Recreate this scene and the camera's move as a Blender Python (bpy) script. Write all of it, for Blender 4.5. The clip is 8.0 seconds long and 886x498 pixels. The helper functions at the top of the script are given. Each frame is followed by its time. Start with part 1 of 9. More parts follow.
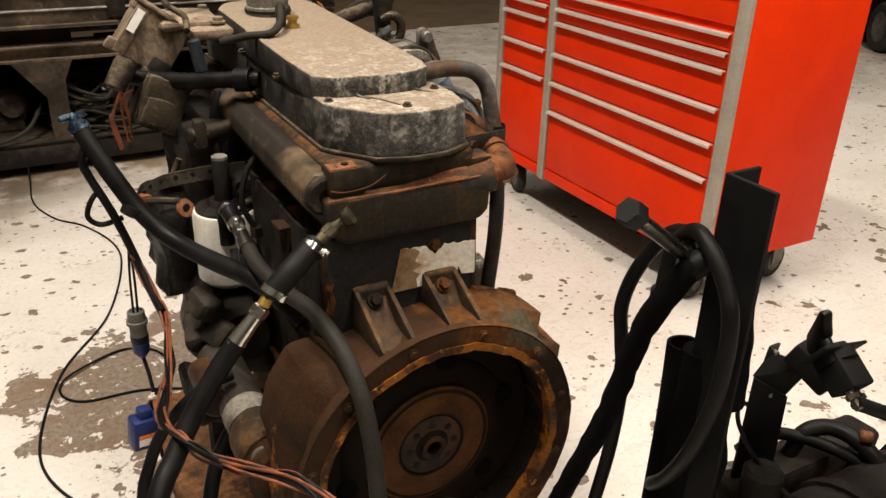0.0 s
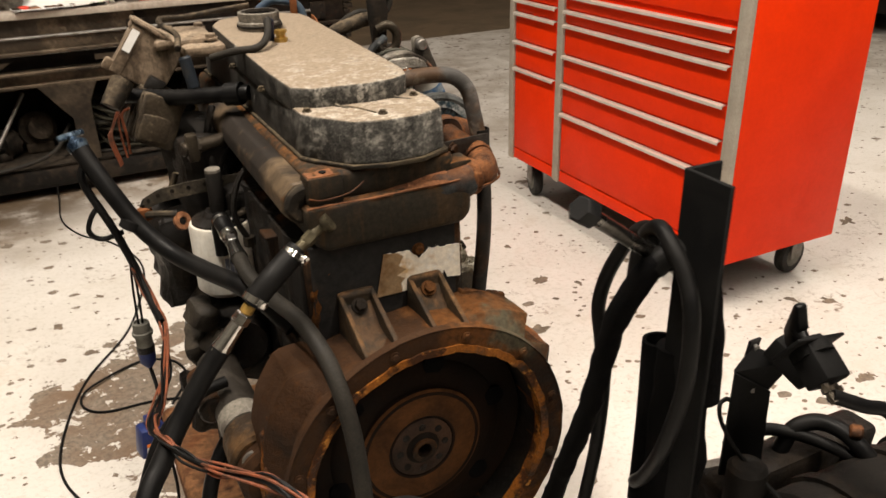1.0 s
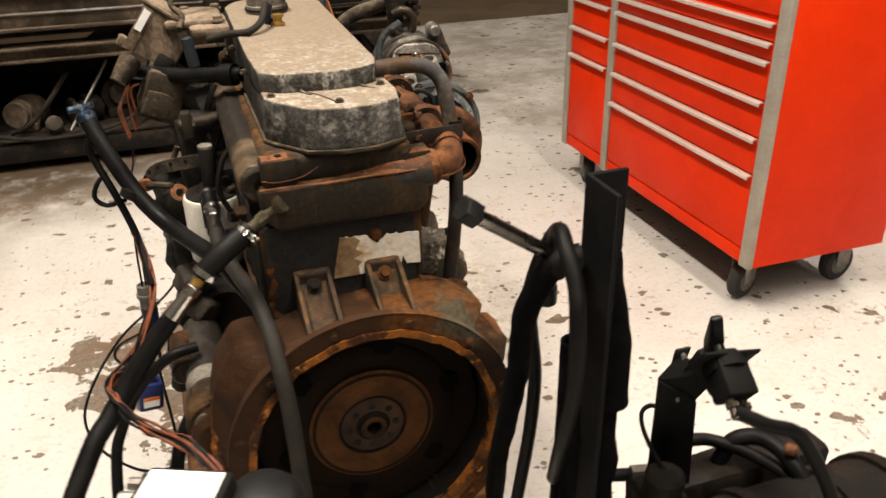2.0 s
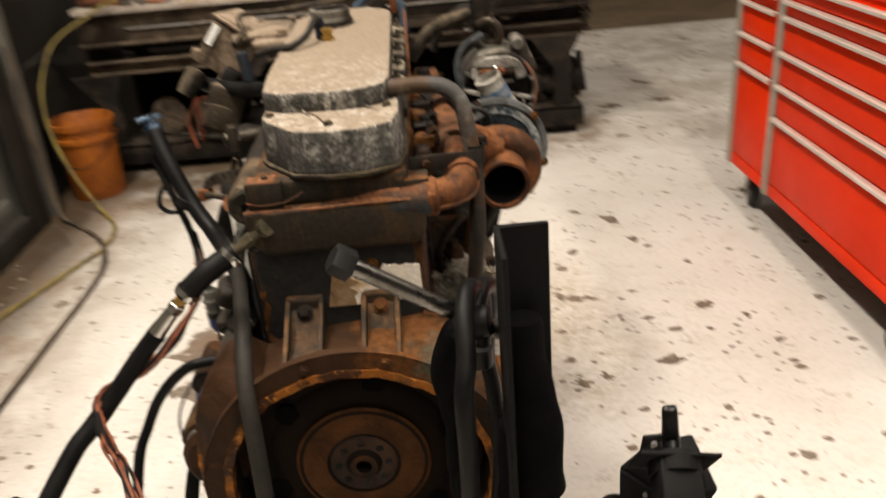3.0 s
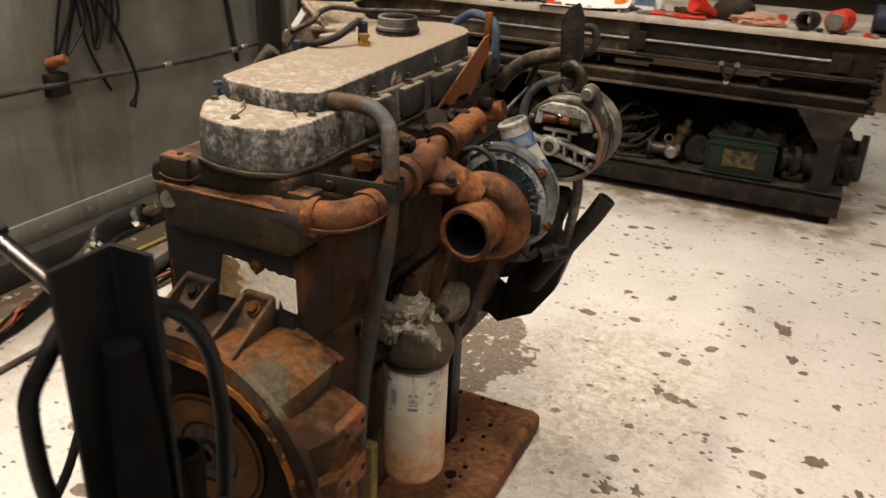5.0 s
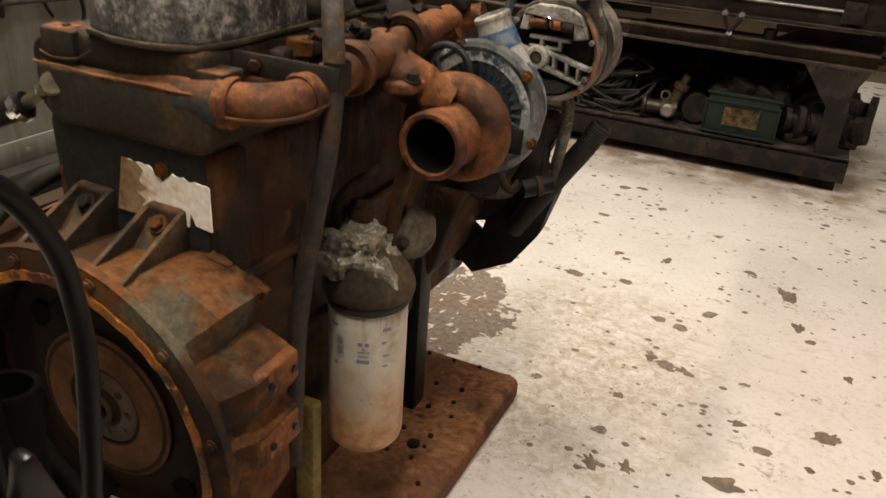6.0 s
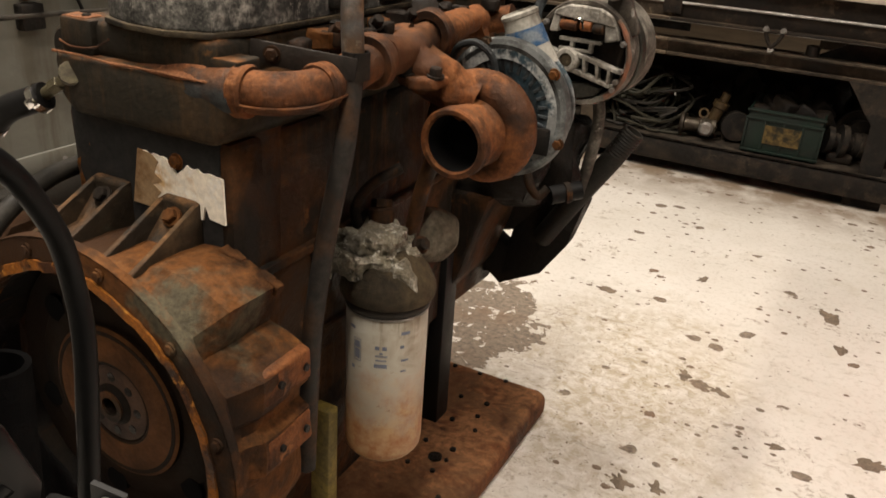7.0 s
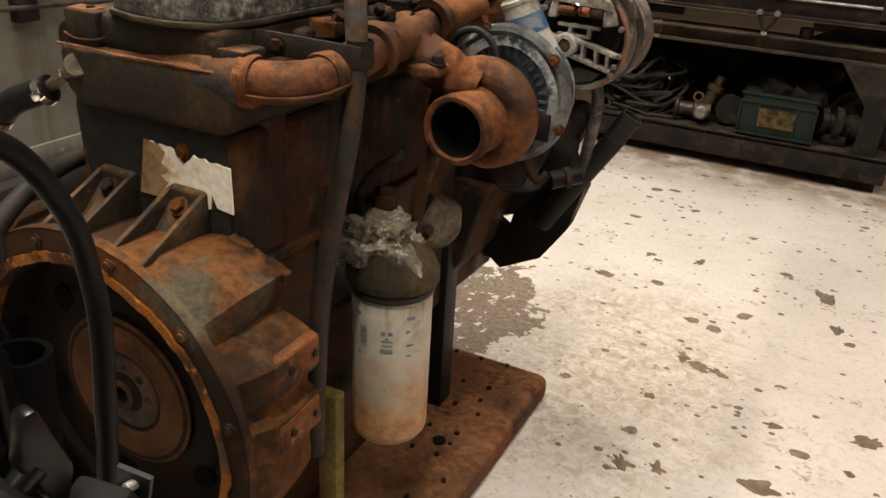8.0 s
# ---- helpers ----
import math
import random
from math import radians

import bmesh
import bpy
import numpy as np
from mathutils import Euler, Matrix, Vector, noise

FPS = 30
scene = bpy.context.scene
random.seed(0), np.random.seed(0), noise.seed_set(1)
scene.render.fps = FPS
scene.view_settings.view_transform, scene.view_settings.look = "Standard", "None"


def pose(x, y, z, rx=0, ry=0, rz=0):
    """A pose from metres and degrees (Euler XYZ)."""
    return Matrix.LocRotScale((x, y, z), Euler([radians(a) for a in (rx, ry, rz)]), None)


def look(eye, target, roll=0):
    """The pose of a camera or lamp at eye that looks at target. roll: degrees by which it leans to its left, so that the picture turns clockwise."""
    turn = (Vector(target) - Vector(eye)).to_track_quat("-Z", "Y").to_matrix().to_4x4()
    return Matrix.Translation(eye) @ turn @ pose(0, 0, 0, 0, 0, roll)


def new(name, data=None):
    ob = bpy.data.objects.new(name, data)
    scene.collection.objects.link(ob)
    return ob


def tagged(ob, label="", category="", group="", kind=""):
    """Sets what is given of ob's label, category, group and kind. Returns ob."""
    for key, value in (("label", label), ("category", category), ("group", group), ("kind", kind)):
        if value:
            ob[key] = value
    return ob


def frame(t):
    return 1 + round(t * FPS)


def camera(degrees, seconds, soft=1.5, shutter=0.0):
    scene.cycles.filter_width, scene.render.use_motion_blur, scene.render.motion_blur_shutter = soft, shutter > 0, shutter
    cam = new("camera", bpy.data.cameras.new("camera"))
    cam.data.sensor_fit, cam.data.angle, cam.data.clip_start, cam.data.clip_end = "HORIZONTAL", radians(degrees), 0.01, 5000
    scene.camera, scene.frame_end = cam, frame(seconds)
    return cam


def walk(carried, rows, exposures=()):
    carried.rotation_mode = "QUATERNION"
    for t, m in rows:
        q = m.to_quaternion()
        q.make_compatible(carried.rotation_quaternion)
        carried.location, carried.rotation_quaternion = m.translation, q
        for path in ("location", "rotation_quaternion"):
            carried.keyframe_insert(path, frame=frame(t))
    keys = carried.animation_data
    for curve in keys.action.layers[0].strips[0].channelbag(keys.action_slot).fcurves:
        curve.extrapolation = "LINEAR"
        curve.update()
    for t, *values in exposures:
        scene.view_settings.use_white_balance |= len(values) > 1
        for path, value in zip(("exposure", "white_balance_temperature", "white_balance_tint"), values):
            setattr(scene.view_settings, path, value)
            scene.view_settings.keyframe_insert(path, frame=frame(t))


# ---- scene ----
cam = camera(57.5, 8.0, shutter=0.6)
PATH = [
    (0, (-0.503, -0.877, 1.305), (0.379, 0.692, 0.433), 1.6),
    (0.5, (-0.492, -0.884, 1.304), (0.379, 0.688, 0.427), 1.3),
    (1, (-0.431, -0.934, 1.308), (0.367, 0.687, 0.451), -1.4),
    (1.5, (-0.337, -1.031, 1.326), (0.337, 0.658, 0.494), -2.6),
    (1.7, (-0.299, -1.062, 1.334), (0.326, 0.628, 0.467), -2.3),
    (2.8, (0.072, -0.968, 1.328), (0.275, 0.788, 0.393), -2.2),
    (3, (0.154, -0.994, 1.32), (0.171, 0.803, 0.442), -5.0),
    (3.5, (0.407, -1.058, 1.342), (0.115, 0.758, 0.556), -1.5),
    (4, (0.566, -0.97, 1.335), (0.095, 0.805, 0.545), -0.3),
    (4.2, (0.607, -0.917, 1.333), (0.091, 0.834, 0.518), 0.1),
    (5.3, (0.818, -0.692, 1.274), (0.009, 0.937, 0.443), 2.8),
    (5.5, (0.791, -0.636, 1.235), (0.0, 0.998, 0.395), 3.4),
    (6, (0.748, -0.566, 1.121), (0.022, 1.08, 0.249), 4.2),
    (6.5, (0.75, -0.546, 1.098), (-0.072, 1.095, 0.305), 4.7),
    (7, (0.762, -0.538, 1.078), (-0.06, 1.088, 0.254), 3.9),
    (7.5, (0.758, -0.545, 1.074), (-0.053, 1.073, 0.223), 4.4),
    (8, (0.756, -0.556, 1.081), (-0.046, 1.066, 0.229), 3.3),
]
walk(cam, [(t, look(eye, target, roll)) for t, eye, target, roll in PATH],
     [(0.0, -0.02), (0.8, 0.0), (1.5, 0.11), (1.8, 0.11), (2.9, 0.03), (4.0, 0.04), (6.0, 0.0), (6.5, 0.02), (7.0, 0.06), (8.0, 0.06)])

# ---- light ----
world = bpy.data.worlds.new("world")
scene.world = world
world.use_nodes = True
world.node_tree.nodes["Background"].inputs[0].default_value = (0.9, 0.8, 0.65, 1)
world.node_tree.nodes["Background"].inputs[1].default_value = 0.006
LAMPS = [  # place, size x, size y, watts, spread
    ((-1.10, 0.45, 4.7), 0.30, 2.4, 225, 150),
    ((0.95, -1.50, 4.7), 0.30, 2.4, 120, 150),
    ((3.60, 0.60, 4.7), 0.30, 2.4, 112, 150),
    ((0.20, -4.30, 4.7), 0.30, 2.4, 50, 150),
    ((0.60, 6.60, 4.7), 0.30, 2.4, 12, 150),
    ((1.90, 9.80, 4.7), 0.30, 2.4, 18, 150),
    ((4.60, 5.20, 4.7), 0.30, 2.4, 42, 150),
]
for place, sx, sy, watts, spread in LAMPS:
    lamp = bpy.data.lights.new("ceiling_tube_light", "AREA")
    lamp.shape, lamp.size, lamp.size_y, lamp.energy = "RECTANGLE", sx, sy, watts
    lamp.spread, lamp.color = radians(spread), (1.0, 0.891, 0.768)
    new("ceiling_tube_light", lamp).matrix_world = pose(*place)


# ---- materials ----
def ramp(nt, fac, lo, hi):
    n = nt.nodes.new("ShaderNodeMapRange")
    n.inputs[1].default_value, n.inputs[2].default_value = lo, hi
    nt.links.new(fac, n.inputs[0])
    return n.outputs[0]


def noise_node(nt, co, scale, detail=6.0, rough=0.6, warp=0.0):
    n = nt.nodes.new("ShaderNodeTexNoise")
    n.inputs["Scale"].default_value, n.inputs["Detail"].default_value = scale, detail
    n.inputs["Roughness"].default_value, n.inputs["Distortion"].default_value = rough, warp
    nt.links.new(co, n.inputs["Vector"])
    return n.outputs["Fac"]


def mixc(nt, fac, a, b, mode="MIX"):
    n = nt.nodes.new("ShaderNodeMix")
    n.data_type, n.blend_type = "RGBA", mode
    for key, v in ((0, fac), (6, a), (7, b)):
        if isinstance(v, (int, float)):
            n.inputs[key].default_value = v
        elif isinstance(v, tuple):
            n.inputs[key].default_value = (*v, 1)
        else:
            nt.links.new(v, n.inputs[key])
    return n.outputs[2]


def mathn(nt, op, a, b=None):
    n = nt.nodes.new("ShaderNodeMath")
    n.operation = op
    for key, v in ((0, a), (1, b)):
        if v is None:
            continue
        if isinstance(v, (int, float)):
            n.inputs[key].default_value = v
        else:
            nt.links.new(v, n.inputs[key])
    return n.outputs[0]


def base_mat(name):
    m = bpy.data.materials.new(name)
    m.use_nodes = True
    nt = m.node_tree
    co = nt.nodes.new("ShaderNodeTexCoord").outputs["Object"]
    return m, nt, co, nt.nodes["Principled BSDF"]


def bumped(nt, bsdf, height, strength, distance):
    n = nt.nodes.new("ShaderNodeBump")
    n.inputs["Strength"].default_value, n.inputs["Distance"].default_value = strength, distance
    nt.links.new(height, n.inputs["Height"])
    nt.links.new(n.outputs[0], bsdf.inputs["Normal"])


def worn(name, a, b, rough=0.6, metal=0.0, scale=9.0, lo=0.42, hi=0.6, grain=0.35, spot=None, spot_at=0.62,
         dust=None, dust_lo=0.35, bump=0.35, dist=0.003, streak=None, rough_b=None, gloss=0.3, grime=0.0):
    """Two colours in patches with a fine grain; spot: a third colour in small flakes; dust: settled on upward faces; streak: runs downwards."""
    m, nt, co, bsdf = base_mat(name)
    big = ramp(nt, noise_node(nt, co, scale, 8, 0.62, 0.4), lo, hi)
    fine = noise_node(nt, co, scale * 14, 5, 0.7)
    col = mixc(nt, big, a, b)
    if streak:
        mp = nt.nodes.new("ShaderNodeMapping")
        mp.inputs["Scale"].default_value = (1, 1, 0.12)
        nt.links.new(co, mp.inputs[0])
        runs = ramp(nt, noise_node(nt, mp.outputs[0], scale * 4, 6, 0.65), 0.52, 0.68)
        col = mixc(nt, mathn(nt, "MULTIPLY", runs, 0.75), col, streak)
    if spot:
        flakes = ramp(nt, noise_node(nt, co, scale * 3.1, 9, 0.72, 0.8), spot_at, spot_at + 0.05)
        col = mixc(nt, flakes, col, spot)
    if dust:
        geo = nt.nodes.new("ShaderNodeNewGeometry")
        sep = nt.nodes.new("ShaderNodeSeparateXYZ")
        nt.links.new(geo.outputs["Normal"], sep.inputs[0])
        up = ramp(nt, sep.outputs[2], 0.35, 0.9)
        patch = ramp(nt, noise_node(nt, co, scale * 1.7, 8, 0.66), dust_lo, dust_lo + 0.25)
        col = mixc(nt, mathn(nt, "MULTIPLY", up, patch), col, dust)
    if grime:
        dirt = ramp(nt, noise_node(nt, co, scale * 0.55, 9, 0.68, 0.6), 0.46, 0.60)
        broken = ramp(nt, noise_node(nt, co, scale * 5, 6, 0.7), 0.30, 0.62)
        col = mixc(nt, mathn(nt, "MULTIPLY", mathn(nt, "MULTIPLY", dirt, broken), grime), col, (0.011, 0.009, 0.007))
    dark = nt.nodes.new("ShaderNodeMapRange")
    nt.links.new(fine, dark.inputs[0])
    dark.inputs[1].default_value, dark.inputs[2].default_value = 0.25, 0.75
    dark.inputs[3].default_value, dark.inputs[4].default_value = 1 - grain, 1 + grain
    n = nt.nodes.new("ShaderNodeMix")
    n.data_type, n.blend_type = "RGBA", "MULTIPLY"
    n.inputs[0].default_value = 1
    nt.links.new(col, n.inputs[6])
    nt.links.new(dark.outputs[0], n.inputs[7])
    nt.links.new(n.outputs[2], bsdf.inputs["Base Color"])
    r = nt.nodes.new("ShaderNodeMapRange")
    nt.links.new(big, r.inputs[0])
    r.inputs[3].default_value, r.inputs[4].default_value = rough, rough_b or min(1, rough + 0.15)
    nt.links.new(r.outputs[0], bsdf.inputs["Roughness"])
    bsdf.inputs["Metallic"].default_value = metal
    bsdf.inputs["Specular IOR Level"].default_value = gloss
    h = mathn(nt, "ADD", fine, mathn(nt, "MULTIPLY", noise_node(nt, co, scale * 4, 6, 0.6), 1.5))
    bumped(nt, bsdf, h, bump, dist)
    return m


def iron(name, dark, rust, bright, rust_lo=0.46, bright_at=0.60, paint=None, paint_at=0.60, top=None, top_lo=0.40, scale=6.0, oil=0.5,
         bump=0.8, dist=0.003, streak=None, chalk=None, chalk_at=0.66, edge=None, grain=0.55, darkened=False, specks=False, dark_flank=False):
    """Old cast iron in layers: dark metal, rust in patches, bright rust in flecks, leftovers of paint, settled rust dust on top, runs, chalky flakes, wet oil."""
    m, nt, co, bsdf = base_mat(name)
    wide = noise_node(nt, co, scale, 9, 0.62, 0.15)
    mid = noise_node(nt, co, scale * 3.3, 9, 0.68, 0.1)
    fine = noise_node(nt, co, scale * 13, 6, 0.72)
    geo = nt.nodes.new("ShaderNodeNewGeometry")
    sep = nt.nodes.new("ShaderNodeSeparateXYZ")
    nt.links.new(geo.outputs["Normal"], sep.inputs[0])
    col = mixc(nt, ramp(nt, wide, rust_lo, rust_lo + 0.10), dark, rust)
    if paint:
        mp = nt.nodes.new("ShaderNodeMapping")
        mp.inputs["Location"].default_value = (3.1, 1.7, 0.4)
        nt.links.new(co, mp.inputs[0])
        col = mixc(nt, ramp(nt, noise_node(nt, mp.outputs[0], scale * 0.9, 9, 0.60, 0.15), paint_at, paint_at + 0.06), col, paint)
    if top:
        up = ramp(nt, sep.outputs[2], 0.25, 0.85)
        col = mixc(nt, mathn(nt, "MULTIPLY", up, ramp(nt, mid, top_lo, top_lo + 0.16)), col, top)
    col = mixc(nt, mathn(nt, "MULTIPLY", ramp(nt, mid, bright_at, bright_at + 0.08), 0.85), col, bright)
    if streak:
        mp = nt.nodes.new("ShaderNodeMapping")
        mp.inputs["Scale"].default_value = (1, 1, 0.10)
        nt.links.new(co, mp.inputs[0])
        side = ramp(nt, mathn(nt, "ABSOLUTE", sep.outputs[2]), 0.6, 0.3)
        runs = mathn(nt, "MULTIPLY", side, ramp(nt, noise_node(nt, mp.outputs[0], scale * 5, 8, 0.7), 0.53, 0.64))
        col = mixc(nt, mathn(nt, "MULTIPLY", runs, 0.8), col, streak)
    if chalk:
        flake = ramp(nt, noise_node(nt, co, scale * 4.5, 11, 0.76, 0.9), chalk_at, chalk_at + 0.03)
        if edge:
            worn_edge = mathn(nt, "MULTIPLY", ramp(nt, geo.outputs["Pointiness"], 0.522, 0.562), ramp(nt, mid, edge, edge + 0.12))
            flake = mathn(nt, "MAXIMUM", flake, worn_edge)
        if specks:  # patches of old white paint, thick at the end next to the flywheel and drawn downwards on upright faces
            at = nt.nodes.new("ShaderNodeSeparateXYZ")
            nt.links.new(co, at.inputs[0])
            near_end = ramp(nt, at.outputs[1], 0.06, -0.26)
            mp = nt.nodes.new("ShaderNodeMapping")
            mp.inputs["Scale"].default_value = (1, 1, 0.38)
            nt.links.new(co, mp.inputs[0])
            patch = mathn(nt, "ADD", noise_node(nt, mp.outputs[0], scale * 2.6, 10, 0.74, 0.6), mathn(nt, "MULTIPLY", near_end, 0.050))
            crumbs = mathn(nt, "MULTIPLY", ramp(nt, patch, 0.625, 0.675), ramp(nt, noise_node(nt, co, scale * 24, 5, 0.7), 0.36, 0.56))
            crumbs = mathn(nt, "MULTIPLY", crumbs, mathn(nt, "ADD", 0.12, mathn(nt, "MULTIPLY", ramp(nt, sep.outputs[2], 0.7, 0.4), 0.62)))
            grit = mathn(nt, "MULTIPLY", ramp(nt, noise_node(nt, co, scale * 34, 6, 0.75), 0.46, 0.68), ramp(nt, sep.outputs[1], -0.25, -0.7))
            lip = mathn(nt, "MULTIPLY", near_end, mathn(nt, "MULTIPLY", ramp(nt, mid, 0.46, 0.60), ramp(nt, fine, 0.36, 0.58)))
            flake = mathn(nt, "MAXIMUM", flake, mathn(nt, "MAXIMUM", crumbs, mathn(nt, "MAXIMUM", mathn(nt, "MULTIPLY", grit, 0.20), mathn(nt, "MULTIPLY", lip, 0.50))))
        col = mixc(nt, flake, col, chalk)
    soak = noise_node(nt, co, scale * 0.8, 9, 0.66, 0.3)
    if darkened:  # the oil mask is stronger on the left half
        sx = nt.nodes.new("ShaderNodeSeparateXYZ")
        nt.links.new(co, sx.inputs[0])
        soak = mathn(nt, "ADD", soak, mathn(nt, "MULTIPLY", ramp(nt, sx.outputs[0], 0.05, -0.12), 0.36))
    if dark_flank:  # faces turned to the pump side are blackened more
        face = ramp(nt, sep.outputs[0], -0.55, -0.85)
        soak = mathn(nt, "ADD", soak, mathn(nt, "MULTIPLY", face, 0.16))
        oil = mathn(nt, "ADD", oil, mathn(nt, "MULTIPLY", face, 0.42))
        oil = mathn(nt, "SUBTRACT", oil, mathn(nt, "MULTIPLY", ramp(nt, sep.outputs[2], 0.3, 0.8), 0.32))  # upward faces are blackened less
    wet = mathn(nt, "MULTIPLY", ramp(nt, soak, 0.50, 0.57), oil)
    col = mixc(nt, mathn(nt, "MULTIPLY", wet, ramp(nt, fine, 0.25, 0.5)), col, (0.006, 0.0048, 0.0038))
    speck = nt.nodes.new("ShaderNodeMapRange")
    nt.links.new(fine, speck.inputs[0])
    speck.inputs[1].default_value, speck.inputs[2].default_value = 0.28, 0.72
    speck.inputs[3].default_value, speck.inputs[4].default_value = 1 - grain, 1 + grain
    col = mixc(nt, 1.0, col, speck.outputs[0], "MULTIPLY")
    nt.links.new(col, bsdf.inputs["Base Color"])
    nt.links.new(mathn(nt, "SUBTRACT", 0.80, mathn(nt, "MULTIPLY", wet, 0.10 if darkened else 0.45)), bsdf.inputs["Roughness"])
    bsdf.inputs["Specular IOR Level"].default_value = 0.16 if darkened else 0.22
    h = mathn(nt, "ADD", mathn(nt, "MULTIPLY", fine, 0.8), mathn(nt, "MULTIPLY", mid, 1.6))
    bumped(nt, bsdf, h, bump, dist)
    return m


def floor_material():
    """White floor paint, chipped down to brown-grey concrete in jagged flakes, with bare ground under the engine's
    nose, oil by the wall, and dirt with painted shade round the bench.
    """
    m, nt, co, bsdf = base_mat("chipped_floor_paint")
    jag = noise_node(nt, co, 26, 8, 0.7)
    mid = noise_node(nt, co, 6, 6, 0.65)
    chips = None
    crowd = ramp(nt, noise_node(nt, co, 2.6, 4, 0.6, 0.8), 0.36, 0.62)
    for scale, reach, least in ((6.5, 0.30, 0.72), (15.0, 0.44, 0.63), (38.0, 0.44, 0.68)):
        mp = nt.nodes.new("ShaderNodeMapping")
        mp.inputs["Location"].default_value = (scale * 0.37, scale * 0.11, 0)
        mp.inputs["Scale"].default_value = (1.0, 1.3, 1.0)
        nt.links.new(co, mp.inputs[0])
        v = nt.nodes.new("ShaderNodeTexVoronoi")
        v.inputs["Scale"].default_value = scale
        nt.links.new(mp.outputs[0], v.inputs["Vector"])
        sep = nt.nodes.new("ShaderNodeSeparateColor")
        nt.links.new(v.outputs["Color"], sep.inputs[0])
        size = mathn(nt, "MULTIPLY", mathn(nt, "MULTIPLY", ramp(nt, sep.outputs[0], least, 1.0), reach), mathn(nt, "ADD", 0.35, mathn(nt, "MULTIPLY", crowd, 0.75)))
        edge = mathn(nt, "ADD", v.outputs["Distance"], mathn(nt, "MULTIPLY", mathn(nt, "SUBTRACT", jag, 0.5), 0.75))
        one = mathn(nt, "LESS_THAN", edge, mathn(nt, "SUBTRACT", size, 0.02))
        chips = one if chips is None else mathn(nt, "MAXIMUM", chips, one)
    sep = nt.nodes.new("ShaderNodeSeparateXYZ")
    nt.links.new(co, sep.inputs[0])
    x, y = sep.outputs[0], sep.outputs[1]
    bare = None
    for cx, cy, rx, ry in ((-0.33, 1.08, 0.38, 0.34), (-0.05, 1.20, 0.24, 0.36), (-0.15, 0.5, 0.34, 0.6)):
        dx = mathn(nt, "POWER", mathn(nt, "ABSOLUTE", mathn(nt, "DIVIDE", mathn(nt, "SUBTRACT", x, cx), rx)), 2)
        dy = mathn(nt, "POWER", mathn(nt, "ABSOLUTE", mathn(nt, "DIVIDE", mathn(nt, "SUBTRACT", y, cy), ry)), 2)
        one = mathn(nt, "SUBTRACT", 1.0, mathn(nt, "ADD", dx, dy))
        bare = one if bare is None else mathn(nt, "MAXIMUM", bare, one)
    wob = mathn(nt, "MULTIPLY", mathn(nt, "SUBTRACT", noise_node(nt, co, 7, 8, 0.62), 0.47), 3.4)
    bare = mathn(nt, "GREATER_THAN", mathn(nt, "ADD", bare, wob), 0.42)
    keep = mathn(nt, "LESS_THAN", noise_node(nt, co, 19, 7, 0.66, 0.5), 0.60)
    gone = mathn(nt, "MAXIMUM", chips, mathn(nt, "MULTIPLY", bare, keep))
    paint = mixc(nt, ramp(nt, noise_node(nt, co, 2.2, 7, 0.6), 0.35, 0.7), (0.625, 0.595, 0.555), (0.535, 0.503, 0.455))
    paint = mixc(nt, mathn(nt, "MULTIPLY", ramp(nt, noise_node(nt, co, 60, 5, 0.7), 0.52, 0.72), 0.5), paint, (0.33, 0.29, 0.235))
    drips = mathn(nt, "MULTIPLY", ramp(nt, noise_node(nt, co, 11, 9, 0.74, 1.5), 0.60, 0.68), 0.45)
    paint = mixc(nt, drips, paint, (0.30, 0.25, 0.19))
    scuff = mathn(nt, "MULTIPLY", ramp(nt, mid, 0.56, 0.72), 0.45)
    paint = mixc(nt, scuff, paint, (0.47, 0.42, 0.34))
    # trodden stretch beside the engine: ground-in dirt, crumbs and fine scratches
    dx = mathn(nt, "POWER", mathn(nt, "DIVIDE", mathn(nt, "SUBTRACT", x, 0.38), 0.42), 2)
    dy = mathn(nt, "POWER", mathn(nt, "DIVIDE", mathn(nt, "SUBTRACT", y, 1.15), 0.60), 2)
    trod = mathn(nt, "ADD", mathn(nt, "SUBTRACT", 1.0, mathn(nt, "ADD", dx, dy)), mathn(nt, "MULTIPLY", mathn(nt, "SUBTRACT", mid, 0.5), 2.2))
    trod = ramp(nt, trod, 0.0, 0.9)
    paint = mixc(nt, mathn(nt, "MULTIPLY", trod, mathn(nt, "MULTIPLY", ramp(nt, noise_node(nt, co, 34, 7, 0.72, 0.6), 0.38, 0.60), 0.85)), paint, (0.33, 0.275, 0.19))
    crumbs = ramp(nt, noise_node(nt, co, 75, 7, 0.76), 0.575, 0.63)
    crumbs = mathn(nt, "MULTIPLY", crumbs, mathn(nt, "ADD", 0.22, mathn(nt, "MULTIPLY", trod, 0.75)))
    paint = mixc(nt, crumbs, paint, (0.16, 0.125, 0.085))
    mp = nt.nodes.new("ShaderNodeMapping")
    mp.inputs["Rotation"].default_value = (0, 0, 0.6)
    mp.inputs["Scale"].default_value = (0.22, 1.0, 1.0)
    nt.links.new(co, mp.inputs[0])
    drag = mathn(nt, "MULTIPLY", ramp(nt, noise_node(nt, mp.outputs[0], 42, 6, 0.66, 0.9), 0.60, 0.65), mathn(nt, "ADD", 0.16, mathn(nt, "MULTIPLY", trod, 0.35)))
    paint = mixc(nt, drag, paint, (0.22, 0.18, 0.13))
    smudge = mathn(nt, "MULTIPLY", ramp(nt, noise_node(nt, co, 30, 8, 0.72, 1.0), 0.55, 0.62), ramp(nt, noise_node(nt, co, 4.2, 4, 0.5, 0.4), 0.55, 0.62))
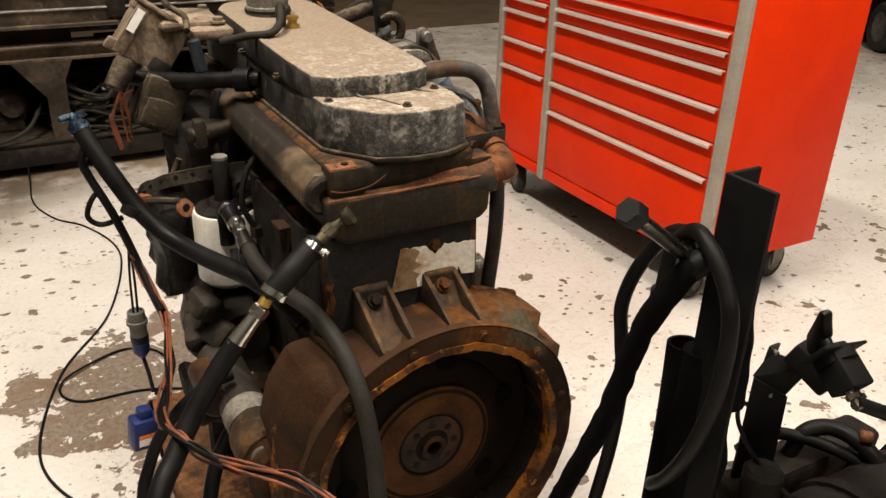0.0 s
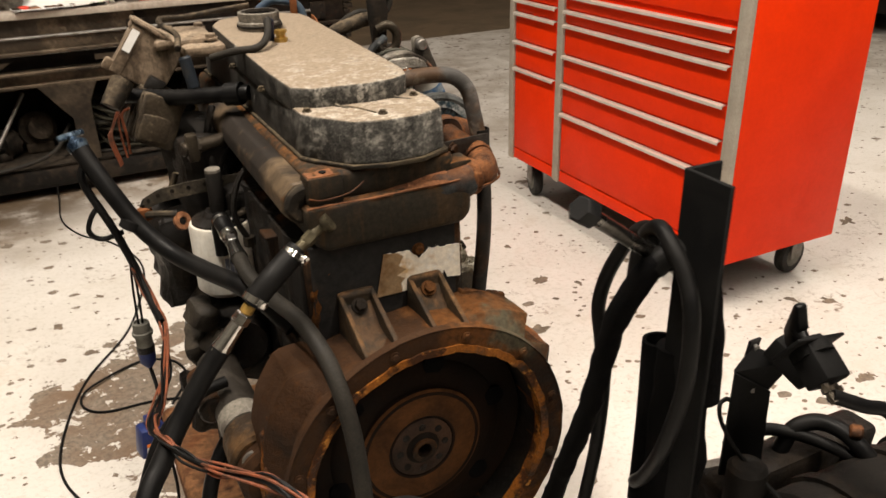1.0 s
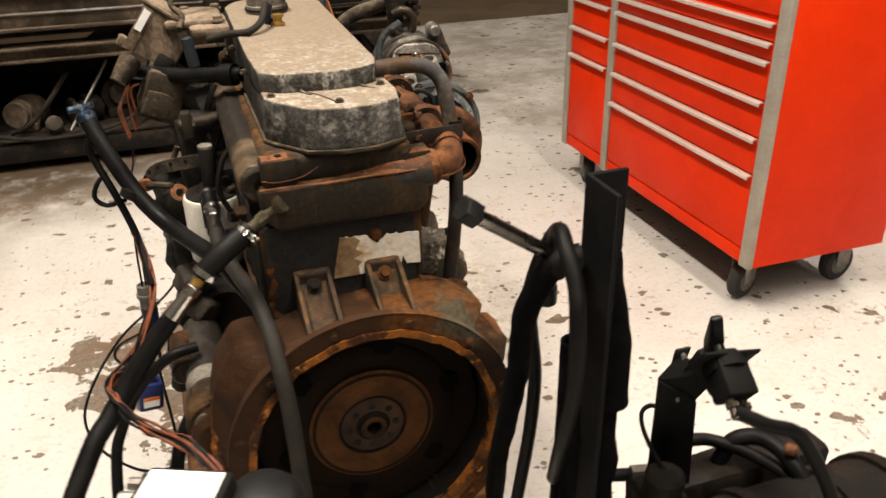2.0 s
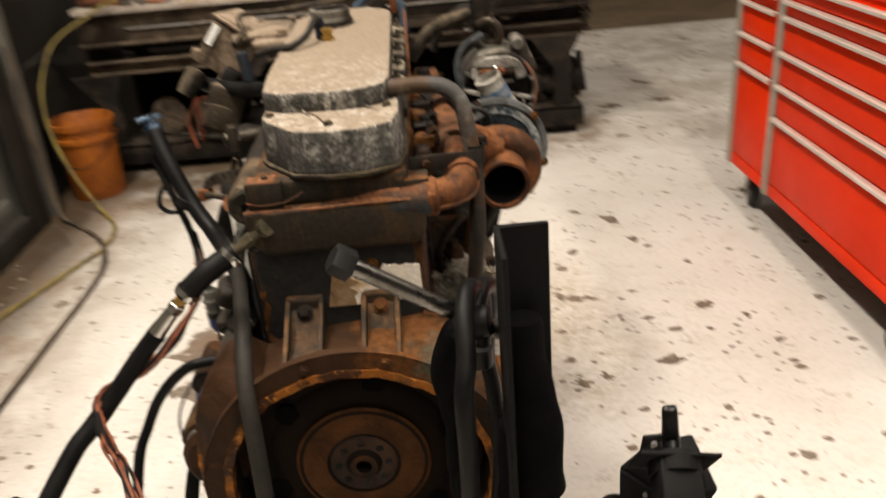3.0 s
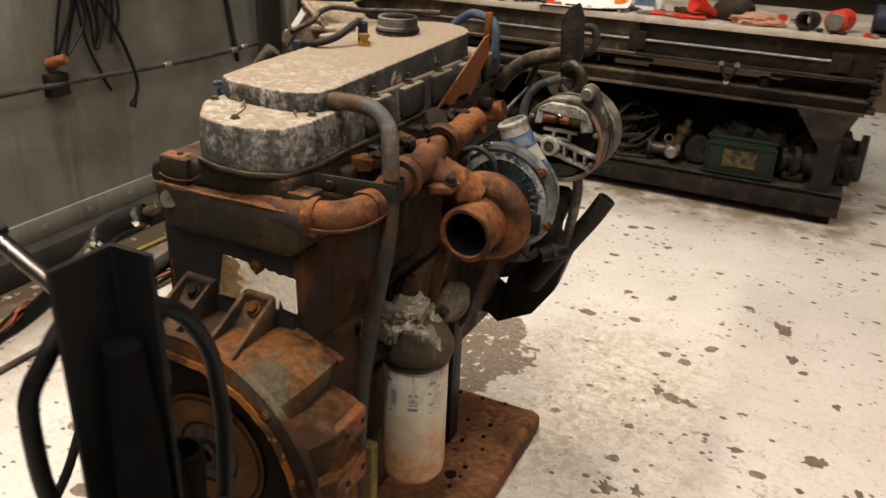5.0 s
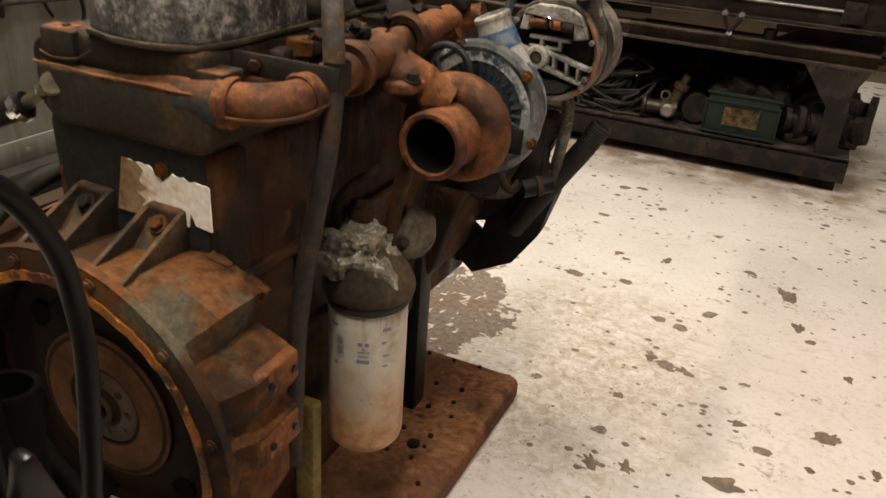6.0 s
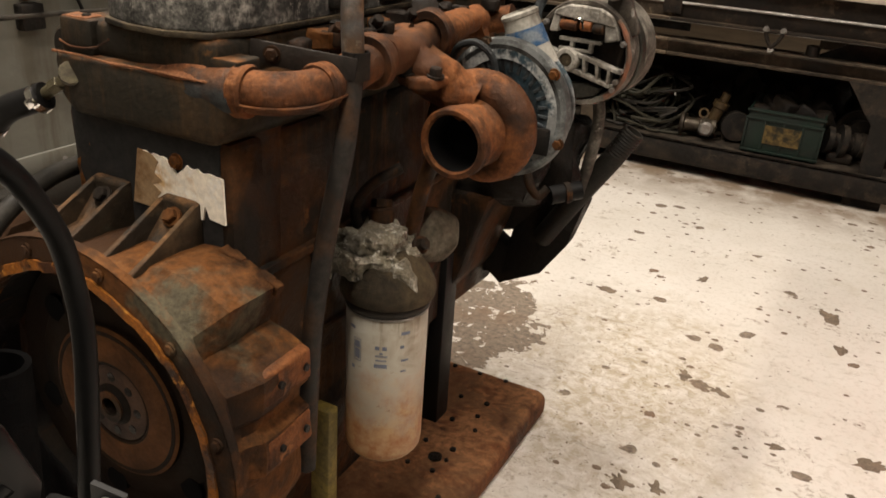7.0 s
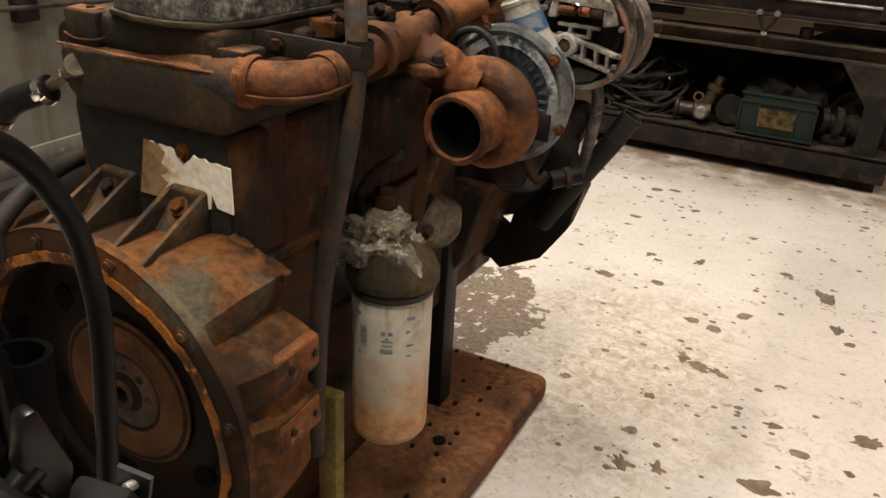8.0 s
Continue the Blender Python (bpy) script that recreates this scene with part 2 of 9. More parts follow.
    paint = mixc(nt, mathn(nt, "MULTIPLY", smudge, 0.7), paint, (0.20, 0.155, 0.11))
    # brown dirt and the bench's shadow, painted together under and before it
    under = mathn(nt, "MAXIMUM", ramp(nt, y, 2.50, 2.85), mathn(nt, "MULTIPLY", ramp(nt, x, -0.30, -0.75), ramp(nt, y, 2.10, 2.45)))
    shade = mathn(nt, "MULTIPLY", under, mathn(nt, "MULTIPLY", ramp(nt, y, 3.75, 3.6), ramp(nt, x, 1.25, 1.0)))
    # dirt and a shadowed stretch of floor, painted past the bench's right end
    bay_shade = mathn(nt, "MULTIPLY", mathn(nt, "MULTIPLY", ramp(nt, x, 1.05, 1.45), ramp(nt, y, 2.1, 2.7)), 0.62)
    shade = mathn(nt, "MAXIMUM", shade, mathn(nt, "MULTIPLY", bay_shade, ramp(nt, noise_node(nt, co, 1.7, 7, 0.62, 0.6), 0.30, 0.55)))
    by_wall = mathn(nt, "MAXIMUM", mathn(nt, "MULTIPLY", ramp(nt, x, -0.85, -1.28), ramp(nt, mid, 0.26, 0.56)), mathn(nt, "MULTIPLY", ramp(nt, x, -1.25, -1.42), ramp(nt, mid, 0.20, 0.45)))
    # oil by the wall, joined with the dirt and painted shade at the bench
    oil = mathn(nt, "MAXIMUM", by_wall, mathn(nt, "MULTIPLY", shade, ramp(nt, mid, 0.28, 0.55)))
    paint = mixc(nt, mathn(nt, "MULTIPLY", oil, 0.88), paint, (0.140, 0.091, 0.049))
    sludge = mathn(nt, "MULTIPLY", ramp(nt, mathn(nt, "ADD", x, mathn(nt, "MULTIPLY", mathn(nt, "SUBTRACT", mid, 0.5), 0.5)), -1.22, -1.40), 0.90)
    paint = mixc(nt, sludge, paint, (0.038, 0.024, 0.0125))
    # oil and the bench's cast shadow, painted darker before its left half
    darkened = mathn(nt, "MULTIPLY", mathn(nt, "MULTIPLY", ramp(nt, x, -0.15, -0.55), ramp(nt, y, 2.42, 2.70)), mathn(nt, "MULTIPLY", ramp(nt, mid, 0.24, 0.46), 0.85))
    paint = mixc(nt, darkened, paint, (0.070, 0.047, 0.026))
    ground = mixc(nt, ramp(nt, noise_node(nt, co, 70, 7, 0.74), 0.32, 0.66), (0.085, 0.068, 0.050), (0.25, 0.20, 0.155))
    ground = mixc(nt, ramp(nt, noise_node(nt, co, 3.0, 6, 0.6), 0.5, 0.7), ground, (0.16, 0.10, 0.06))
    col = mixc(nt, gone, paint, ground)
    nt.links.new(col, bsdf.inputs["Base Color"])
    r = mathn(nt, "ADD", 0.34, mathn(nt, "MULTIPLY", gone, 0.45))
    r = mathn(nt, "ADD", r, mathn(nt, "MULTIPLY", mid, 0.25))
    nt.links.new(r, bsdf.inputs["Roughness"])
    h = mathn(nt, "SUBTRACT", mathn(nt, "MULTIPLY", noise_node(nt, co, 90, 4, 0.6), 0.25), gone)
    bumped(nt, bsdf, h, 0.5, 0.0015)
    return m


RUST = iron("rust", (0.027, 0.0115, 0.0035), (0.118, 0.041, 0.0055), (0.25, 0.094, 0.013), 0.43, 0.60, scale=9, oil=0.75)
RUST_RED = iron("orange_brown_rust", (0.040, 0.0150, 0.0052), (0.140, 0.049, 0.0150), (0.25, 0.104, 0.038), 0.45, 0.60, scale=8, oil=0.60, top=(0.174, 0.066, 0.022), dist=0.004)
RUST_EDGE = iron("bright_rust", (0.050, 0.016, 0.0035), (0.26, 0.088, 0.010), (0.56, 0.24, 0.040), 0.44, 0.57, scale=17, oil=0.6)
HOUSING = iron("rusty_grey_casting", (0.030, 0.0125, 0.0042), (0.092, 0.0350, 0.0085), (0.18, 0.066, 0.013), 0.42, 0.64, paint=(0.070, 0.060, 0.038), paint_at=0.59, top=(0.112, 0.047, 0.0150), top_lo=0.46, scale=6, oil=0.72, dist=0.004, darkened=True)
BLOCK = iron("rusty_black_block", (0.0105, 0.0066, 0.0034), (0.056, 0.0220, 0.0058), (0.12, 0.046, 0.010), 0.44, 0.615, scale=6, oil=0.7, streak=(0.062, 0.0245, 0.0060))
BLOCK_BLACK = iron("oily_black_paint", (0.0150, 0.0140, 0.0132), (0.028, 0.0215, 0.0165), (0.062, 0.033, 0.017), 0.5, 0.66, scale=7, oil=0.35, bump=0.4, dist=0.002)
RIB_IRON = iron("green_grey_casting", (0.026, 0.0175, 0.0095), (0.062, 0.038, 0.0185), (0.115, 0.058, 0.022), 0.44, 0.63, paint=(0.054, 0.049, 0.032), paint_at=0.56, top=(0.118, 0.060, 0.024), top_lo=0.42, scale=8, oil=0.5, dist=0.003)
HEAD = iron("rusty_black_head", (0.0200, 0.0158, 0.0100), (0.040, 0.0248, 0.0120), (0.105, 0.047, 0.0140), 0.50, 0.63, scale=8, oil=0.40, top=(0.160, 0.064, 0.0160), top_lo=0.44, streak=(0.054, 0.031, 0.0130), dist=0.002)
COVER = iron("flaking_silver_paint", (0.031, 0.0300, 0.0275), (0.058, 0.056, 0.051), (0.110, 0.104, 0.092), 0.47, 0.61, scale=9, oil=0.20, top=(0.212, 0.168, 0.122), top_lo=0.05, streak=(0.020, 0.0192, 0.0178), chalk=(0.56, 0.53, 0.47), chalk_at=0.70, edge=0.42, dist=0.0016, grain=0.28, specks=True, dark_flank=True)
GASKET = iron("brown_cover_flange", (0.018, 0.0135, 0.0085), (0.056, 0.042, 0.025), (0.115, 0.090, 0.056), 0.44, 0.60, scale=12, oil=0.6, top=(0.098, 0.074, 0.045), top_lo=0.40, chalk=(0.30, 0.27, 0.22), chalk_at=0.69, dist=0.002)
BLOCK_GREY = iron("dusty_grey_blocks", (0.028, 0.026, 0.022), (0.072, 0.066, 0.055), (0.15, 0.135, 0.112), 0.43, 0.61, scale=10, oil=0.5, top=(0.15, 0.128, 0.094), top_lo=0.30, streak=(0.022, 0.020, 0.017), chalk=(0.42, 0.39, 0.33), chalk_at=0.70, dist=0.002)
GLOSS_BLACK = worn("glossy_black_plastic", (0.0030, 0.0030, 0.0032), (0.0045, 0.0042, 0.004), 0.30, 0.0, 20, 0.4, 0.65, 0.2, bump=0.05, dist=0.0004, gloss=0.3)
DIRTY_ALU = iron("dirty_aluminium", (0.055, 0.046, 0.037), (0.155, 0.140, 0.117), (0.31, 0.29, 0.26), 0.45, 0.60, scale=11, oil=0.6, bump=0.5, dist=0.0015)
BAND_ALU = iron("pale_clamp_metal", (0.050, 0.052, 0.050), (0.150, 0.158, 0.155), (0.33, 0.33, 0.31), 0.44, 0.58, scale=14, oil=0.55, chalk=(0.50, 0.49, 0.45), chalk_at=0.64, bump=0.4, dist=0.001)
ECU = iron("dusty_tan_casing", (0.080, 0.056, 0.037), (0.180, 0.133, 0.091), (0.27, 0.215, 0.16), 0.40, 0.60, scale=8, oil=0.36, top=(0.235, 0.182, 0.129), top_lo=0.34, streak=(0.072, 0.050, 0.032), bump=0.5, dist=0.002)
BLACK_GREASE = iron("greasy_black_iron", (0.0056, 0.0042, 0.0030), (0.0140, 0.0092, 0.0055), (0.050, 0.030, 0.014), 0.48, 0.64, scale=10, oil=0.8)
RAIL = worn("oily_rail", (0.115, 0.080, 0.048), (0.016, 0.012, 0.009), 0.5, 0.0, 5, 0.40, 0.52, 0.35, spot=(0.17, 0.066, 0.020), spot_at=0.63, bump=0.12, dist=0.0006, gloss=0.25, grime=0.9)
RUBBER = worn("black_rubber", (0.0042, 0.0041, 0.0042), (0.0080, 0.0075, 0.0070), 0.42, 0.0, 20, 0.4, 0.65, 0.25, bump=0.15, dist=0.001, gloss=0.12)
RUBBER_DUSTY = worn("dusty_rubber_hose", (0.0145, 0.0130, 0.0110), (0.027, 0.0235, 0.0185), 0.6, 0.0, 18, 0.4, 0.65, 0.4, bump=0.25, dist=0.001, gloss=0.18, spot=(0.042, 0.035, 0.026), spot_at=0.66)
CLOTH = worn("black_hose_sleeve", (0.0026, 0.0026, 0.0028), (0.005, 0.0046, 0.0045), 0.92, 0.0, 60, 0.4, 0.62, 0.3, bump=0.7, dist=0.002, gloss=0.06)
PAINT_BLACK = worn("black_painted_steel", (0.0038, 0.0038, 0.0042), (0.0075, 0.007, 0.0066), 0.48, 0.0, 15, 0.4, 0.65, 0.3, bump=0.25, dist=0.001, gloss=0.25)
CHROME = worn("bright_steel", (0.80, 0.78, 0.75), (0.46, 0.44, 0.41), 0.13, 1.0, 30, 0.4, 0.65, 0.15, bump=0.08, dist=0.0005, gloss=0.6)
POST_BLACK = worn("matt_black_paint", (0.0036, 0.0036, 0.0038), (0.0060, 0.0057, 0.0053), 0.62, 0.0, 15, 0.4, 0.65, 0.3, bump=0.25, dist=0.001, gloss=0.14)
DULL_BRASS = worn("dull_brass", (0.095, 0.080, 0.048), (0.040, 0.033, 0.021), 0.4, 0.5, 24, 0.42, 0.62, 0.4, spot=(0.19, 0.16, 0.09), spot_at=0.66)
CONDUIT = worn("dirty_conduit", (0.055, 0.048, 0.039), (0.020, 0.0175, 0.0145), 0.5, 0.4, 14, 0.42, 0.62, 0.3)
# paler copy of the dusty bench steel, for the better-lit left half
BENCH_PALE = iron("dusty_lit_bench_beam", (0.038, 0.028, 0.0185), (0.090, 0.067, 0.045), (0.155, 0.120, 0.083), 0.43, 0.60, scale=4, oil=0.55, top=(0.165, 0.125, 0.086), top_lo=0.34, dist=0.002)
BENCH_DUSTY = iron("dusty_bench_beam", (0.021, 0.0152, 0.0100), (0.047, 0.0345, 0.0228), (0.088, 0.066, 0.045), 0.44, 0.60, scale=4, oil=0.6, top=(0.078, 0.058, 0.040), top_lo=0.40, dist=0.002)
CRUSTED_GREY = iron("crusted_grey_barrel", (0.035, 0.029, 0.023), (0.090, 0.080, 0.066), (0.16, 0.15, 0.13), 0.46, 0.62, scale=9, oil=0.6, bump=0.5, dist=0.0015)
NAVY = worn("navy_plastic", (0.006, 0.010, 0.028), (0.012, 0.014, 0.022), 0.45, 0.0, 20, 0.4, 0.65, 0.2, spot=(0.06, 0.05, 0.04), spot_at=0.66)
ECU_DARK = iron("grimy_dark_casing", (0.014, 0.0105, 0.0068), (0.046, 0.034, 0.021), (0.115, 0.086, 0.056), 0.45, 0.60, scale=14, oil=0.6, top=(0.115, 0.088, 0.058), top_lo=0.42)
FIN_GREY = iron("grey_fin", (0.030, 0.034, 0.036), (0.060, 0.070, 0.076), (0.16, 0.16, 0.15), 0.44, 0.62, scale=12, oil=0.6)
SHANK = worn("dull_steel_shank", (0.200, 0.188, 0.172), (0.095, 0.086, 0.075), 0.24, 1.0, 20, 0.4, 0.65, 0.25, bump=0.1, dist=0.0005)
STEEL = worn("dull_steel", (0.26, 0.25, 0.235), (0.16, 0.14, 0.12), 0.45, 0.8, 22, 0.4, 0.65, 0.3, bump=0.2, dist=0.001)
ALU_TRIM = worn("brushed_aluminium_trim", (0.42, 0.38, 0.32), (0.36, 0.32, 0.265), 0.45, 0.35, 12, 0.4, 0.65, 0.12, bump=0.05, dist=0.0005)
ALU_PULL = worn("drawer_pull_aluminium", (0.80, 0.74, 0.66), (0.70, 0.63, 0.54), 0.32, 0.55, 14, 0.4, 0.65, 0.1, bump=0.05, dist=0.0005)
BRASS = worn("brass", (0.55, 0.36, 0.10), (0.36, 0.22, 0.06), 0.35, 0.9, 40, 0.4, 0.65, 0.2)
RED = worn("red_enamel", (0.76, 0.033, 0.0012), (0.68, 0.028, 0.0012), 0.42, 0.0, 5, 0.38, 0.7, 0.05, bump=0.04, dist=0.0005, gloss=0.12)
BLUE_PAINT = iron("chipped_blue_paint", (0.020, 0.027, 0.030), (0.034, 0.062, 0.080), (0.13, 0.15, 0.155), 0.42, 0.60, scale=11, oil=0.5, chalk=(0.38, 0.39, 0.38), chalk_at=0.635, edge=0.40, dist=0.0015)
BLUE_PLASTIC = worn("blue_plastic", (0.010, 0.021, 0.105), (0.008, 0.016, 0.070), 0.42, 0.0, 20, 0.4, 0.65, 0.2, bump=0.1, dist=0.001)
CAP_BLUE = worn("blue_cap_enamel_worn", (0.012, 0.026, 0.050), (0.075, 0.10, 0.125), 0.24, 0.7, 60, 0.46, 0.62, 0.3)
BLUE_BRIGHT = worn("blue_cap_enamel", (0.10, 0.20, 0.32), (0.30, 0.38, 0.44), 0.28, 0.6, 25, 0.4, 0.65, 0.2)
FUEL_CAN = worn("white_fuel_can", (0.62, 0.60, 0.55), (0.50, 0.46, 0.39), 0.4, 0.0, 9, 0.42, 0.66, 0.15, spot=(0.20, 0.14, 0.08), spot_at=0.66, bump=0.15, dist=0.001, streak=(0.30, 0.25, 0.18))
# dark rust; on the manifold clamps it carries the shade beside the cover
DARK_RUST = iron("dark_rust", (0.009, 0.0055, 0.0030), (0.036, 0.0155, 0.0055), (0.10, 0.042, 0.013), 0.46, 0.62, scale=10, oil=0.6, dist=0.003)
SALMON_RUST = iron("pale_orange_scale", (0.120, 0.048, 0.020), (0.235, 0.098, 0.043), (0.34, 0.165, 0.085), 0.42, 0.60, scale=14, oil=0.3, dist=0.003)
BARE = iron("bare_pale_metal", (0.60, 0.40, 0.20), (0.87, 0.80, 0.68), (0.90, 0.87, 0.80), 0.40, 0.54, scale=9, oil=0.35, bump=0.3, dist=0.001, grain=0.2)
CRUST = iron("crusty_oil_dirt", (0.048, 0.038, 0.024), (0.180, 0.155, 0.112), (0.34, 0.31, 0.25), 0.38, 0.50, scale=13, oil=0.4, chalk=(0.58, 0.55, 0.48), chalk_at=0.57, bump=1.0, dist=0.006)
SEAL = worn("black_rubber_seal", (0.012, 0.011, 0.010), (0.030, 0.024, 0.018), 0.6, 0.0, 20)
ORANGE_PLATE = worn("orange_brown_shield", (0.165, 0.053, 0.013), (0.095, 0.031, 0.009), 0.65, 0.0, 9, 0.42, 0.62, 0.25, bump=0.25, dist=0.001, grime=0.3)
WALL = iron("grey_green_painted_steel", (0.118, 0.114, 0.096), (0.158, 0.155, 0.132), (0.185, 0.180, 0.154), 0.42, 0.64, scale=1.1, oil=0.16, streak=(0.100, 0.090, 0.068), bump=0.10, dist=0.002, grain=0.10)
WALL_DARK = worn("dark_steel_column", (0.016, 0.0145, 0.012), (0.028, 0.024, 0.019), 0.6, 0.0, 6, 0.4, 0.65, 0.25)
BENCH_STEEL = iron("dirty_bench_steel", (0.010, 0.0066, 0.0042), (0.025, 0.0172, 0.0108), (0.060, 0.042, 0.026), 0.46, 0.61, scale=4, oil=0.65, top=(0.048, 0.034, 0.022), top_lo=0.42, dist=0.002)
BENCH_TOP = worn("worn_bench_top", (0.47, 0.415, 0.355), (0.32, 0.265, 0.21), 0.5, 0.2, 6, 0.4, 0.64, 0.25, spot=(0.16, 0.13, 0.10), spot_at=0.64)
SCRAP = iron("dark_scrap_metal", (0.008, 0.0065, 0.005), (0.026, 0.019, 0.013), (0.085, 0.063, 0.042), 0.47, 0.63, scale=10, oil=0.6, top=(0.040, 0.031, 0.022), dist=0.002)
OILY_BRASS = worn("oily_old_brass", (0.080, 0.052, 0.022), (0.026, 0.018, 0.010), 0.36, 0.4, 18, 0.42, 0.62, 0.45, spot=(0.17, 0.115, 0.052), spot_at=0.66, grime=0.4)
SCRAP_SHINY = worn("oily_scrap_metal", (0.055, 0.044, 0.031), (0.020, 0.015, 0.011), 0.33, 0.5, 16, 0.42, 0.62, 0.45, spot=(0.16, 0.115, 0.065), spot_at=0.66, grime=0.6)
GREEN_CRATE = worn("dark_green_plastic", (0.0022, 0.0105, 0.0062), (0.004, 0.008, 0.0055), 0.5, 0.0, 10, 0.4, 0.65, 0.3)
CABLE_GREY = worn("grey_green_cable", (0.015, 0.0145, 0.0085), (0.026, 0.022, 0.013), 0.7, 0.0, 14, 0.4, 0.65, 0.3)
BROWN_CABLE = worn("dirty_brown_cable", (0.085, 0.062, 0.040), (0.035, 0.026, 0.018), 0.7, 0.0, 8, 0.40, 0.62, 0.3)
YELLOW_HOSE = worn("yellow_air_hose", (0.195, 0.150, 0.034), (0.095, 0.068, 0.027), 0.55, 0.0, 9, 0.4, 0.60, 0.3)
ORANGE_HOSE = worn("orange_hose", (0.46, 0.10, 0.020), (0.32, 0.068, 0.016), 0.45, 0.0, 20, 0.4, 0.65, 0.15)
BUCKET = worn("orange_bucket", (0.34, 0.098, 0.008), (0.22, 0.062, 0.008), 0.5, 0.0, 9, 0.4, 0.65, 0.2, spot=(0.06, 0.032, 0.015), spot_at=0.62, grime=0.5)
WIRE_COPPER = worn("copper_red_wire", (0.21, 0.060, 0.026), (0.075, 0.030, 0.016), 0.5, 0.0, 30, 0.4, 0.65, 0.35)
GREY_PLASTIC = worn("grey_plastic", (0.14, 0.135, 0.115), (0.10, 0.095, 0.08), 0.6, 0.0, 24, 0.4, 0.65, 0.25)
PAPER = worn("white_paper", (0.80, 0.79, 0.76), (0.74, 0.73, 0.70), 0.75, 0.0, 10, 0.4, 0.65, 0.04)
YELLOW = worn("yellow_label", (0.72, 0.62, 0.05), (0.66, 0.56, 0.04), 0.6, 0.0, 10, 0.4, 0.65, 0.05)
YELLOW_STEEL = worn("worn_yellow_steel", (0.20, 0.145, 0.030), (0.10, 0.075, 0.025), 0.6, 0.0, 12, 0.42, 0.62, 0.4)
INK = worn("faded_blue_ink", (0.13, 0.145, 0.20), (0.20, 0.20, 0.22), 0.6, 0.0, 60, 0.4, 0.65, 0.2)
RED_PLASTIC = worn("red_plastic", (0.55, 0.035, 0.012), (0.40, 0.024, 0.010), 0.4, 0.0, 12, 0.4, 0.65, 0.15)
ORANGE_PLASTIC = worn("orange_plastic", (0.70, 0.19, 0.02), (0.60, 0.15, 0.018), 0.4, 0.0, 12, 0.4, 0.65, 0.1)
RAG = worn("oily_brown_rag", (0.30, 0.145, 0.085), (0.19, 0.085, 0.05), 0.95, 0.0, 20, 0.4, 0.65, 0.35)
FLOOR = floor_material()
FLOOR_FAR = worn("dark_wet_concrete", (0.135, 0.096, 0.060), (0.090, 0.066, 0.043), 0.42, 0.0, 1.5, 0.4, 0.64, 0.2)
SHED = worn("dark_shed_lining", (0.10, 0.092, 0.078), (0.075, 0.068, 0.056), 0.8, 0.0, 0.8, 0.4, 0.65, 0.1)
CEIL = worn("dark_ceiling_lining", (0.21, 0.20, 0.175), (0.17, 0.16, 0.135), 0.8, 0.0, 0.8, 0.4, 0.65, 0.05)
SPOTS = worn("bare_concrete_spot", (0.12, 0.095, 0.070), (0.20, 0.155, 0.115), 0.85, 0.0, 24, 0.4, 0.62, 0.4)
TYRE = worn("tyre_rubber", (0.022, 0.021, 0.020), (0.035, 0.032, 0.028), 0.75, 0.0, 14)
TRUCK_WHITE = worn("white_truck_paint", (0.62, 0.60, 0.56), (0.52, 0.50, 0.46), 0.4, 0.0, 3, 0.4, 0.65, 0.05)
MACHINE_YELLOW = worn("yellow_machine_paint", (0.30, 0.17, 0.03), (0.20, 0.12, 0.03), 0.6, 0.0, 3, 0.4, 0.65, 0.3)


# ---- mesh helpers ----
PLACE = {}


def thing(name, label, category, at=(0, 0, 0), group="", kind=""):
    ob = new(name)
    ob.location = at
    ob.empty_display_size = 0.05
    PLACE[ob] = Vector(at)
    return tagged(ob, label, category, group, kind)


def mesh_of(name, bm, material, sharp=38):
    me = bpy.data.meshes.new(name)
    bmesh.ops.recalc_face_normals(bm, faces=bm.faces)
    bm.to_mesh(me)
    bm.free()
    me.materials.append(material)
    me.polygons.foreach_set("use_smooth", [True] * len(me.polygons))
    me.set_sharp_from_angle(angle=radians(sharp))
    return me


def part(name, bm, material, parent, label="", sharp=38):
    """One mesh, built in world metres, as a part of a thing or of a part."""
    at = PLACE[parent]
    bmesh.ops.translate(bm, verts=bm.verts, vec=-at)
    ob = new(name, mesh_of(name, bm, material, sharp))
    ob.parent = parent
    PLACE[ob] = at
    return tagged(ob, label)


def solid(name, bm, material, label, category, kind="", group="", sharp=38):
    """A thing or a piece of the setting that is one mesh."""
    ob = new(name, mesh_of(name, bm, material, sharp))
    PLACE[ob] = Vector((0, 0, 0))
    return tagged(ob, label, category, group, kind)


def BM():
    return bmesh.new()


def merge(bm, other):
    me = bpy.data.meshes.new("scratch")
    other.to_mesh(me)
    other.free()
    bm.from_mesh(me)
    bpy.data.meshes.remove(me)
    return bm


def box(bm, lo, hi, bevel=0.0, m=None, seg=2):
    b = bmesh.new()
    bmesh.ops.create_cube(b, size=1)
    for v in b.verts:
        v.co = Vector([lo[i] + (v.co[i] + 0.5) * (hi[i] - lo[i]) for i in range(3)])
    if bevel:
        bmesh.ops.bevel(b, geom=b.edges[:], offset=bevel, segments=seg, affect="EDGES", profile=0.5)
    if m:
        bmesh.ops.transform(b, matrix=m, verts=b.verts)
    return merge(bm, b)


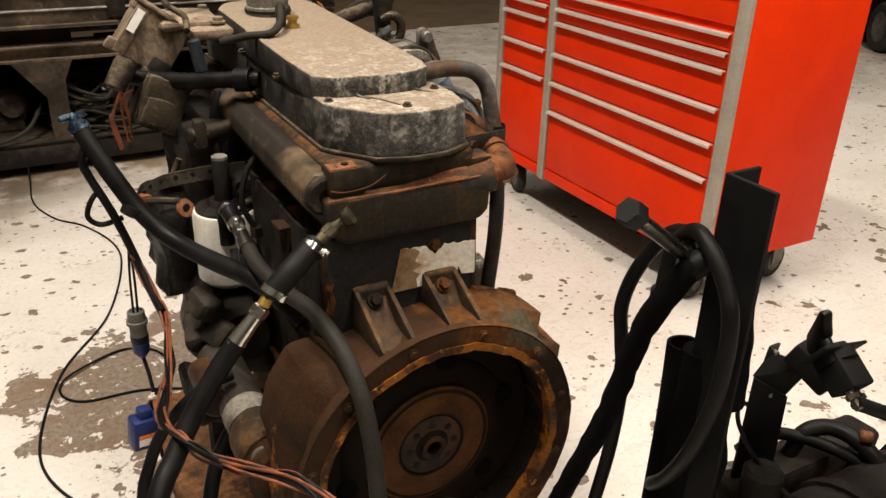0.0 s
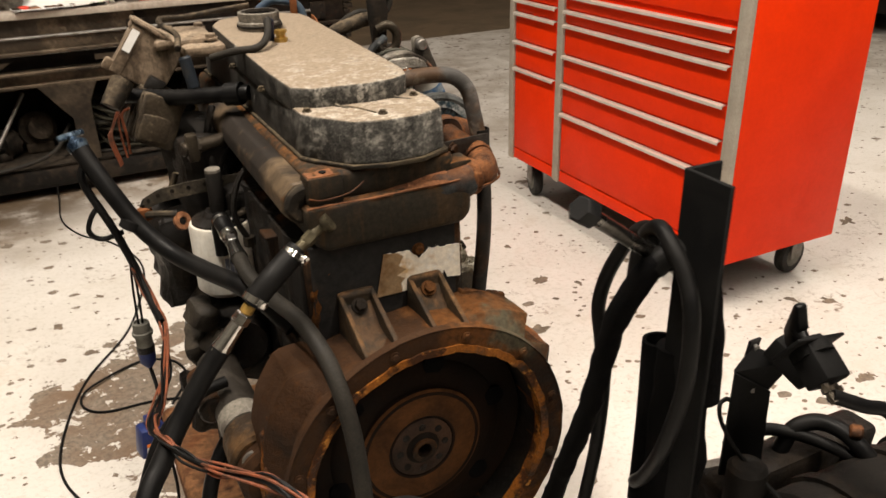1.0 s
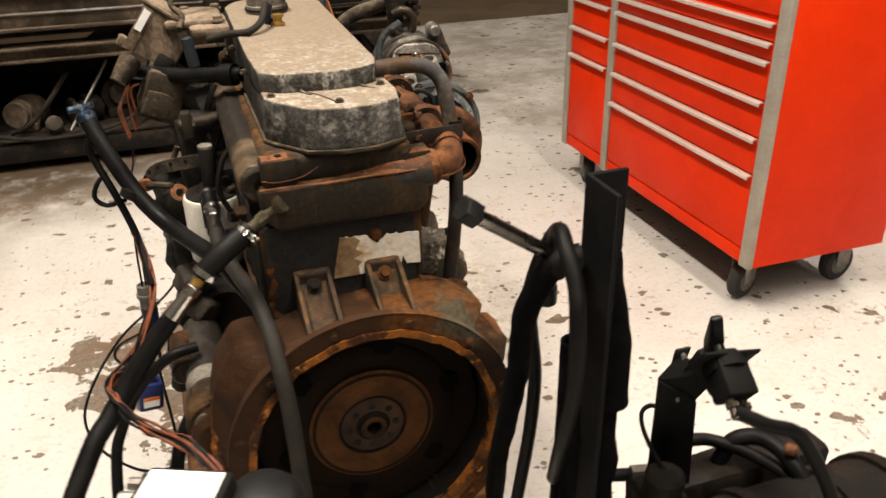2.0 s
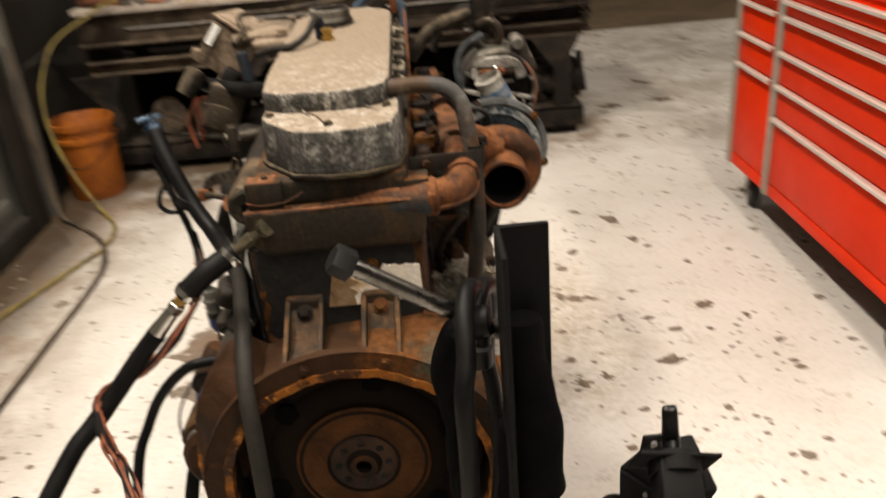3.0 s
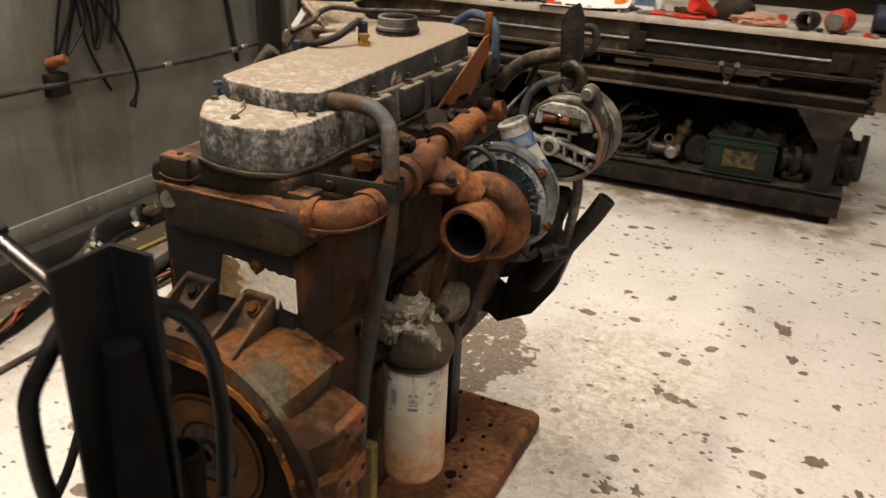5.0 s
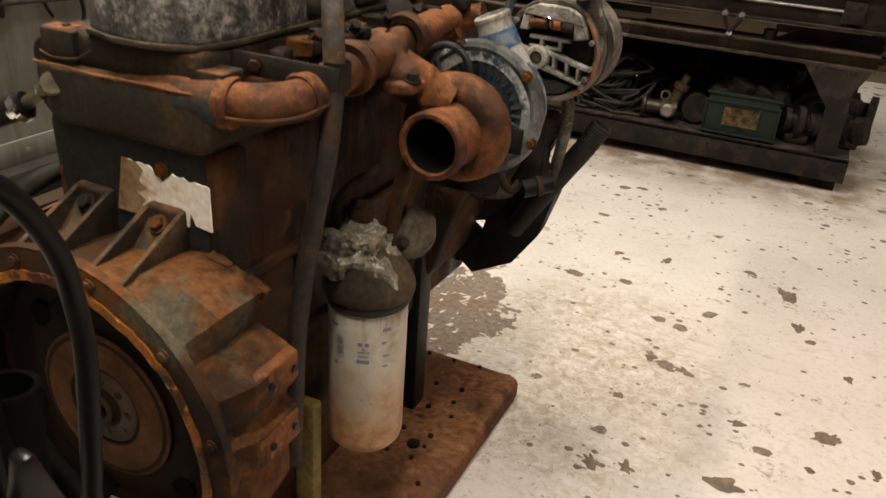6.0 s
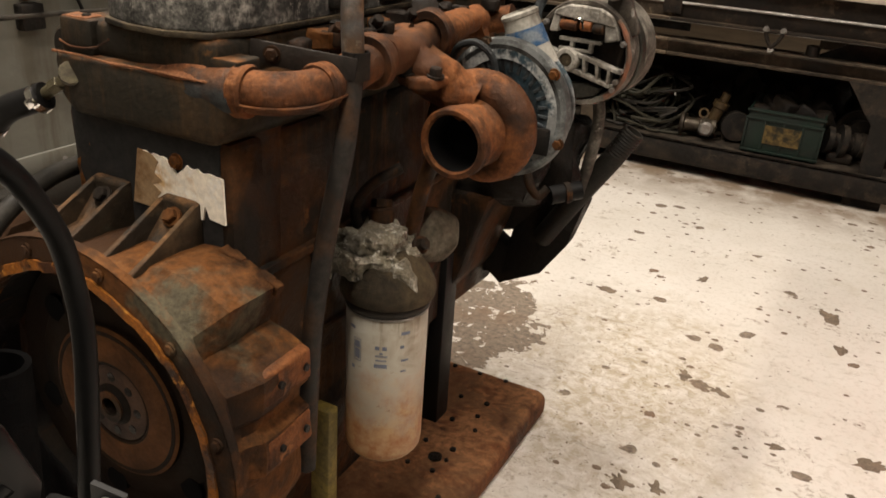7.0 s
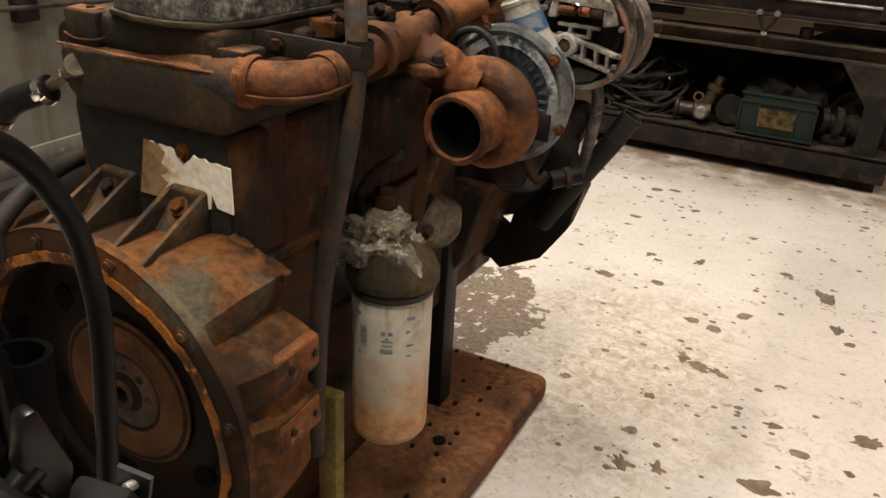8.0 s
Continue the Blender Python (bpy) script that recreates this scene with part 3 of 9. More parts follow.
def prism(bm, outline, axis, a, b, bevel=0.0, seg=2, m=None):
    """A polygon extruded along an axis; outline in the two other axes, in order."""
    n = "xyz".index(axis)
    p = bmesh.new()

    def at(uv, w):
        uv = list(uv)
        uv.insert(n, w)
        return p.verts.new(uv)
    low, high = [at(uv, a) for uv in outline], [at(uv, b) for uv in outline]
    p.faces.new(low), p.faces.new(high)
    k = len(outline)
    for i in range(k):
        p.faces.new((low[i], low[(i + 1) % k], high[(i + 1) % k], high[i]))
    bmesh.ops.recalc_face_normals(p, faces=p.faces)
    if bevel:
        bmesh.ops.bevel(p, geom=p.edges[:], offset=bevel, segments=seg, affect="EDGES", profile=0.5)
    if m:
        bmesh.ops.transform(p, matrix=m, verts=p.verts)
    return merge(bm, p)


def aim(p, d):
    """A matrix that takes z to the direction d and the origin to p."""
    return Matrix.Translation(p) @ Vector(d).to_track_quat("Z", "Y").to_matrix().to_4x4()


def lathe(bm, profile, m, seg=28):
    """A profile of (radius, height) turned round m's z axis."""
    rings = []
    for r, h in profile:
        if r < 1e-5:
            rings.append([bm.verts.new(m @ Vector((0, 0, h)))])
        else:
            rings.append([bm.verts.new(m @ Vector((r * math.cos(2 * math.pi * i / seg), r * math.sin(2 * math.pi * i / seg), h))) for i in range(seg)])
    for a, b in zip(rings, rings[1:]):
        for i in range(seg):
            j = (i + 1) % seg
            if len(a) == 1 and len(b) == 1:
                continue
            if len(a) == 1:
                bm.faces.new((a[0], b[i], b[j]))
            elif len(b) == 1:
                bm.faces.new((a[i], a[j], b[0]))
            else:
                bm.faces.new((a[i], a[j], b[j], b[i]))
    return bm


def rod(bm, p, q, r, r2=None, seg=16, bevel=0.0):
    d = Vector(q) - Vector(p)
    n, r2 = d.length, r if r2 is None else r2
    if bevel:
        prof = [(0, 0), (r - bevel, 0), (r, bevel), (r2, n - bevel), (r2 - bevel, n), (0, n)]
    else:
        prof = [(0, 0), (r, 0), (r2, n), (0, n)]
    return lathe(bm, prof, aim(p, d), seg)


def smooth_line(points, sub):
    pts = [Vector(p) for p in points]
    pts = [pts[0] * 2 - pts[1]] + pts + [pts[-1] * 2 - pts[-2]]
    out = []
    for i in range(1, len(pts) - 2):
        a, b, c, d = pts[i - 1], pts[i], pts[i + 1], pts[i + 2]
        for k in range(sub):
            t = k / sub
            out.append(0.5 * (2 * b + (c - a) * t + (2 * a - 5 * b + 4 * c - d) * t * t + (3 * b - a - 3 * c + d) * t * t * t))
    out.append(pts[-2])
    return out


def tube(bm, points, r, seg=10, sub=6, ripple=0.0, open_end=0.0):
    """A hose or wire through the points; r: one radius, or one at each end; ripple: the depth of rings round it; open_end: the depth of a hollow end."""
    line = smooth_line(points, sub) if sub > 1 else [Vector(p) for p in points]
    up, rings = None, []
    r0, r1 = r if isinstance(r, tuple) else (r, r)
    for i, p in enumerate(line):
        d = (line[min(i + 1, len(line) - 1)] - line[max(i - 1, 0)]).normalized()
        up = (up - d * up.dot(d)).normalized() if up else d.orthogonal().normalized()
        side = d.cross(up)
        rr = r0 + (r1 - r0) * i / (len(line) - 1) + (ripple if i % 2 else 0)
        rings.append([bm.verts.new(p + rr * (math.cos(2 * math.pi * k / seg) * up + math.sin(2 * math.pi * k / seg) * side)) for k in range(seg)])
    for a, b in zip(rings, rings[1:]):
        for k in range(seg):
            bm.faces.new((a[k], a[(k + 1) % seg], b[(k + 1) % seg], b[k]))
    bm.faces.new(rings[0])
    if open_end:
        d = (line[-1] - line[-2]).normalized()
        inner = [bm.verts.new(line[-1] + (v.co - line[-1]) * 0.78) for v in rings[-1]]
        deep = [bm.verts.new(v.co - d * open_end) for v in inner]
        for a, b in ((rings[-1], inner), (inner, deep)):
            for k in range(seg):
                bm.faces.new((a[k], a[(k + 1) % seg], b[(k + 1) % seg], b[k]))
        bm.faces.new(deep)
    else:
        bm.faces.new(rings[-1])
    return bm


def hexbolt(bm, p, d, r=0.009, h=0.008, washer=True):
    m = aim(p, d)
    if washer:
        lathe(bm, [(0, -0.002), (r * 1.35, -0.002), (r * 1.35, 0.002), (0, 0.002)], m, 16)
    return lathe(bm, [(0, 0), (r, 0), (r, h * 0.85), (r * 0.85, h), (0, h)], m, 6)


def lumpy(bm, cuts, amp, scale, seed=0):
    """Cut the mesh finer and push it in and out by a smooth noise, as cast or crusted surfaces are."""
    if cuts:
        bmesh.ops.subdivide_edges(bm, edges=bm.edges[:], cuts=cuts, use_grid_fill=True)
    bm.normal_update()
    for v in bm.verts:
        v.co += v.normal * amp * noise.noise(v.co * scale + Vector((seed * 7.3, seed * 3.1, seed)))
    return bm


# ---- the setting ----
def build_setting():
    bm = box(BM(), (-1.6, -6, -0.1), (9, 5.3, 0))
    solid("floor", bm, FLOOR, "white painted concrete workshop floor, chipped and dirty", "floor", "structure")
    bm = box(BM(), (-1.6, 5.3, -0.1), (9, 12, -0.003))
    solid("ground", bm, FLOOR_FAR, "dark bare concrete floor at the far end", "floor", "structure")
    solid("wall_south", box(BM(), (-1.75, -6.15, 0), (9.15, -6, 5.2)), SHED, "dark shed wall behind", "wall", "structure")
    solid("wall_north", box(BM(), (-1.75, 12, 0), (9.15, 12.15, 5.2)), SHED, "dark shed wall at the far end", "wall", "structure")
    solid("wall_east", box(BM(), (9, -6, 0), (9.15, 12, 5.2)), SHED, "dark shed wall across the bay", "wall", "structure")
    solid("ceiling", box(BM(), (-1.75, -6.15, 5.2), (9.15, 12.15, 5.35)), CEIL, "dark shed ceiling", "ceiling", "structure")
    bm = box(BM(), (-1.75, -6, 0), (-1.60, 2.44, 5.2))
    solid("wall_west", bm, WALL, "grey-green painted steel wall panel", "wall", "structure")
    # dark colour here stands in for the shadowed corner by the bench
    solid("wall_west_2", box(BM(), (-1.75, 2.44, 0), (-1.603, 12, 5.2)), WALL_DARK, "steel wall panel beside the bench, painted dark for the shadowed corner", "wall", "structure")
    bm = BM()
    box(bm, (-1.60, -6, 0.10), (-1.585, 2.18, 0.18), 0.003)
    solid("trim_bolted", bm, WALL, "bolted grey steel strip along the wall's foot", "trim", "structure")
    bm = box(BM(), (-1.60, -6, 0), (-1.52, 2.18, 0.10), 0.006)
    solid("baseboard", bm, WALL_DARK, "dark oily steel ledge along the wall's foot", "ledge", "structure")
    strip = bpy.data.objects["trim_bolted"]
    for k in range(19):
        part("bolt", hexbolt(BM(), (-1.585, -1.6 + 0.2 * k, 0.14), (1, 0, 0), 0.008, 0.006), STEEL, strip)
    # columns of the wall
    for n, y in enumerate((2.26, 0.20)):
        bm = BM()
        box(bm, (-1.60, y, 0), (-1.53, y + 0.012, 5.2))
        box(bm, (-1.535, y - 0.07, 0), (-1.52, y + 0.075, 5.2), 0.003)
        solid("column_%d" % (n + 1), bm, WALL_DARK, "dark steel wall column with a flange", "column", "structure")
    bm = box(BM(), (-1.60, 2.40, 0), (-1.52, 2.47, 5.2), 0.004)
    solid("column_3", bm, WALL, "grey painted box column beside the bench", "column", "structure")


def bare_spots():
    """Larger flakes of lost floor paint."""
    spots = [(0.54, 1.28, 0.024), (0.63, 1.25, 0.02), (0.78, 1.1, 0.017), (0.97, 1.15, 0.034), (0.78, 0.87, 0.033), (0.52, 0.8, 0.025), (0.59, 0.82, 0.022),
             (0.94, 1.01, 0.014), (1.07, 1.07, 0.016), (0.23, 1.62, 0.027), (0.46, 1.87, 0.024), (0.84, 1.84, 0.040), (0.88, 1.65, 0.027), (1.01, 1.44, 0.016),
             (1.46, 3.74, 0.052), (1.19, 3.3, 0.057), (1.48, 3.34, 0.064), (1.32, 1.13, 0.021), (1.71, 0.57, 0.029), (1.61, 0.63, 0.026), (0.86, 0.64, 0.015),
             (2.3, 0.98, 0.038), (-0.55, 1.63, 0.024), (-0.47, 1.41, 0.024), (-0.41, 1.78, 0.017), (0.69, 0.51, 0.017)]
    rng = random.Random(5)
    bm = BM()
    for x, y, r in spots:
        turn, k = rng.uniform(0, 3.14), 30
        ring = []
        for i in range(k):
            a = 2 * math.pi * i / k
            rr = r * (0.85 + 0.75 * noise.noise(Vector((math.cos(a) * 1.6 + 9 * x, math.sin(a) * 1.6, y))) + rng.uniform(-0.10, 0.10))
            u, v = 1.15 * rr * math.cos(a), 0.72 * rr * math.sin(a)
            ring.append(bm.verts.new((x + u * math.cos(turn) - v * math.sin(turn), y + u * math.sin(turn) + v * math.cos(turn), 0.0008)))
        bm.faces.new(ring)
    solid("bare_spots", bm, SPOTS, "dark spots of bare concrete where floor paint flaked off", "paint chips", "stuff")


# ---- tool cabinet ----
def caster(parent, x, y, turn):
    m = pose(x, y, 0, 0, 0, turn)
    bm = BM()
    box(bm, (-0.05, -0.04, 0.150), (0.05, 0.04, 0.158), 0.002, m)
    box(bm, (-0.03, -0.028, 0.06), (0.03, -0.023, 0.150), 0.002, m)
    box(bm, (-0.03, 0.023, 0.06), (0.03, 0.028, 0.150), 0.002, m)
    fork = part("caster", bm, STEEL, parent, "steel swivel caster")
    bm = BM()
    lathe(bm, [(0, -0.019), (0.045, -0.019), (0.060, -0.017), (0.065, -0.010), (0.065, 0.010), (0.060, 0.017), (0.045, 0.019), (0, 0.019)], m @ pose(0, 0, 0.065, 90, 0, 0), 28)
    wheel = part("wheel", bm, TYRE, fork, "black rubber caster wheel")
    bm = BM()
    lathe(bm, [(0, -0.022), (0.034, -0.022), (0.040, -0.018), (0.040, 0.018), (0.034, 0.022), (0, 0.022)], m @ pose(0, 0, 0.065, 90, 0, 0), 20)
    part("hub", bm, GREY_PLASTIC, fork, "grey caster hub")


def tool_cabinet():
    x0, x1, y0, y1, z0, z1 = 1.318, 1.824, 0.690, 1.945, 0.163, 1.02
    t = thing("tool_cabinet", "large red enamelled rolling tool cabinet with aluminium drawer pulls", "tool cabinet", (1.6, 1.3, 0))
    bm = box(BM(), (x0 + 0.012, y0, z0), (x1, y1, z1), 0.005)
    part("body", bm, RED, t)
    # unseen dark sheet, added to keep red bounce light off the floor
    part("bounce_blocker", box(BM(), (x0 + 0.03, y0 + 0.02, z0 - 0.006), (x1 - 0.02, y1 - 0.02, z0 - 0.001), 0.001), BLACK_GREASE, t, "dark sheet added under the cabinet to block red bounce")
    strips = ((y0 + 0.001, y0 + 0.045), (1.566, 1.606), (y1 - 0.036, y1 - 0.001))
    for a, b in strips:
        top = z1 - 0.002 if a != 1.566 else 0.897
        part("corner_strip", box(BM(), (x0 - 0.006, a, z0 - 0.002), (x0 + 0.014, b, top), 0.003), ALU_TRIM, t, "aluminium corner strip")
    def drawer(a, b, lo, hi):
        bm = box(BM(), (x0, a, lo), (x0 + 0.013, b, hi), 0.003)
        d = part("drawer", bm, RED, t)
        bm = BM()
        prism(bm, [(x0 - 0.020, hi - 0.009), (x0 - 0.019, hi - 0.001), (x0 - 0.014, hi + 0.002), (x0 + 0.001, hi + 0.002), (x0 + 0.001, hi - 0.001), (x0 - 0.013, hi - 0.002), (x0 - 0.016, hi - 0.010)],
              "y", a + 0.004, b - 0.006)
        part("drawer_pull", bm, ALU_PULL, d, "bright aluminium drawer pull")
    tops = (0.445, 0.556, 0.664, 0.776, 0.826, 0.880)
    low = 0.215
    for hi in tops:
        drawer(0.740, 1.562, low, hi)
        low = hi + 0.006
    low = 0.215
    for hi in tops[1:]:
        drawer(1.610, 1.905, low, hi)
        low = hi + 0.006
    drawer(0.740, 1.905, 0.902, 1.005)
    part("kick_panel", box(BM(), (x0, 0.740, z0 + 0.003), (x0 + 0.013, 1.562, 0.209), 0.002), RED, t)
    part("kick_panel", box(BM(), (x0, 1.610, z0 + 0.003), (x0 + 0.013, 1.905, 0.209), 0.002), RED, t)
    for x, y, turn in ((1.395, 0.800, 20), (1.395, 1.850, 75), (1.755, 0.790, 8), (1.755, 1.85, 60)):
        caster(t, x, y, turn)


# ---- stand in front of the engine ----
def steel_post():
    t = thing("steel_post", "black painted angle-iron post wrapped in hose sleeve", "post", (0.212, -0.266, 0))
    x, y, w = 0.212, -0.266, 0.006
    bm = prism(BM(), [(x, y), (x + 0.055, y), (x + 0.055, y - w), (x + w, y - w), (x + w, y - 0.075), (x, y - 0.075)], "z", 0.0, 0.986, 0.0012, 1)
    part("angle_iron", bm, POST_BLACK, t)
    bm = box(BM(), (x - 0.12, y - 0.22, 0), (x + 0.2, y + 0.1, 0.012), 0.003)
    part("foot_plate", bm, PAINT_BLACK, t)
    bm = tube(BM(), [(0.246, -0.298, 0.675), (0.246, -0.297, 0.74), (0.244, -0.294, 0.80), (0.239, -0.291, 0.850), (0.236, -0.290, 0.890)], (0.030, 0.018), 18, 6)
    lumpy(bm, 0, 0.006, 24)
    part("hose_sleeve", bm, CLOTH, t, "black fabric sleeve")
    bm = tube(BM(), [(0.232, -0.285, 0.02), (0.230, -0.280, 0.30), (0.230, -0.277, 0.50), (0.231, -0.272, 0.66), (0.232, -0.268, 0.74)], (0.036, 0.028), 20, 6)
    lumpy(bm, 0, 0.008, 20, 3)
    part("hose_sleeve", bm, CLOTH, t, "sagging black fabric sleeve")
    bm = tube(BM(), [(0.244, -0.300, 0.02), (0.244, -0.300, 0.25), (0.244, -0.300, 0.45), (0.242, -0.298, 0.60), (0.242, -0.296, 0.690)], 0.023, 18, 6)
    lumpy(bm, 0, 0.008, 22)
    part("hose_sleeve", bm, CLOTH, t, "thick black fabric sleeve")
    bm = BM()
    tube(bm, [(0.226, -0.255, 0.30), (0.230, -0.248, 0.45), (0.234, -0.242, 0.60), (0.237, -0.232, 0.727)], (0.032, 0.0245), 18, 5, 0, 0.05)
    part("sleeve_tube", bm, CLOTH, t, "open end of a black foam sleeve")


def hose(name, label, points, r, material, category="hose", seg=12, sub=7, kind="", group="", floor_tail=None):
    bm = tube(BM(), points, r, seg, sub)
    return solid(name, bm, material, label, category, kind, group)


def stand_hoses():
    t = thing("rubber_hose", "thin black rubber hose looped over the post", "hose", (0.16, -0.05, 0))
    run = [(0.19, -0.262, 0.884), (0.198, -0.237, 0.899), (0.213, -0.19, 0.872), (0.210, -0.150, 0.805), (0.206, -0.135, 0.743), (0.212, -0.137, 0.688), (0.215, -0.148, 0.60), (0.20, -0.15, 0.45), (0.18, -0.12, 0.25), (0.16, -0.02, 0.10), (0.12, 0.05, 0.02)]
    part("hose_run", tube(BM(), run, 0.0102, 14, 8), RUBBER, t)
    part("end_fitting", rod(BM(), (0.150, 0.005, 0.075), (0.118, 0.053, 0.018), 0.0135, seg=6, bevel=0.001), STEEL, t, "steel hose fitting")
    t = thing("sleeved_hose", "thick black sleeved hose hanging from the post to the floor", "hose", (0.2, -0.2, 0))
    run = [(0.200, -0.285, 0.888), (0.165, -0.275, 0.868), (0.151, -0.246, 0.797), (0.160, -0.210, 0.706), (0.160, -0.190, 0.620), (0.163, -0.143, 0.493), (0.182, -0.08, 0.356), (0.20, -0.03, 0.20), (0.21, 0.00, 0.05), (0.21, 0.02, 0.02)]
    part("sleeve", lumpy(tube(BM(), run, 0.0156, 16, 8), 0, 0.003, 40), CLOTH, t, "fabric hose sleeve")
    part("tape_wrap", tube(BM(), [(0.202, -0.286, 0.888), (0.185, -0.282, 0.885), (0.170, -0.277, 0.872)], 0.0166, 16, 4), RUBBER, t, "black tape wrap")
    part("end_collar", rod(BM(), (0.21, 0.012, 0.030), (0.21, 0.03, 0.012), 0.0195, seg=16, bevel=0.003), RUBBER, t)
    t = thing("looped_hose", "shiny black rubber hose looped over the bolt", "hose", (0.2, -0.25, 0.45))
    run = [(0.195, -0.215, 0.80), (0.200, -0.218, 0.872), (0.185, -0.262, 0.915), (0.176, -0.300, 0.905), (0.174, -0.330, 0.875), (0.168, -0.350, 0.840), (0.168, -0.354, 0.785), (0.167, -0.350, 0.725), (0.166, -0.331, 0.643), (0.183, -0.288, 0.561), (0.21, -0.24, 0.50), (0.26, -0.22, 0.47), (0.36, -0.25, 0.47)]
    part("hose_run", tube(BM(), run, 0.0100, 16, 8), RUBBER, t)
    part("hose_end", rod(BM(), (0.195, -0.215, 0.815), (0.1945, -0.2148, 0.785), 0.0138, seg=16, bevel=0.003), PAINT_BLACK, t)
    part("union", rod(BM(), (0.335, -0.245, 0.47), (0.37, -0.253, 0.47), 0.0155, seg=6), STEEL, t, "steel hose union")
    t = thing("long_bolt", "long black bolt with a hexagon head, resting in the hoses", "bolt", (0.2, -0.25, 0.87))
    head, tail = Vector((0.061, -0.283, 0.968)), Vector((0.190, -0.262, 0.874))
    d = (tail - head).normalized()
    bm = lathe(BM(), [(0, -0.012), (0.0140, -0.012), (0.0165, -0.009), (0.0165, 0.010), (0, 0.010)], aim(head, d), 6)
    part("bolt_head", bm, PAINT_BLACK, t)
    bm = rod(BM(), head + d * 0.010, tail + d * 0.05, 0.0092, seg=16)
    part("shank", bm, SHANK, t, "dull steel shank")


def power_unit():
    """The black unit with its master switch beside the post."""
    t = thing("power_unit", "greasy black power unit on a skid beside the post", "machine", (0.5, -0.45, 0))
    bm = box(BM(), (0.315, -0.64, 0.0), (0.70, -0.225, 0.33), 0.02)
    lumpy(bm, 3, 0.006, 9)
    part("body", bm, BLACK_GREASE, t)
    bm = BM()
    rod(bm, (0.36, -0.42, 0.42), (0.68, -0.42, 0.42), 0.105, seg=28, bevel=0.012)
    for x in (0.42, 0.55, 0.64):
        rod(bm, (x, -0.42, 0.42), (x + 0.02, -0.42, 0.42), 0.112, seg=28)
    part("motor", bm, BLACK_GREASE, t, "finned black motor")
    bm = box(BM(), (0.33, -0.30, 0.32), (0.66, -0.235, 0.475), 0.012)
    lumpy(bm, 3, 0.006, 14, 2)
    part("manifold_block", bm, BLACK_GREASE, t)
    bm = BM()
    rod(bm, (0.335, -0.325, 0.33), (0.335, -0.325, 0.545), 0.028, seg=18, bevel=0.006)
    part("reservoir", bm, BLACK_GREASE, t)
    # bracket of the switch
    def plate(corners, thick):
        b = BM()
        vs = [b.verts.new(c) for c in corners]
        b.faces.new(vs)
        b.normal_update()
        bmesh.ops.solidify(b, geom=b.faces[:], thickness=thick)
        return b
    part("switch_bracket", plate([(0.345, -0.268, 0.661), (0.397, -0.288, 0.626), (0.418, -0.284, 0.33), (0.350, -0.262, 0.33)], 0.005), POST_BLACK, t, "black steel bracket")
    part("bracket_shelf", plate([(0.345, -0.268, 0.661), (0.397, -0.288, 0.626), (0.424, -0.300, 0.672), (0.380, -0.264, 0.690)], 0.004), POST_BLACK, t)
    part("bracket_tab", plate([(0.370, -0.264, 0.676), (0.394, -0.260, 0.676), (0.399, -0.260, 0.696), (0.373, -0.265, 0.700)], 0.004), PAINT_BLACK, t)
    # pale steel discs painted as the light seen through two holes
    part("tab_hole", rod(BM(), (0.384, -0.2685, 0.688), (0.385, -0.2585, 0.688), 0.0042, seg=10), STEEL, t, "pale steel disc standing for light through the tab hole")
    part("bracket_hole", rod(BM(), (0.372, -0.2835, 0.630), (0.374, -0.2725, 0.630), 0.0042, seg=10), STEEL, t, "pale steel disc standing for light through a bolt hole")
    part("switch_arm", box(BM(), (-0.020, -0.034, -0.018), (0.022, 0.034, 0.020), 0.005, pose(0.402, -0.316, 0.690, 25, 0, 10)), POST_BLACK, t, "black steel arm")
    sw = aim((0.380, -0.347, 0.737), (0.10, 0.83, 0.54)) @ pose(0, 0, 0, 0, 0, 10)
    bm = BM()
    box(bm, (-0.022, -0.020, -0.054), (0.022, 0.020, -0.002), 0.004, sw)
    lathe(bm, [(0, -0.016), (0.027, -0.016), (0.027, -0.002), (0, -0.002)], sw, 24)
    s = part("switch_body", bm, POST_BLACK, t, "black battery master switch")
    bm = lathe(BM(), [(0, 0.0005), (0.024, 0.0005), (0.022, 0.006), (0.012, 0.009), (0, 0.009)], sw, 24)
    box(bm, (-0.042, -0.026, -0.003), (0.042, 0.026, 0.001), 0.001, sw)
    part("face_plate", bm, POST_BLACK, s, "thin black face plate")
    bm = BM()
    rod(bm, sw @ Vector((0, 0, 0.006)), sw @ Vector((0, 0, 0.024)), 0.008, 0.010, 16)
    prism(bm, [(-0.030, 0.010), (-0.032, 0.020), (-0.018, 0.036), (0.010, 0.044), (0.030, 0.050), (0.034, 0.042), (0.022, 0.030), (0.012, 0.018)], "y", -0.008, 0.008, 0.0035, 2, sw @ pose(0, 0, 0, 0, 0, 75))
    part("knob", bm, GLOSS_BLACK, s, "black turning knob")
    for u, v in ((-0.012, -0.006), (0.014, 0.004)):
        bm = rod(BM(), sw @ Vector((u, v, -0.05)), sw @ Vector((u, v, -0.080)), 0.0055, seg=8)
        lathe(bm, [(0, 0), (0.0085, 0), (0.0085, 0.007), (0, 0.007)], sw @ pose(u, v, -0.066), 6)
        part("terminal", bm, SCRAP_SHINY, s, "steel terminal stud")
    bm = tube(BM(), [sw @ Vector((0.014, 0.004, -0.07)), (0.398, -0.428, 0.688), (0.435, -0.440, 0.672), (0.470, -0.460, 0.61), (0.50, -0.49, 0.52)], 0.0095, 10, 6)
    part("battery_cable", bm, RUBBER, t)
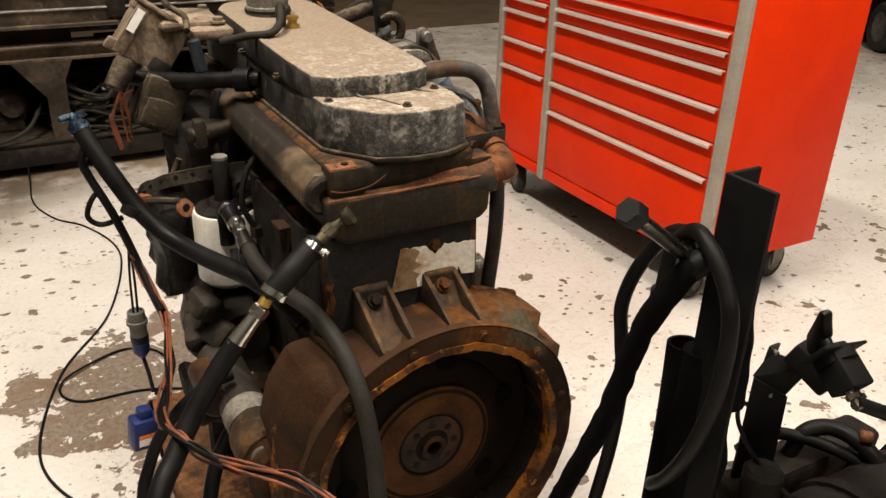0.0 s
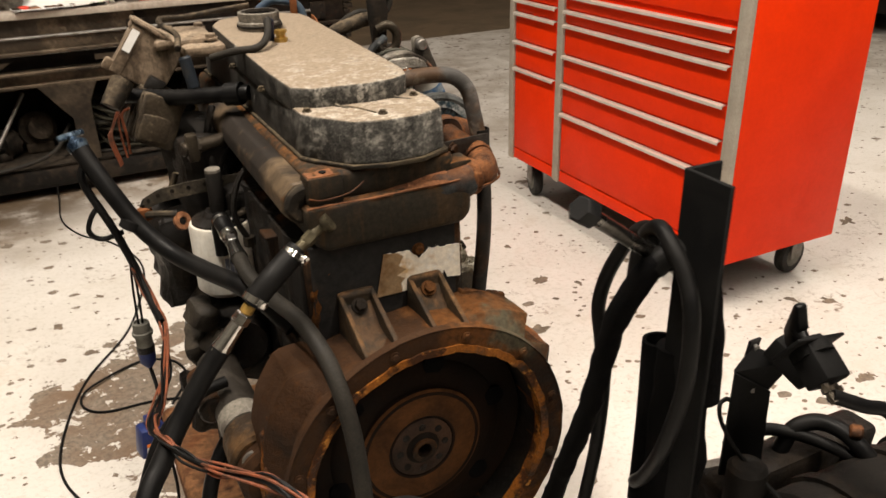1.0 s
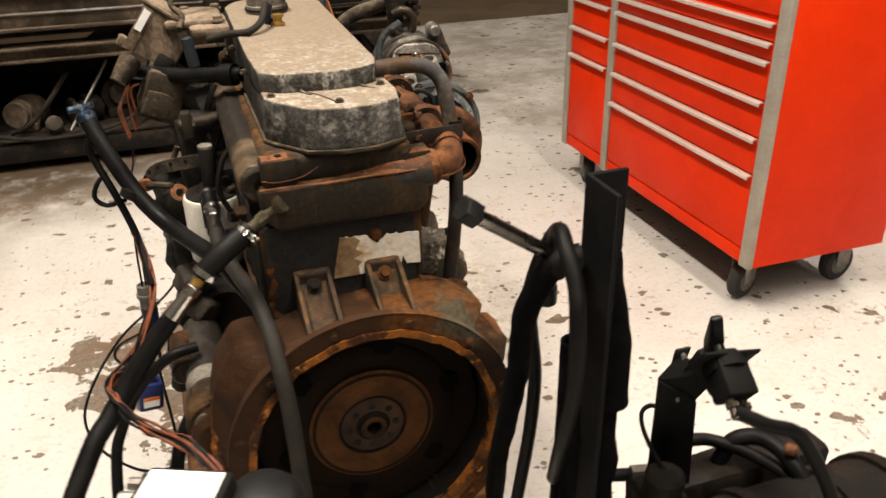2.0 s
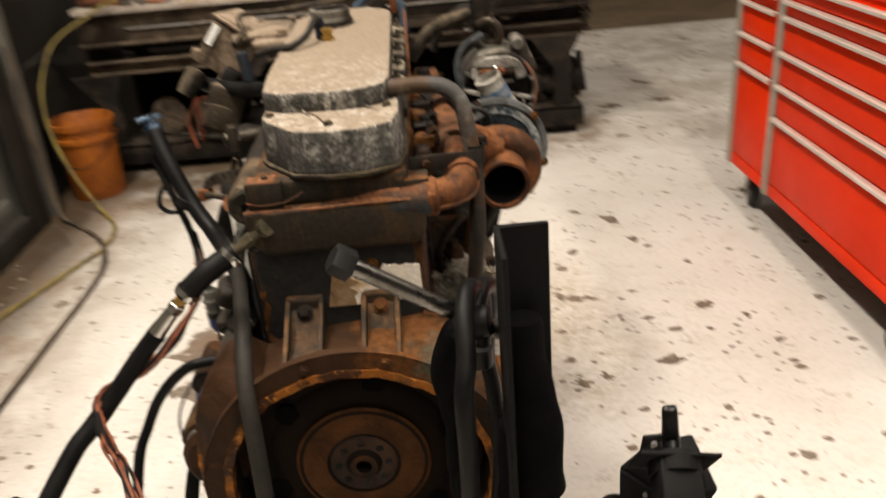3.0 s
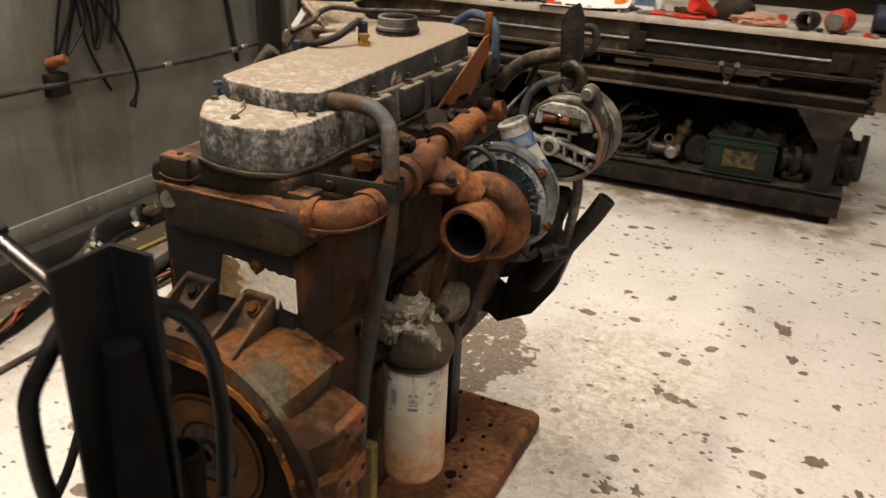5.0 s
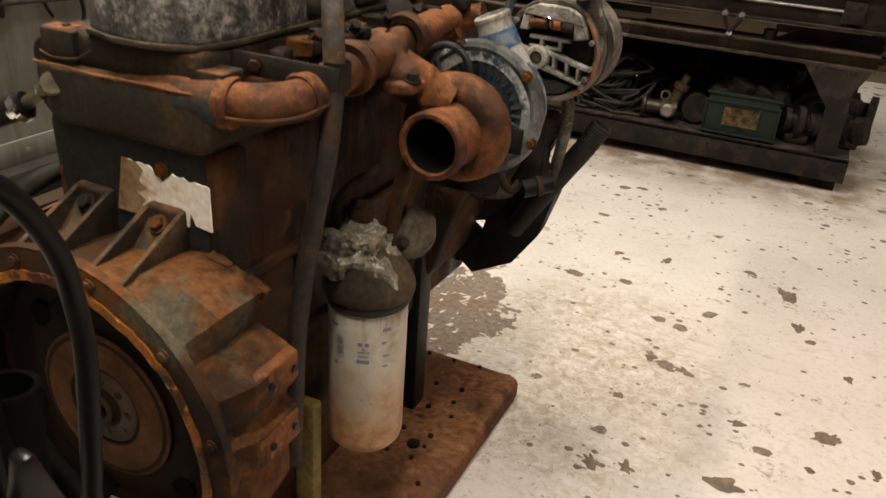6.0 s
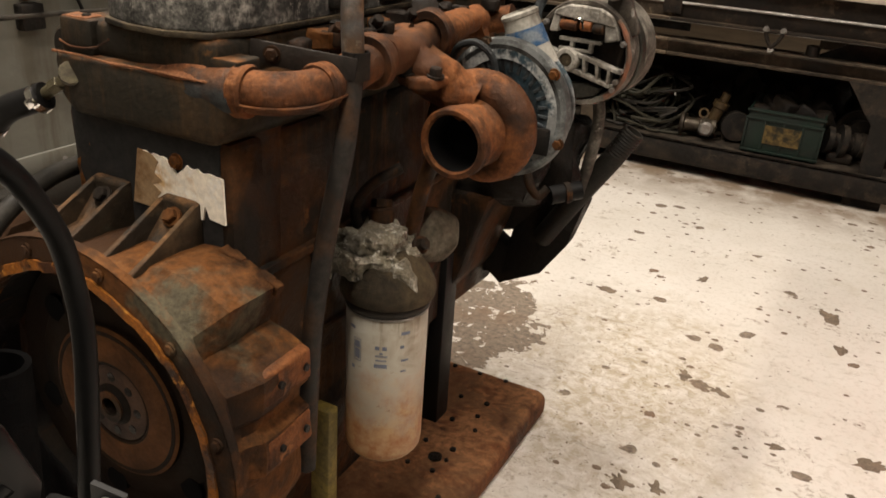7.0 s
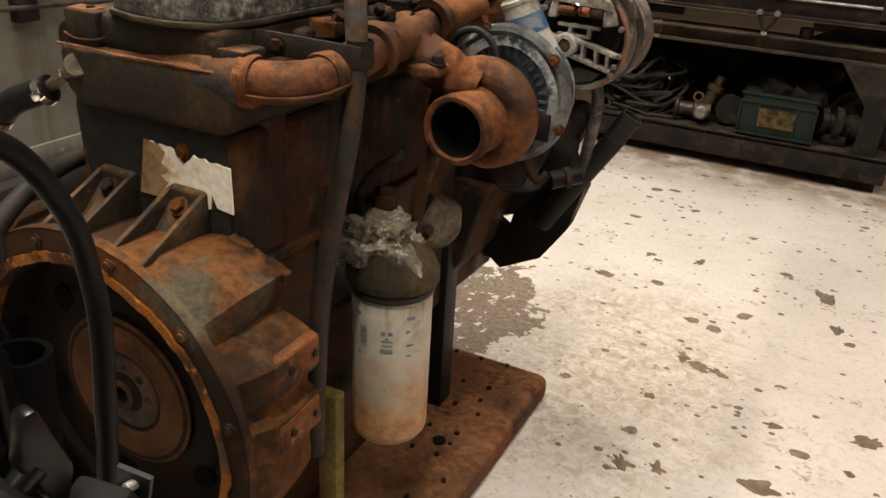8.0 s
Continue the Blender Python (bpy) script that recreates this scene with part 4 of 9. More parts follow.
    bm = tube(BM(), [(0.38, -0.245, 0.50), (0.42, -0.25, 0.515), (0.466, -0.262, 0.512), (0.52, -0.32, 0.50), (0.56, -0.42, 0.48), (0.58, -0.50, 0.46)], 0.010, 10, 6)
    part("battery_cable", bm, RUBBER, t)
    bm = tube(BM(), [(0.360, -0.262, 0.600), (0.340, -0.266, 0.616), (0.323, -0.271, 0.611), (0.322, -0.285, 0.585), (0.336, -0.315, 0.545), (0.36, -0.38, 0.50), (0.37, -0.42, 0.46)], 0.0035, 6, 6)
    part("thin_wire", bm, RUBBER, t)
    bm = BM()
    tube(bm, [(0.470, -0.265, 0.46), (0.488, -0.272, 0.512), (0.516, -0.290, 0.528), (0.528, -0.325, 0.530), (0.535, -0.36, 0.515), (0.55, -0.39, 0.48)], 0.013, 10, 6)
    part("cable_loop", bm, RUBBER, t)
    bm = rod(BM(), (0.524, -0.338, 0.541), (0.536, -0.352, 0.542), 0.011, seg=10, bevel=0.003)
    part("terminal_cap", bm, RUST_RED, t, "dull red terminal cap")


def control_box():
    t = thing("control_box", "black control box with a blank white face on a pedestal", "control box", (-0.270, -0.380, 0))
    m = pose(-0.280, -0.374, 0.753, 0, 0, -24) @ Matrix.Scale(0.70, 4)
    part("case", box(BM(), (-0.078, -0.075, -0.06), (0.060, 0.052, 0.0), 0.012, m), PAINT_BLACK, t, "black plastic case")
    part("white_label", box(BM(), (-0.066, -0.060, -0.001), (0.048, 0.040, 0.0012), 0, m), PAPER, t, "blank white face")
    bm = lathe(BM(), [(0, -0.075), (0.058, -0.075), (0.062, -0.05), (0.060, -0.025), (0.046, -0.008), (0.020, 0.0), (0, 0.001)], m @ pose(0.100, 0.040, -0.020), 32)
    part("knob_dome", bm, PAINT_BLACK, t, "glossy black round housing")
    for v in (-0.03, 0.0, 0.03):
        part("connector", rod(BM(), m @ Vector((-0.078, v, -0.02)), m @ Vector((-0.100, v, -0.02)), 0.007, seg=8), STEEL, t, "steel cable fitting")
    bm = BM()
    rod(bm, (-0.270, -0.380, 0.012), (-0.270, -0.380, 0.720), 0.018, seg=14)
    rod(bm, (-0.270, -0.380, 0.0), (-0.270, -0.380, 0.015), 0.13, seg=28)
    part("pedestal", bm, PAINT_BLACK, t)


build_setting()
bare_spots()
tool_cabinet()
steel_post()
stand_hoses()
power_unit()
control_box()


# ---- the engine ----
def stained_can():
    m, nt, co, bsdf = base_mat("stained_white_can")
    sep = nt.nodes.new("ShaderNodeSeparateXYZ")
    nt.links.new(co, sep.inputs[0])
    cloud = noise_node(nt, co, 16, 8, 0.66, 0.4)
    col = mixc(nt, ramp(nt, cloud, 0.36, 0.66), (0.41, 0.385, 0.325), (0.30, 0.262, 0.20))
    tide = mathn(nt, "ADD", sep.outputs[2], mathn(nt, "MULTIPLY", mathn(nt, "SUBTRACT", cloud, 0.5), 0.30))
    rust = mixc(nt, ramp(nt, noise_node(nt, co, 40, 7, 0.7), 0.38, 0.62), (0.36, 0.22, 0.10), (0.24, 0.088, 0.022))
    col = mixc(nt, mathn(nt, "MULTIPLY", ramp(nt, tide, 0.415, 0.325), 0.95), col, rust)
    spots = ramp(nt, noise_node(nt, co, 55, 7, 0.74), 0.62, 0.68)
    col = mixc(nt, mathn(nt, "MULTIPLY", spots, 0.6), col, (0.17, 0.080, 0.028))
    mp = nt.nodes.new("ShaderNodeMapping")
    mp.inputs["Scale"].default_value = (1, 1, 0.10)
    nt.links.new(co, mp.inputs[0])
    runs = mathn(nt, "MULTIPLY", ramp(nt, noise_node(nt, mp.outputs[0], 42, 5, 0.6), 0.50, 0.58), ramp(nt, tide, 0.450, 0.53))
    col = mixc(nt, mathn(nt, "MULTIPLY", runs, 0.75), col, (0.16, 0.12, 0.075))
    nt.links.new(col, bsdf.inputs["Base Color"])
    bsdf.inputs["Roughness"].default_value = 0.42
    bsdf.inputs["Specular IOR Level"].default_value = 0.35
    bumped(nt, bsdf, noise_node(nt, co, 60, 4, 0.6), 0.15, 0.001)
    return m


STAINED_CAN = stained_can()
CX, CZ = 0.005, 0.436  # crankshaft


def engine_thing():
    return thing("diesel_engine", "rusty inline diesel engine with dusty silver valve cover", "engine", (0, 0.45, 0))


def flywheel_housing(t):
    lobes = [(0.085, 0.656), (0.138, 0.658), (0.207, 0.633), (0.192, 0.580), (0.253, 0.557), (0.250, 0.512), (0.236, 0.498), (0.236, 0.484), (0.252, 0.475), (0.250, 0.425), (0.236, 0.408), (0.238, 0.36)]
    corner = [(math.degrees(math.atan2(z - CZ, x - CX)), math.hypot(x - CX, z - CZ)) for x, z in lobes]
    corner += [(90, 0.219), (110, 0.220), (130, 0.240), (-40, 0.243), (-90, 0.243), (-135, 0.258), (-165, 0.262), (-180, 0.264), (-195, 0.268), (-212, 0.285), (-225, 0.290), (-232, 0.262)]
    outline = sorted(corner)
    at, far = [p[0] for p in outline], [p[1] for p in outline]
    sharp = [a for a, _ in corner[:len(lobes)]]
    turns = sorted({round(-232 + 2.0 * i, 3) for i in range(180)} | {round(a, 3) for a in sharp})
    turns = [a for i, a in enumerate(turns) if a in {round(b, 3) for b in sharp} or all(abs(a - b) > 0.7 for b in sharp)]
    seg = len(turns)
    bm = BM()
    rows = [(0.205, 0.006), (0.205, 0.0), (0.244, 0.0), (0.244, 0.012), ("near", 0.020), ("near", 0.034), ("out", 0.050), ("out", 0.070), ("out", 0.100), ("out", 0.138), (0.16, 0.144)]
    rings = []
    for r, y in rows:
        ring = []
        for a in turns:
            out = float(np.interp(a, at, far))
            bulge = max(0.0, out - 0.240)
            rr = r
            if r == "near":
                rr = min(max(out, 0.222), 0.230 + bulge * (0.35 if y < 0.03 else 0.75))
            elif r == "out":
                rr = out - (0.004 if y > 0.13 else 0)
            ring.append(bm.verts.new((CX + rr * math.cos(radians(a)), y, CZ + rr * math.sin(radians(a)))))
        rings.append(ring)
    rings.append([bm.verts.new((v.co.x, 0.012, v.co.z)) for v in rings[0]])
    order = [rings[-1]] + rings[:-1]
    for a, b in zip(order, order[1:]):
        for i in range(seg):
            bm.faces.new((a[i], a[(i + 1) % seg], b[(i + 1) % seg], b[i]))
    # inner wall of the bell
    deep = [bm.verts.new((v.co.x, 0.11, v.co.z)) for v in order[0]]
    for i in range(seg):
        bm.faces.new((order[0][i], order[0][(i + 1) % seg], deep[(i + 1) % seg], deep[i]))
    bm.faces.new(deep)
    for v in bm.verts:
        v.co += 0.0012 * noise.noise_vector(v.co * 40)
    h = part("flywheel_housing", bm, HOUSING, t, "rusty cast flywheel housing", 24)
    # ragged, broken casting edge behind the upper flat
    rng = random.Random(19)
    for k in range(7):
        u = k / 6
        x, z = 0.138 + 0.066 * u, 0.656 - 0.024 * u
        bm = box(BM(), (-0.011, -0.008 - 0.006 * rng.random(), -0.010), (0.011, 0.004, 0.003 + 0.003 * rng.random()), 0.002, pose(x - 0.004, 0.137, z - 0.002, rng.uniform(-8, 8), 18, rng.uniform(-12, 12)))
        part("casting_edge", lumpy(bm, 2, 0.003, 70, k), HOUSING, h, "ragged rusty casting edge")
    # black liner added so that the bell's lamp-lit inner wall reads dark
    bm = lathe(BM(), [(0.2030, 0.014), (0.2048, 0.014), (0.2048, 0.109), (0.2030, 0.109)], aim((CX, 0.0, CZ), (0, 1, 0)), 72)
    part("dark_bell_liner", bm, BLACK_GREASE, h, "black liner added to darken the inside of the bell")
    # bright rusty rim
    bm, k = BM(), 120
    prof = [(0.203, 0.020), (0.203, -0.002), (0.216, -0.0028), (0.217, 0.010)]
    rr = []
    for i in range(k):
        a = 2 * math.pi * i / k
        w = 0.0034 * noise.noise(Vector((math.cos(a) * 6, math.sin(a) * 6, 1))) + 0.0045 * noise.noise(Vector((math.cos(a) * 40, math.sin(a) * 25, 4)))
        rr.append([bm.verts.new((CX + (r + w * (1 if r > 0.21 else 0.4)) * math.cos(a), y, CZ + (r + w) * math.sin(a))) for r, y in prof])
    for i in range(k):
        for j in range(4):
            bm.faces.new((rr[i][j], rr[(i + 1) % k][j], rr[(i + 1) % k][(j + 1) % 4], rr[i][(j + 1) % 4]))
    part("rim", bm, RUST_EDGE, h, "flaking bright rust on the rim")
    # low ridge inside the bolt circle, as the machined face steps back
    bm = lathe(BM(), [(0.240, 0.004), (0.2465, -0.001), (0.2475, 0.012), (0.240, 0.016)], aim((CX, 0.0, CZ), (0, 1, 0)), 96)
    part("face_ridge", lumpy(bm, 0, 0.002, 40), HOUSING, h)
    for i in range(12):
        a = radians(15 + 30 * i)
        bm = hexbolt(BM(), (CX + 0.230 * math.cos(a), -0.001, CZ + 0.230 * math.sin(a)), (0, -1, 0), 0.0060, 0.005)
        part("bolt", bm, HOUSING, h)
    # ribbed bosses on top
    for x in (-0.061, 0.059):
        bm = BM()
        for u in (x - 0.026, x + 0.026):
            prism(bm, [(0.022, 0.640), (0.024, 0.655), (0.060, 0.672), (0.128, 0.705), (0.142, 0.708), (0.142, 0.632)], "x", u - 0.004, u + 0.004, 0.0022, 2)
        box(bm, (x - 0.030, 0.126, 0.640), (x + 0.030, 0.144, 0.709), 0.008, None, 3)
        prism(bm, [(0.036, 0.630), (0.040, 0.646), (0.092, 0.656), (0.124, 0.690), (0.130, 0.630)], "x", x - 0.024, x + 0.024)
        for v in bm.verts:
            v.co += 0.0015 * noise.noise_vector(v.co * 60)
        part("ribbed_boss", bm, RIB_IRON, h, "ribbed cast boss")
        bm = hexbolt(BM(), (x, 0.118, 0.688), (0, -0.75, 0.6), 0.0095, 0.010)
        part("bolt", bm, HOUSING if x > 0 else BLACK_GREASE, h)
    # tapped holes and rust along the edges of the right-hand lobes
    for z in (0.540, 0.450):
        for y in (0.078, 0.124):
            part("tapped_hole", rod(BM(), (0.244, y, z), (0.2570, y, z), 0.0048, seg=14), BLACK_GREASE, h, "dark tapped hole")
        bm = lumpy(box(BM(), (0.234, 0.052, z - 0.022), (0.2535, 0.139, z + 0.022), 0.006, None, 3), 2, 0.003, 45, int(z * 100))
        part("pad_edge", bm, RUST_RED, h, "bright rust along the pad")
    # starter lobe on the left
    bm = BM()
    rod(bm, (-0.232, 0.062, 0.455), (-0.232, 0.120, 0.455), 0.060, seg=24, bevel=0.01)
    lumpy(bm, 0, 0.003, 24)
    part("starter_lobe", bm, HOUSING, h)
    bm = tube(BM(), [(-0.222, 0.060, 0.600), (-0.236, 0.060, 0.560), (-0.244, 0.058, 0.505), (-0.247, 0.056, 0.440), (-0.236, 0.054, 0.37), (-0.215, 0.050, 0.32)], (0.006, 0.024), 18, 10)
    lumpy(bm, 1, 0.007, 45, 3)
    lumpy(bm, 0, 0.003, 130, 5)
    part("rust_edge", bm, RUST_EDGE, h, "flaking orange rust along the starter opening")
    bm = lathe(BM(), [(0, 0), (0.020, 0), (0.020, 0.006), (0.012, 0.008), (0, 0.004)], aim((-0.262, 0.082, 0.487), (-0.2, -1, 0.1)), 18)
    part("starter_bolt", bm, STEEL, h, "steel bolt in the starter flange")
    return h


def flywheel(t):
    m = aim((CX, 0.0, CZ), (0, 1, 0))
    prof = [(0, 0.060), (0.013, 0.060), (0.013, 0.040), (0.021, 0.038), (0.024, 0.042), (0.036, 0.048), (0.055, 0.050), (0.058, 0.046), (0.105, 0.046), (0.110, 0.056), (0.150, 0.060), (0.155, 0.064),
            (0.196, 0.064), (0.199, 0.068), (0.199, 0.10), (0, 0.10)]
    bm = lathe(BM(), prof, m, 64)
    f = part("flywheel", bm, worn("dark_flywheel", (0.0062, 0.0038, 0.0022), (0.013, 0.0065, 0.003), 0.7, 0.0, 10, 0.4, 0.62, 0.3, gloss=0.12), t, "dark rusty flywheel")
    bm = lathe(BM(), [(0.060, 0.0485), (0.061, 0.0455), (0.098, 0.0455), (0.100, 0.0465), (0.106, 0.0465), (0.110, 0.049), (0.060, 0.052)], m, 64)
    part("friction_ring", bm, worn("dull_brown_rust", (0.082, 0.031, 0.0075), (0.036, 0.0145, 0.0045), 0.7, 0.0, 12, 0.4, 0.62, 0.3, gloss=0.15), f, "brown rusted ring")
    bm = lathe(BM(), [(0.0135, 0.060), (0.0135, 0.0365), (0.022, 0.0365), (0.022, 0.050)], m, 32)
    part("pilot_hub", bm, BLOCK, f)
    bm = lathe(BM(), [(0.022, 0.0490), (0.023, 0.0450), (0.052, 0.0452), (0.055, 0.0475), (0.055, 0.052), (0.022, 0.052)], m, 56)
    part("bolt_plate", bm, worn("dark_brown_plate", (0.045, 0.020, 0.0085), (0.020, 0.0095, 0.005), 0.65, 0.0, 16, 0.4, 0.62, 0.35), f, "dark brown bolt plate")
    for i in range(8):
        a = 2 * math.pi * i / 8
        p = (CX + 0.041 * math.cos(a), 0.0444, CZ + 0.041 * math.sin(a))
        part("bolt_hole", rod(BM(), p, (p[0], 0.0520, p[2]), 0.0065, seg=14), BLACK_GREASE, f, "dark bolt hole")
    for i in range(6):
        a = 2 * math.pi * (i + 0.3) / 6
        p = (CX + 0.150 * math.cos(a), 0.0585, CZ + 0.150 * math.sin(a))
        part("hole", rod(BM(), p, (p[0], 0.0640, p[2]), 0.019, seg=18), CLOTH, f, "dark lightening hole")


def block_and_head(t):
    bm = box(BM(), (-0.135, 0.140, 0.30), (0.136, 0.94, 0.790), 0.010)
    lumpy(bm, 4, 0.0035, 20)
    k0 = part("cylinder_block", bm, BLOCK, t, "rusty black cylinder block", 32)
    for k in range(6):  # cylinder bulges on the sides
        y = 0.215 + 0.125 * k
        part("cylinder_bulge", rod(BM(), (0.088, y, 0.34), (0.088, y, 0.792), 0.050, seg=18), BLOCK, k0)
        part("cylinder_bulge", rod(BM(), (-0.100, y, 0.40), (-0.100, y, 0.792), 0.045, seg=18), BLACK_GREASE, k0)
    # thin sheet added to blacken the rusty left side
    part("dark_side_sheet", lumpy(box(BM(), (-0.141, 0.150, 0.32), (-0.1345, 0.935, 0.786), 0.002), 3, 0.002, 24), BLACK_GREASE, k0, "thin black sheet over the left side of the block")
    for z in (0.45, 0.60):
        part("casting_rib", lumpy(box(BM(), (-0.15, 0.16, z), (0.146, 0.93, z + 0.016), 0.004), 3, 0.002, 20), BLOCK, k0)
    bm = box(BM(), (-0.128, 0.138, 0.52), (0.120, 0.150, 0.792), 0.003)
    b = part("rear_plate", bm, BLOCK_BLACK, t, "black painted rear face of the block")
    # pale bare patch with a torn upper edge
    rng = random.Random(3)
    top = []
    for i in range(25):
        u = i / 24
        dip = 0.016 * max(0.0, 1 - abs(u - 0.54) / 0.13)
        top.append((0.126 - 0.134 * u, 0.746 + 0.010 * u - dip + rng.uniform(-0.0022, 0.0022)))
    bm = prism(BM(), [(-0.022, 0.684), (0.010, 0.684), (0.060, 0.684), (0.092, 0.686), (0.096, 0.706), (0.103, 0.690), (0.127, 0.687)] + top, "y", 0.1355, 0.1385)
    part("bare_patch", bm, BARE, b, "pale bare metal patch")
    ragged = [(0.020 + 0.006 * math.sin(9 * k) + 0.003 * math.sin(23 * k), 0.684 + 0.070 * k / 9) for k in range(10)]
    bm = prism(BM(), [(-0.0245, 0.684)] + ragged + [(-0.0095, 0.7575)], "y", 0.1347, 0.1360)
    part("stained_edge", bm, iron("stained_bare_metal", (0.16, 0.080, 0.030), (0.33, 0.22, 0.12), (0.48, 0.37, 0.25), 0.38, 0.58, scale=10, oil=0.35, bump=0.3, dist=0.001, grain=0.25), b, "rust-stained edge of the bare patch")
    part("bolt", hexbolt(BM(), (0.052, 0.139, 0.752), (0, -1, 0), 0.008, 0.008), RUST, b)
    bm = tube(BM(), [(-0.100, 0.142, 0.744), (-0.114, 0.144, 0.735), (-0.123, 0.146, 0.712), (-0.120, 0.145, 0.690), (-0.126, 0.146, 0.655), (-0.120, 0.146, 0.62)], (0.006, 0.009), 10, 8)
    part("plate_lip", lumpy(bm, 0, 0.004, 60, 4), RUST, b, "rusty lip along the plate's edge")
    # oil pan
    bm = prism(BM(), [(-0.125, 0.32), (0.125, 0.32), (0.118, 0.20), (0.085, 0.062), (-0.085, 0.062), (-0.118, 0.20)], "y", 0.17, 0.70, 0.012)
    lumpy(bm, 2, 0.003, 14)
    part("oil_pan", bm, BLOCK, t, "rusty dark oil pan")
    # head: a wide lower band and a narrower upper one
    bm = prism(BM(), [(-0.132, 0.862), (0.138, 0.862), (0.144, 0.850), (0.144, 0.800), (0.128, 0.786), (-0.105, 0.786), (-0.126, 0.804)], "y", 0.122, 0.935, 0.012, 3)
    lumpy(bm, 2, 0.0022, 22)
    h = part("cylinder_head", bm, HEAD, t, "rusty black cylinder head")
    bm = BM()
    box(bm, (-0.118, 0.141, 0.856), (0.122, 0.925, 0.905), 0.012, None, 3)
    lumpy(bm, 2, 0.002, 26)
    part("head_top", bm, HEAD, h)
    bm = prism(BM(), [(0.1235, 0.858), (0.1240, 0.8635), (0.1330, 0.8665), (0.1405, 0.8740), (0.1450, 0.8740), (0.1450, 0.858)], "x", -0.052, 0.105, 0.0015, 2)
    lumpy(bm, 4, 0.004, 50, 2)
    lumpy(bm, 0, 0.0015, 200, 3)
    for v in bm.verts:  # thins out towards the plugged rail
        v.co.z = 0.858 + (v.co.z - 0.858) * min(1.0, max(0.05, (v.co.x + 0.03) / 0.11))
        v.co.y += 0.004 * (1 - min(1.0, max(0.0, (v.co.x + 0.045) / 0.12)))
    part("rust_mound", bm, SALMON_RUST, h, "heap of orange rust scale on the ledge")
    bm = tube(BM(), [(-0.128, 0.124, 0.8615), (-0.08, 0.1225, 0.8625), (-0.02, 0.1225, 0.8610), (0.04, 0.1225, 0.8625), (0.10, 0.1230, 0.8620), (0.136, 0.126, 0.8615)], 0.0016, 8, 8)
    part("ledge_lip", lumpy(bm, 0, 0.0016, 90), SALMON_RUST, h, "thin line of rust along the ledge")
    bm = BM()
    box(bm, (-0.122, 0.132, 0.860), (-0.066, 0.170, 0.9040), 0.005)
    part("corner_boss", bm, HEAD, h)
    bm = lumpy(box(BM(), (-0.119, 0.135, 0.9025), (-0.078, 0.160, 0.9052), 0.001), 2, 0.002, 60)
    part("rust_patch", bm, SALMON_RUST, h, "orange rust on the corner boss")
    bm = lathe(BM(), [(0.0, 0.9035), (0.0055, 0.9035), (0.0055, 0.9066), (0, 0.9066)], pose(-0.092, 0.150, 0), 14)
    part("bolt_hole", bm, BLACK_GREASE, h, "empty bolt hole")
    bm = tube(BM(), [(-0.122, 0.131, 0.874), (-0.10, 0.130, 0.869), (-0.06, 0.130, 0.873), (-0.035, 0.131, 0.886)], 0.0016, 8, 5)
    part("casting_line", bm, RUST_RED, h, "rusty raised casting line")
    bm = tube(BM(), [(0.030, 0.168, 0.838), (0.065, 0.156, 0.844), (0.100, 0.149, 0.848), (0.130, 0.148, 0.851), (0.148, 0.150, 0.852)], (0.024, 0.030), 24, 6)
    lumpy(bm, 1, 0.004, 30)
    part("outlet_neck", bm, iron("neck_grey_rust", (0.034, 0.036, 0.036), (0.060, 0.030, 0.016), (0.15, 0.058, 0.020), 0.48, 0.62, scale=9, oil=0.4, top=(0.20, 0.078, 0.028), top_lo=0.34), h, "grey and rusty cast neck")
    bm = lumpy(box(BM(), (0.100, 0.140, 0.862), (0.152, 0.180, 0.886), 0.003), 1, 0.002, 40)
    part("upper_tab", bm, HEAD, h)
    for k in range(6):
        bm = hexbolt(BM(), (0.146, 0.22 + 0.125 * k, 0.845), (1, 0, 0), 0.009, 0.010)
        part("bolt", bm, RUST, h)


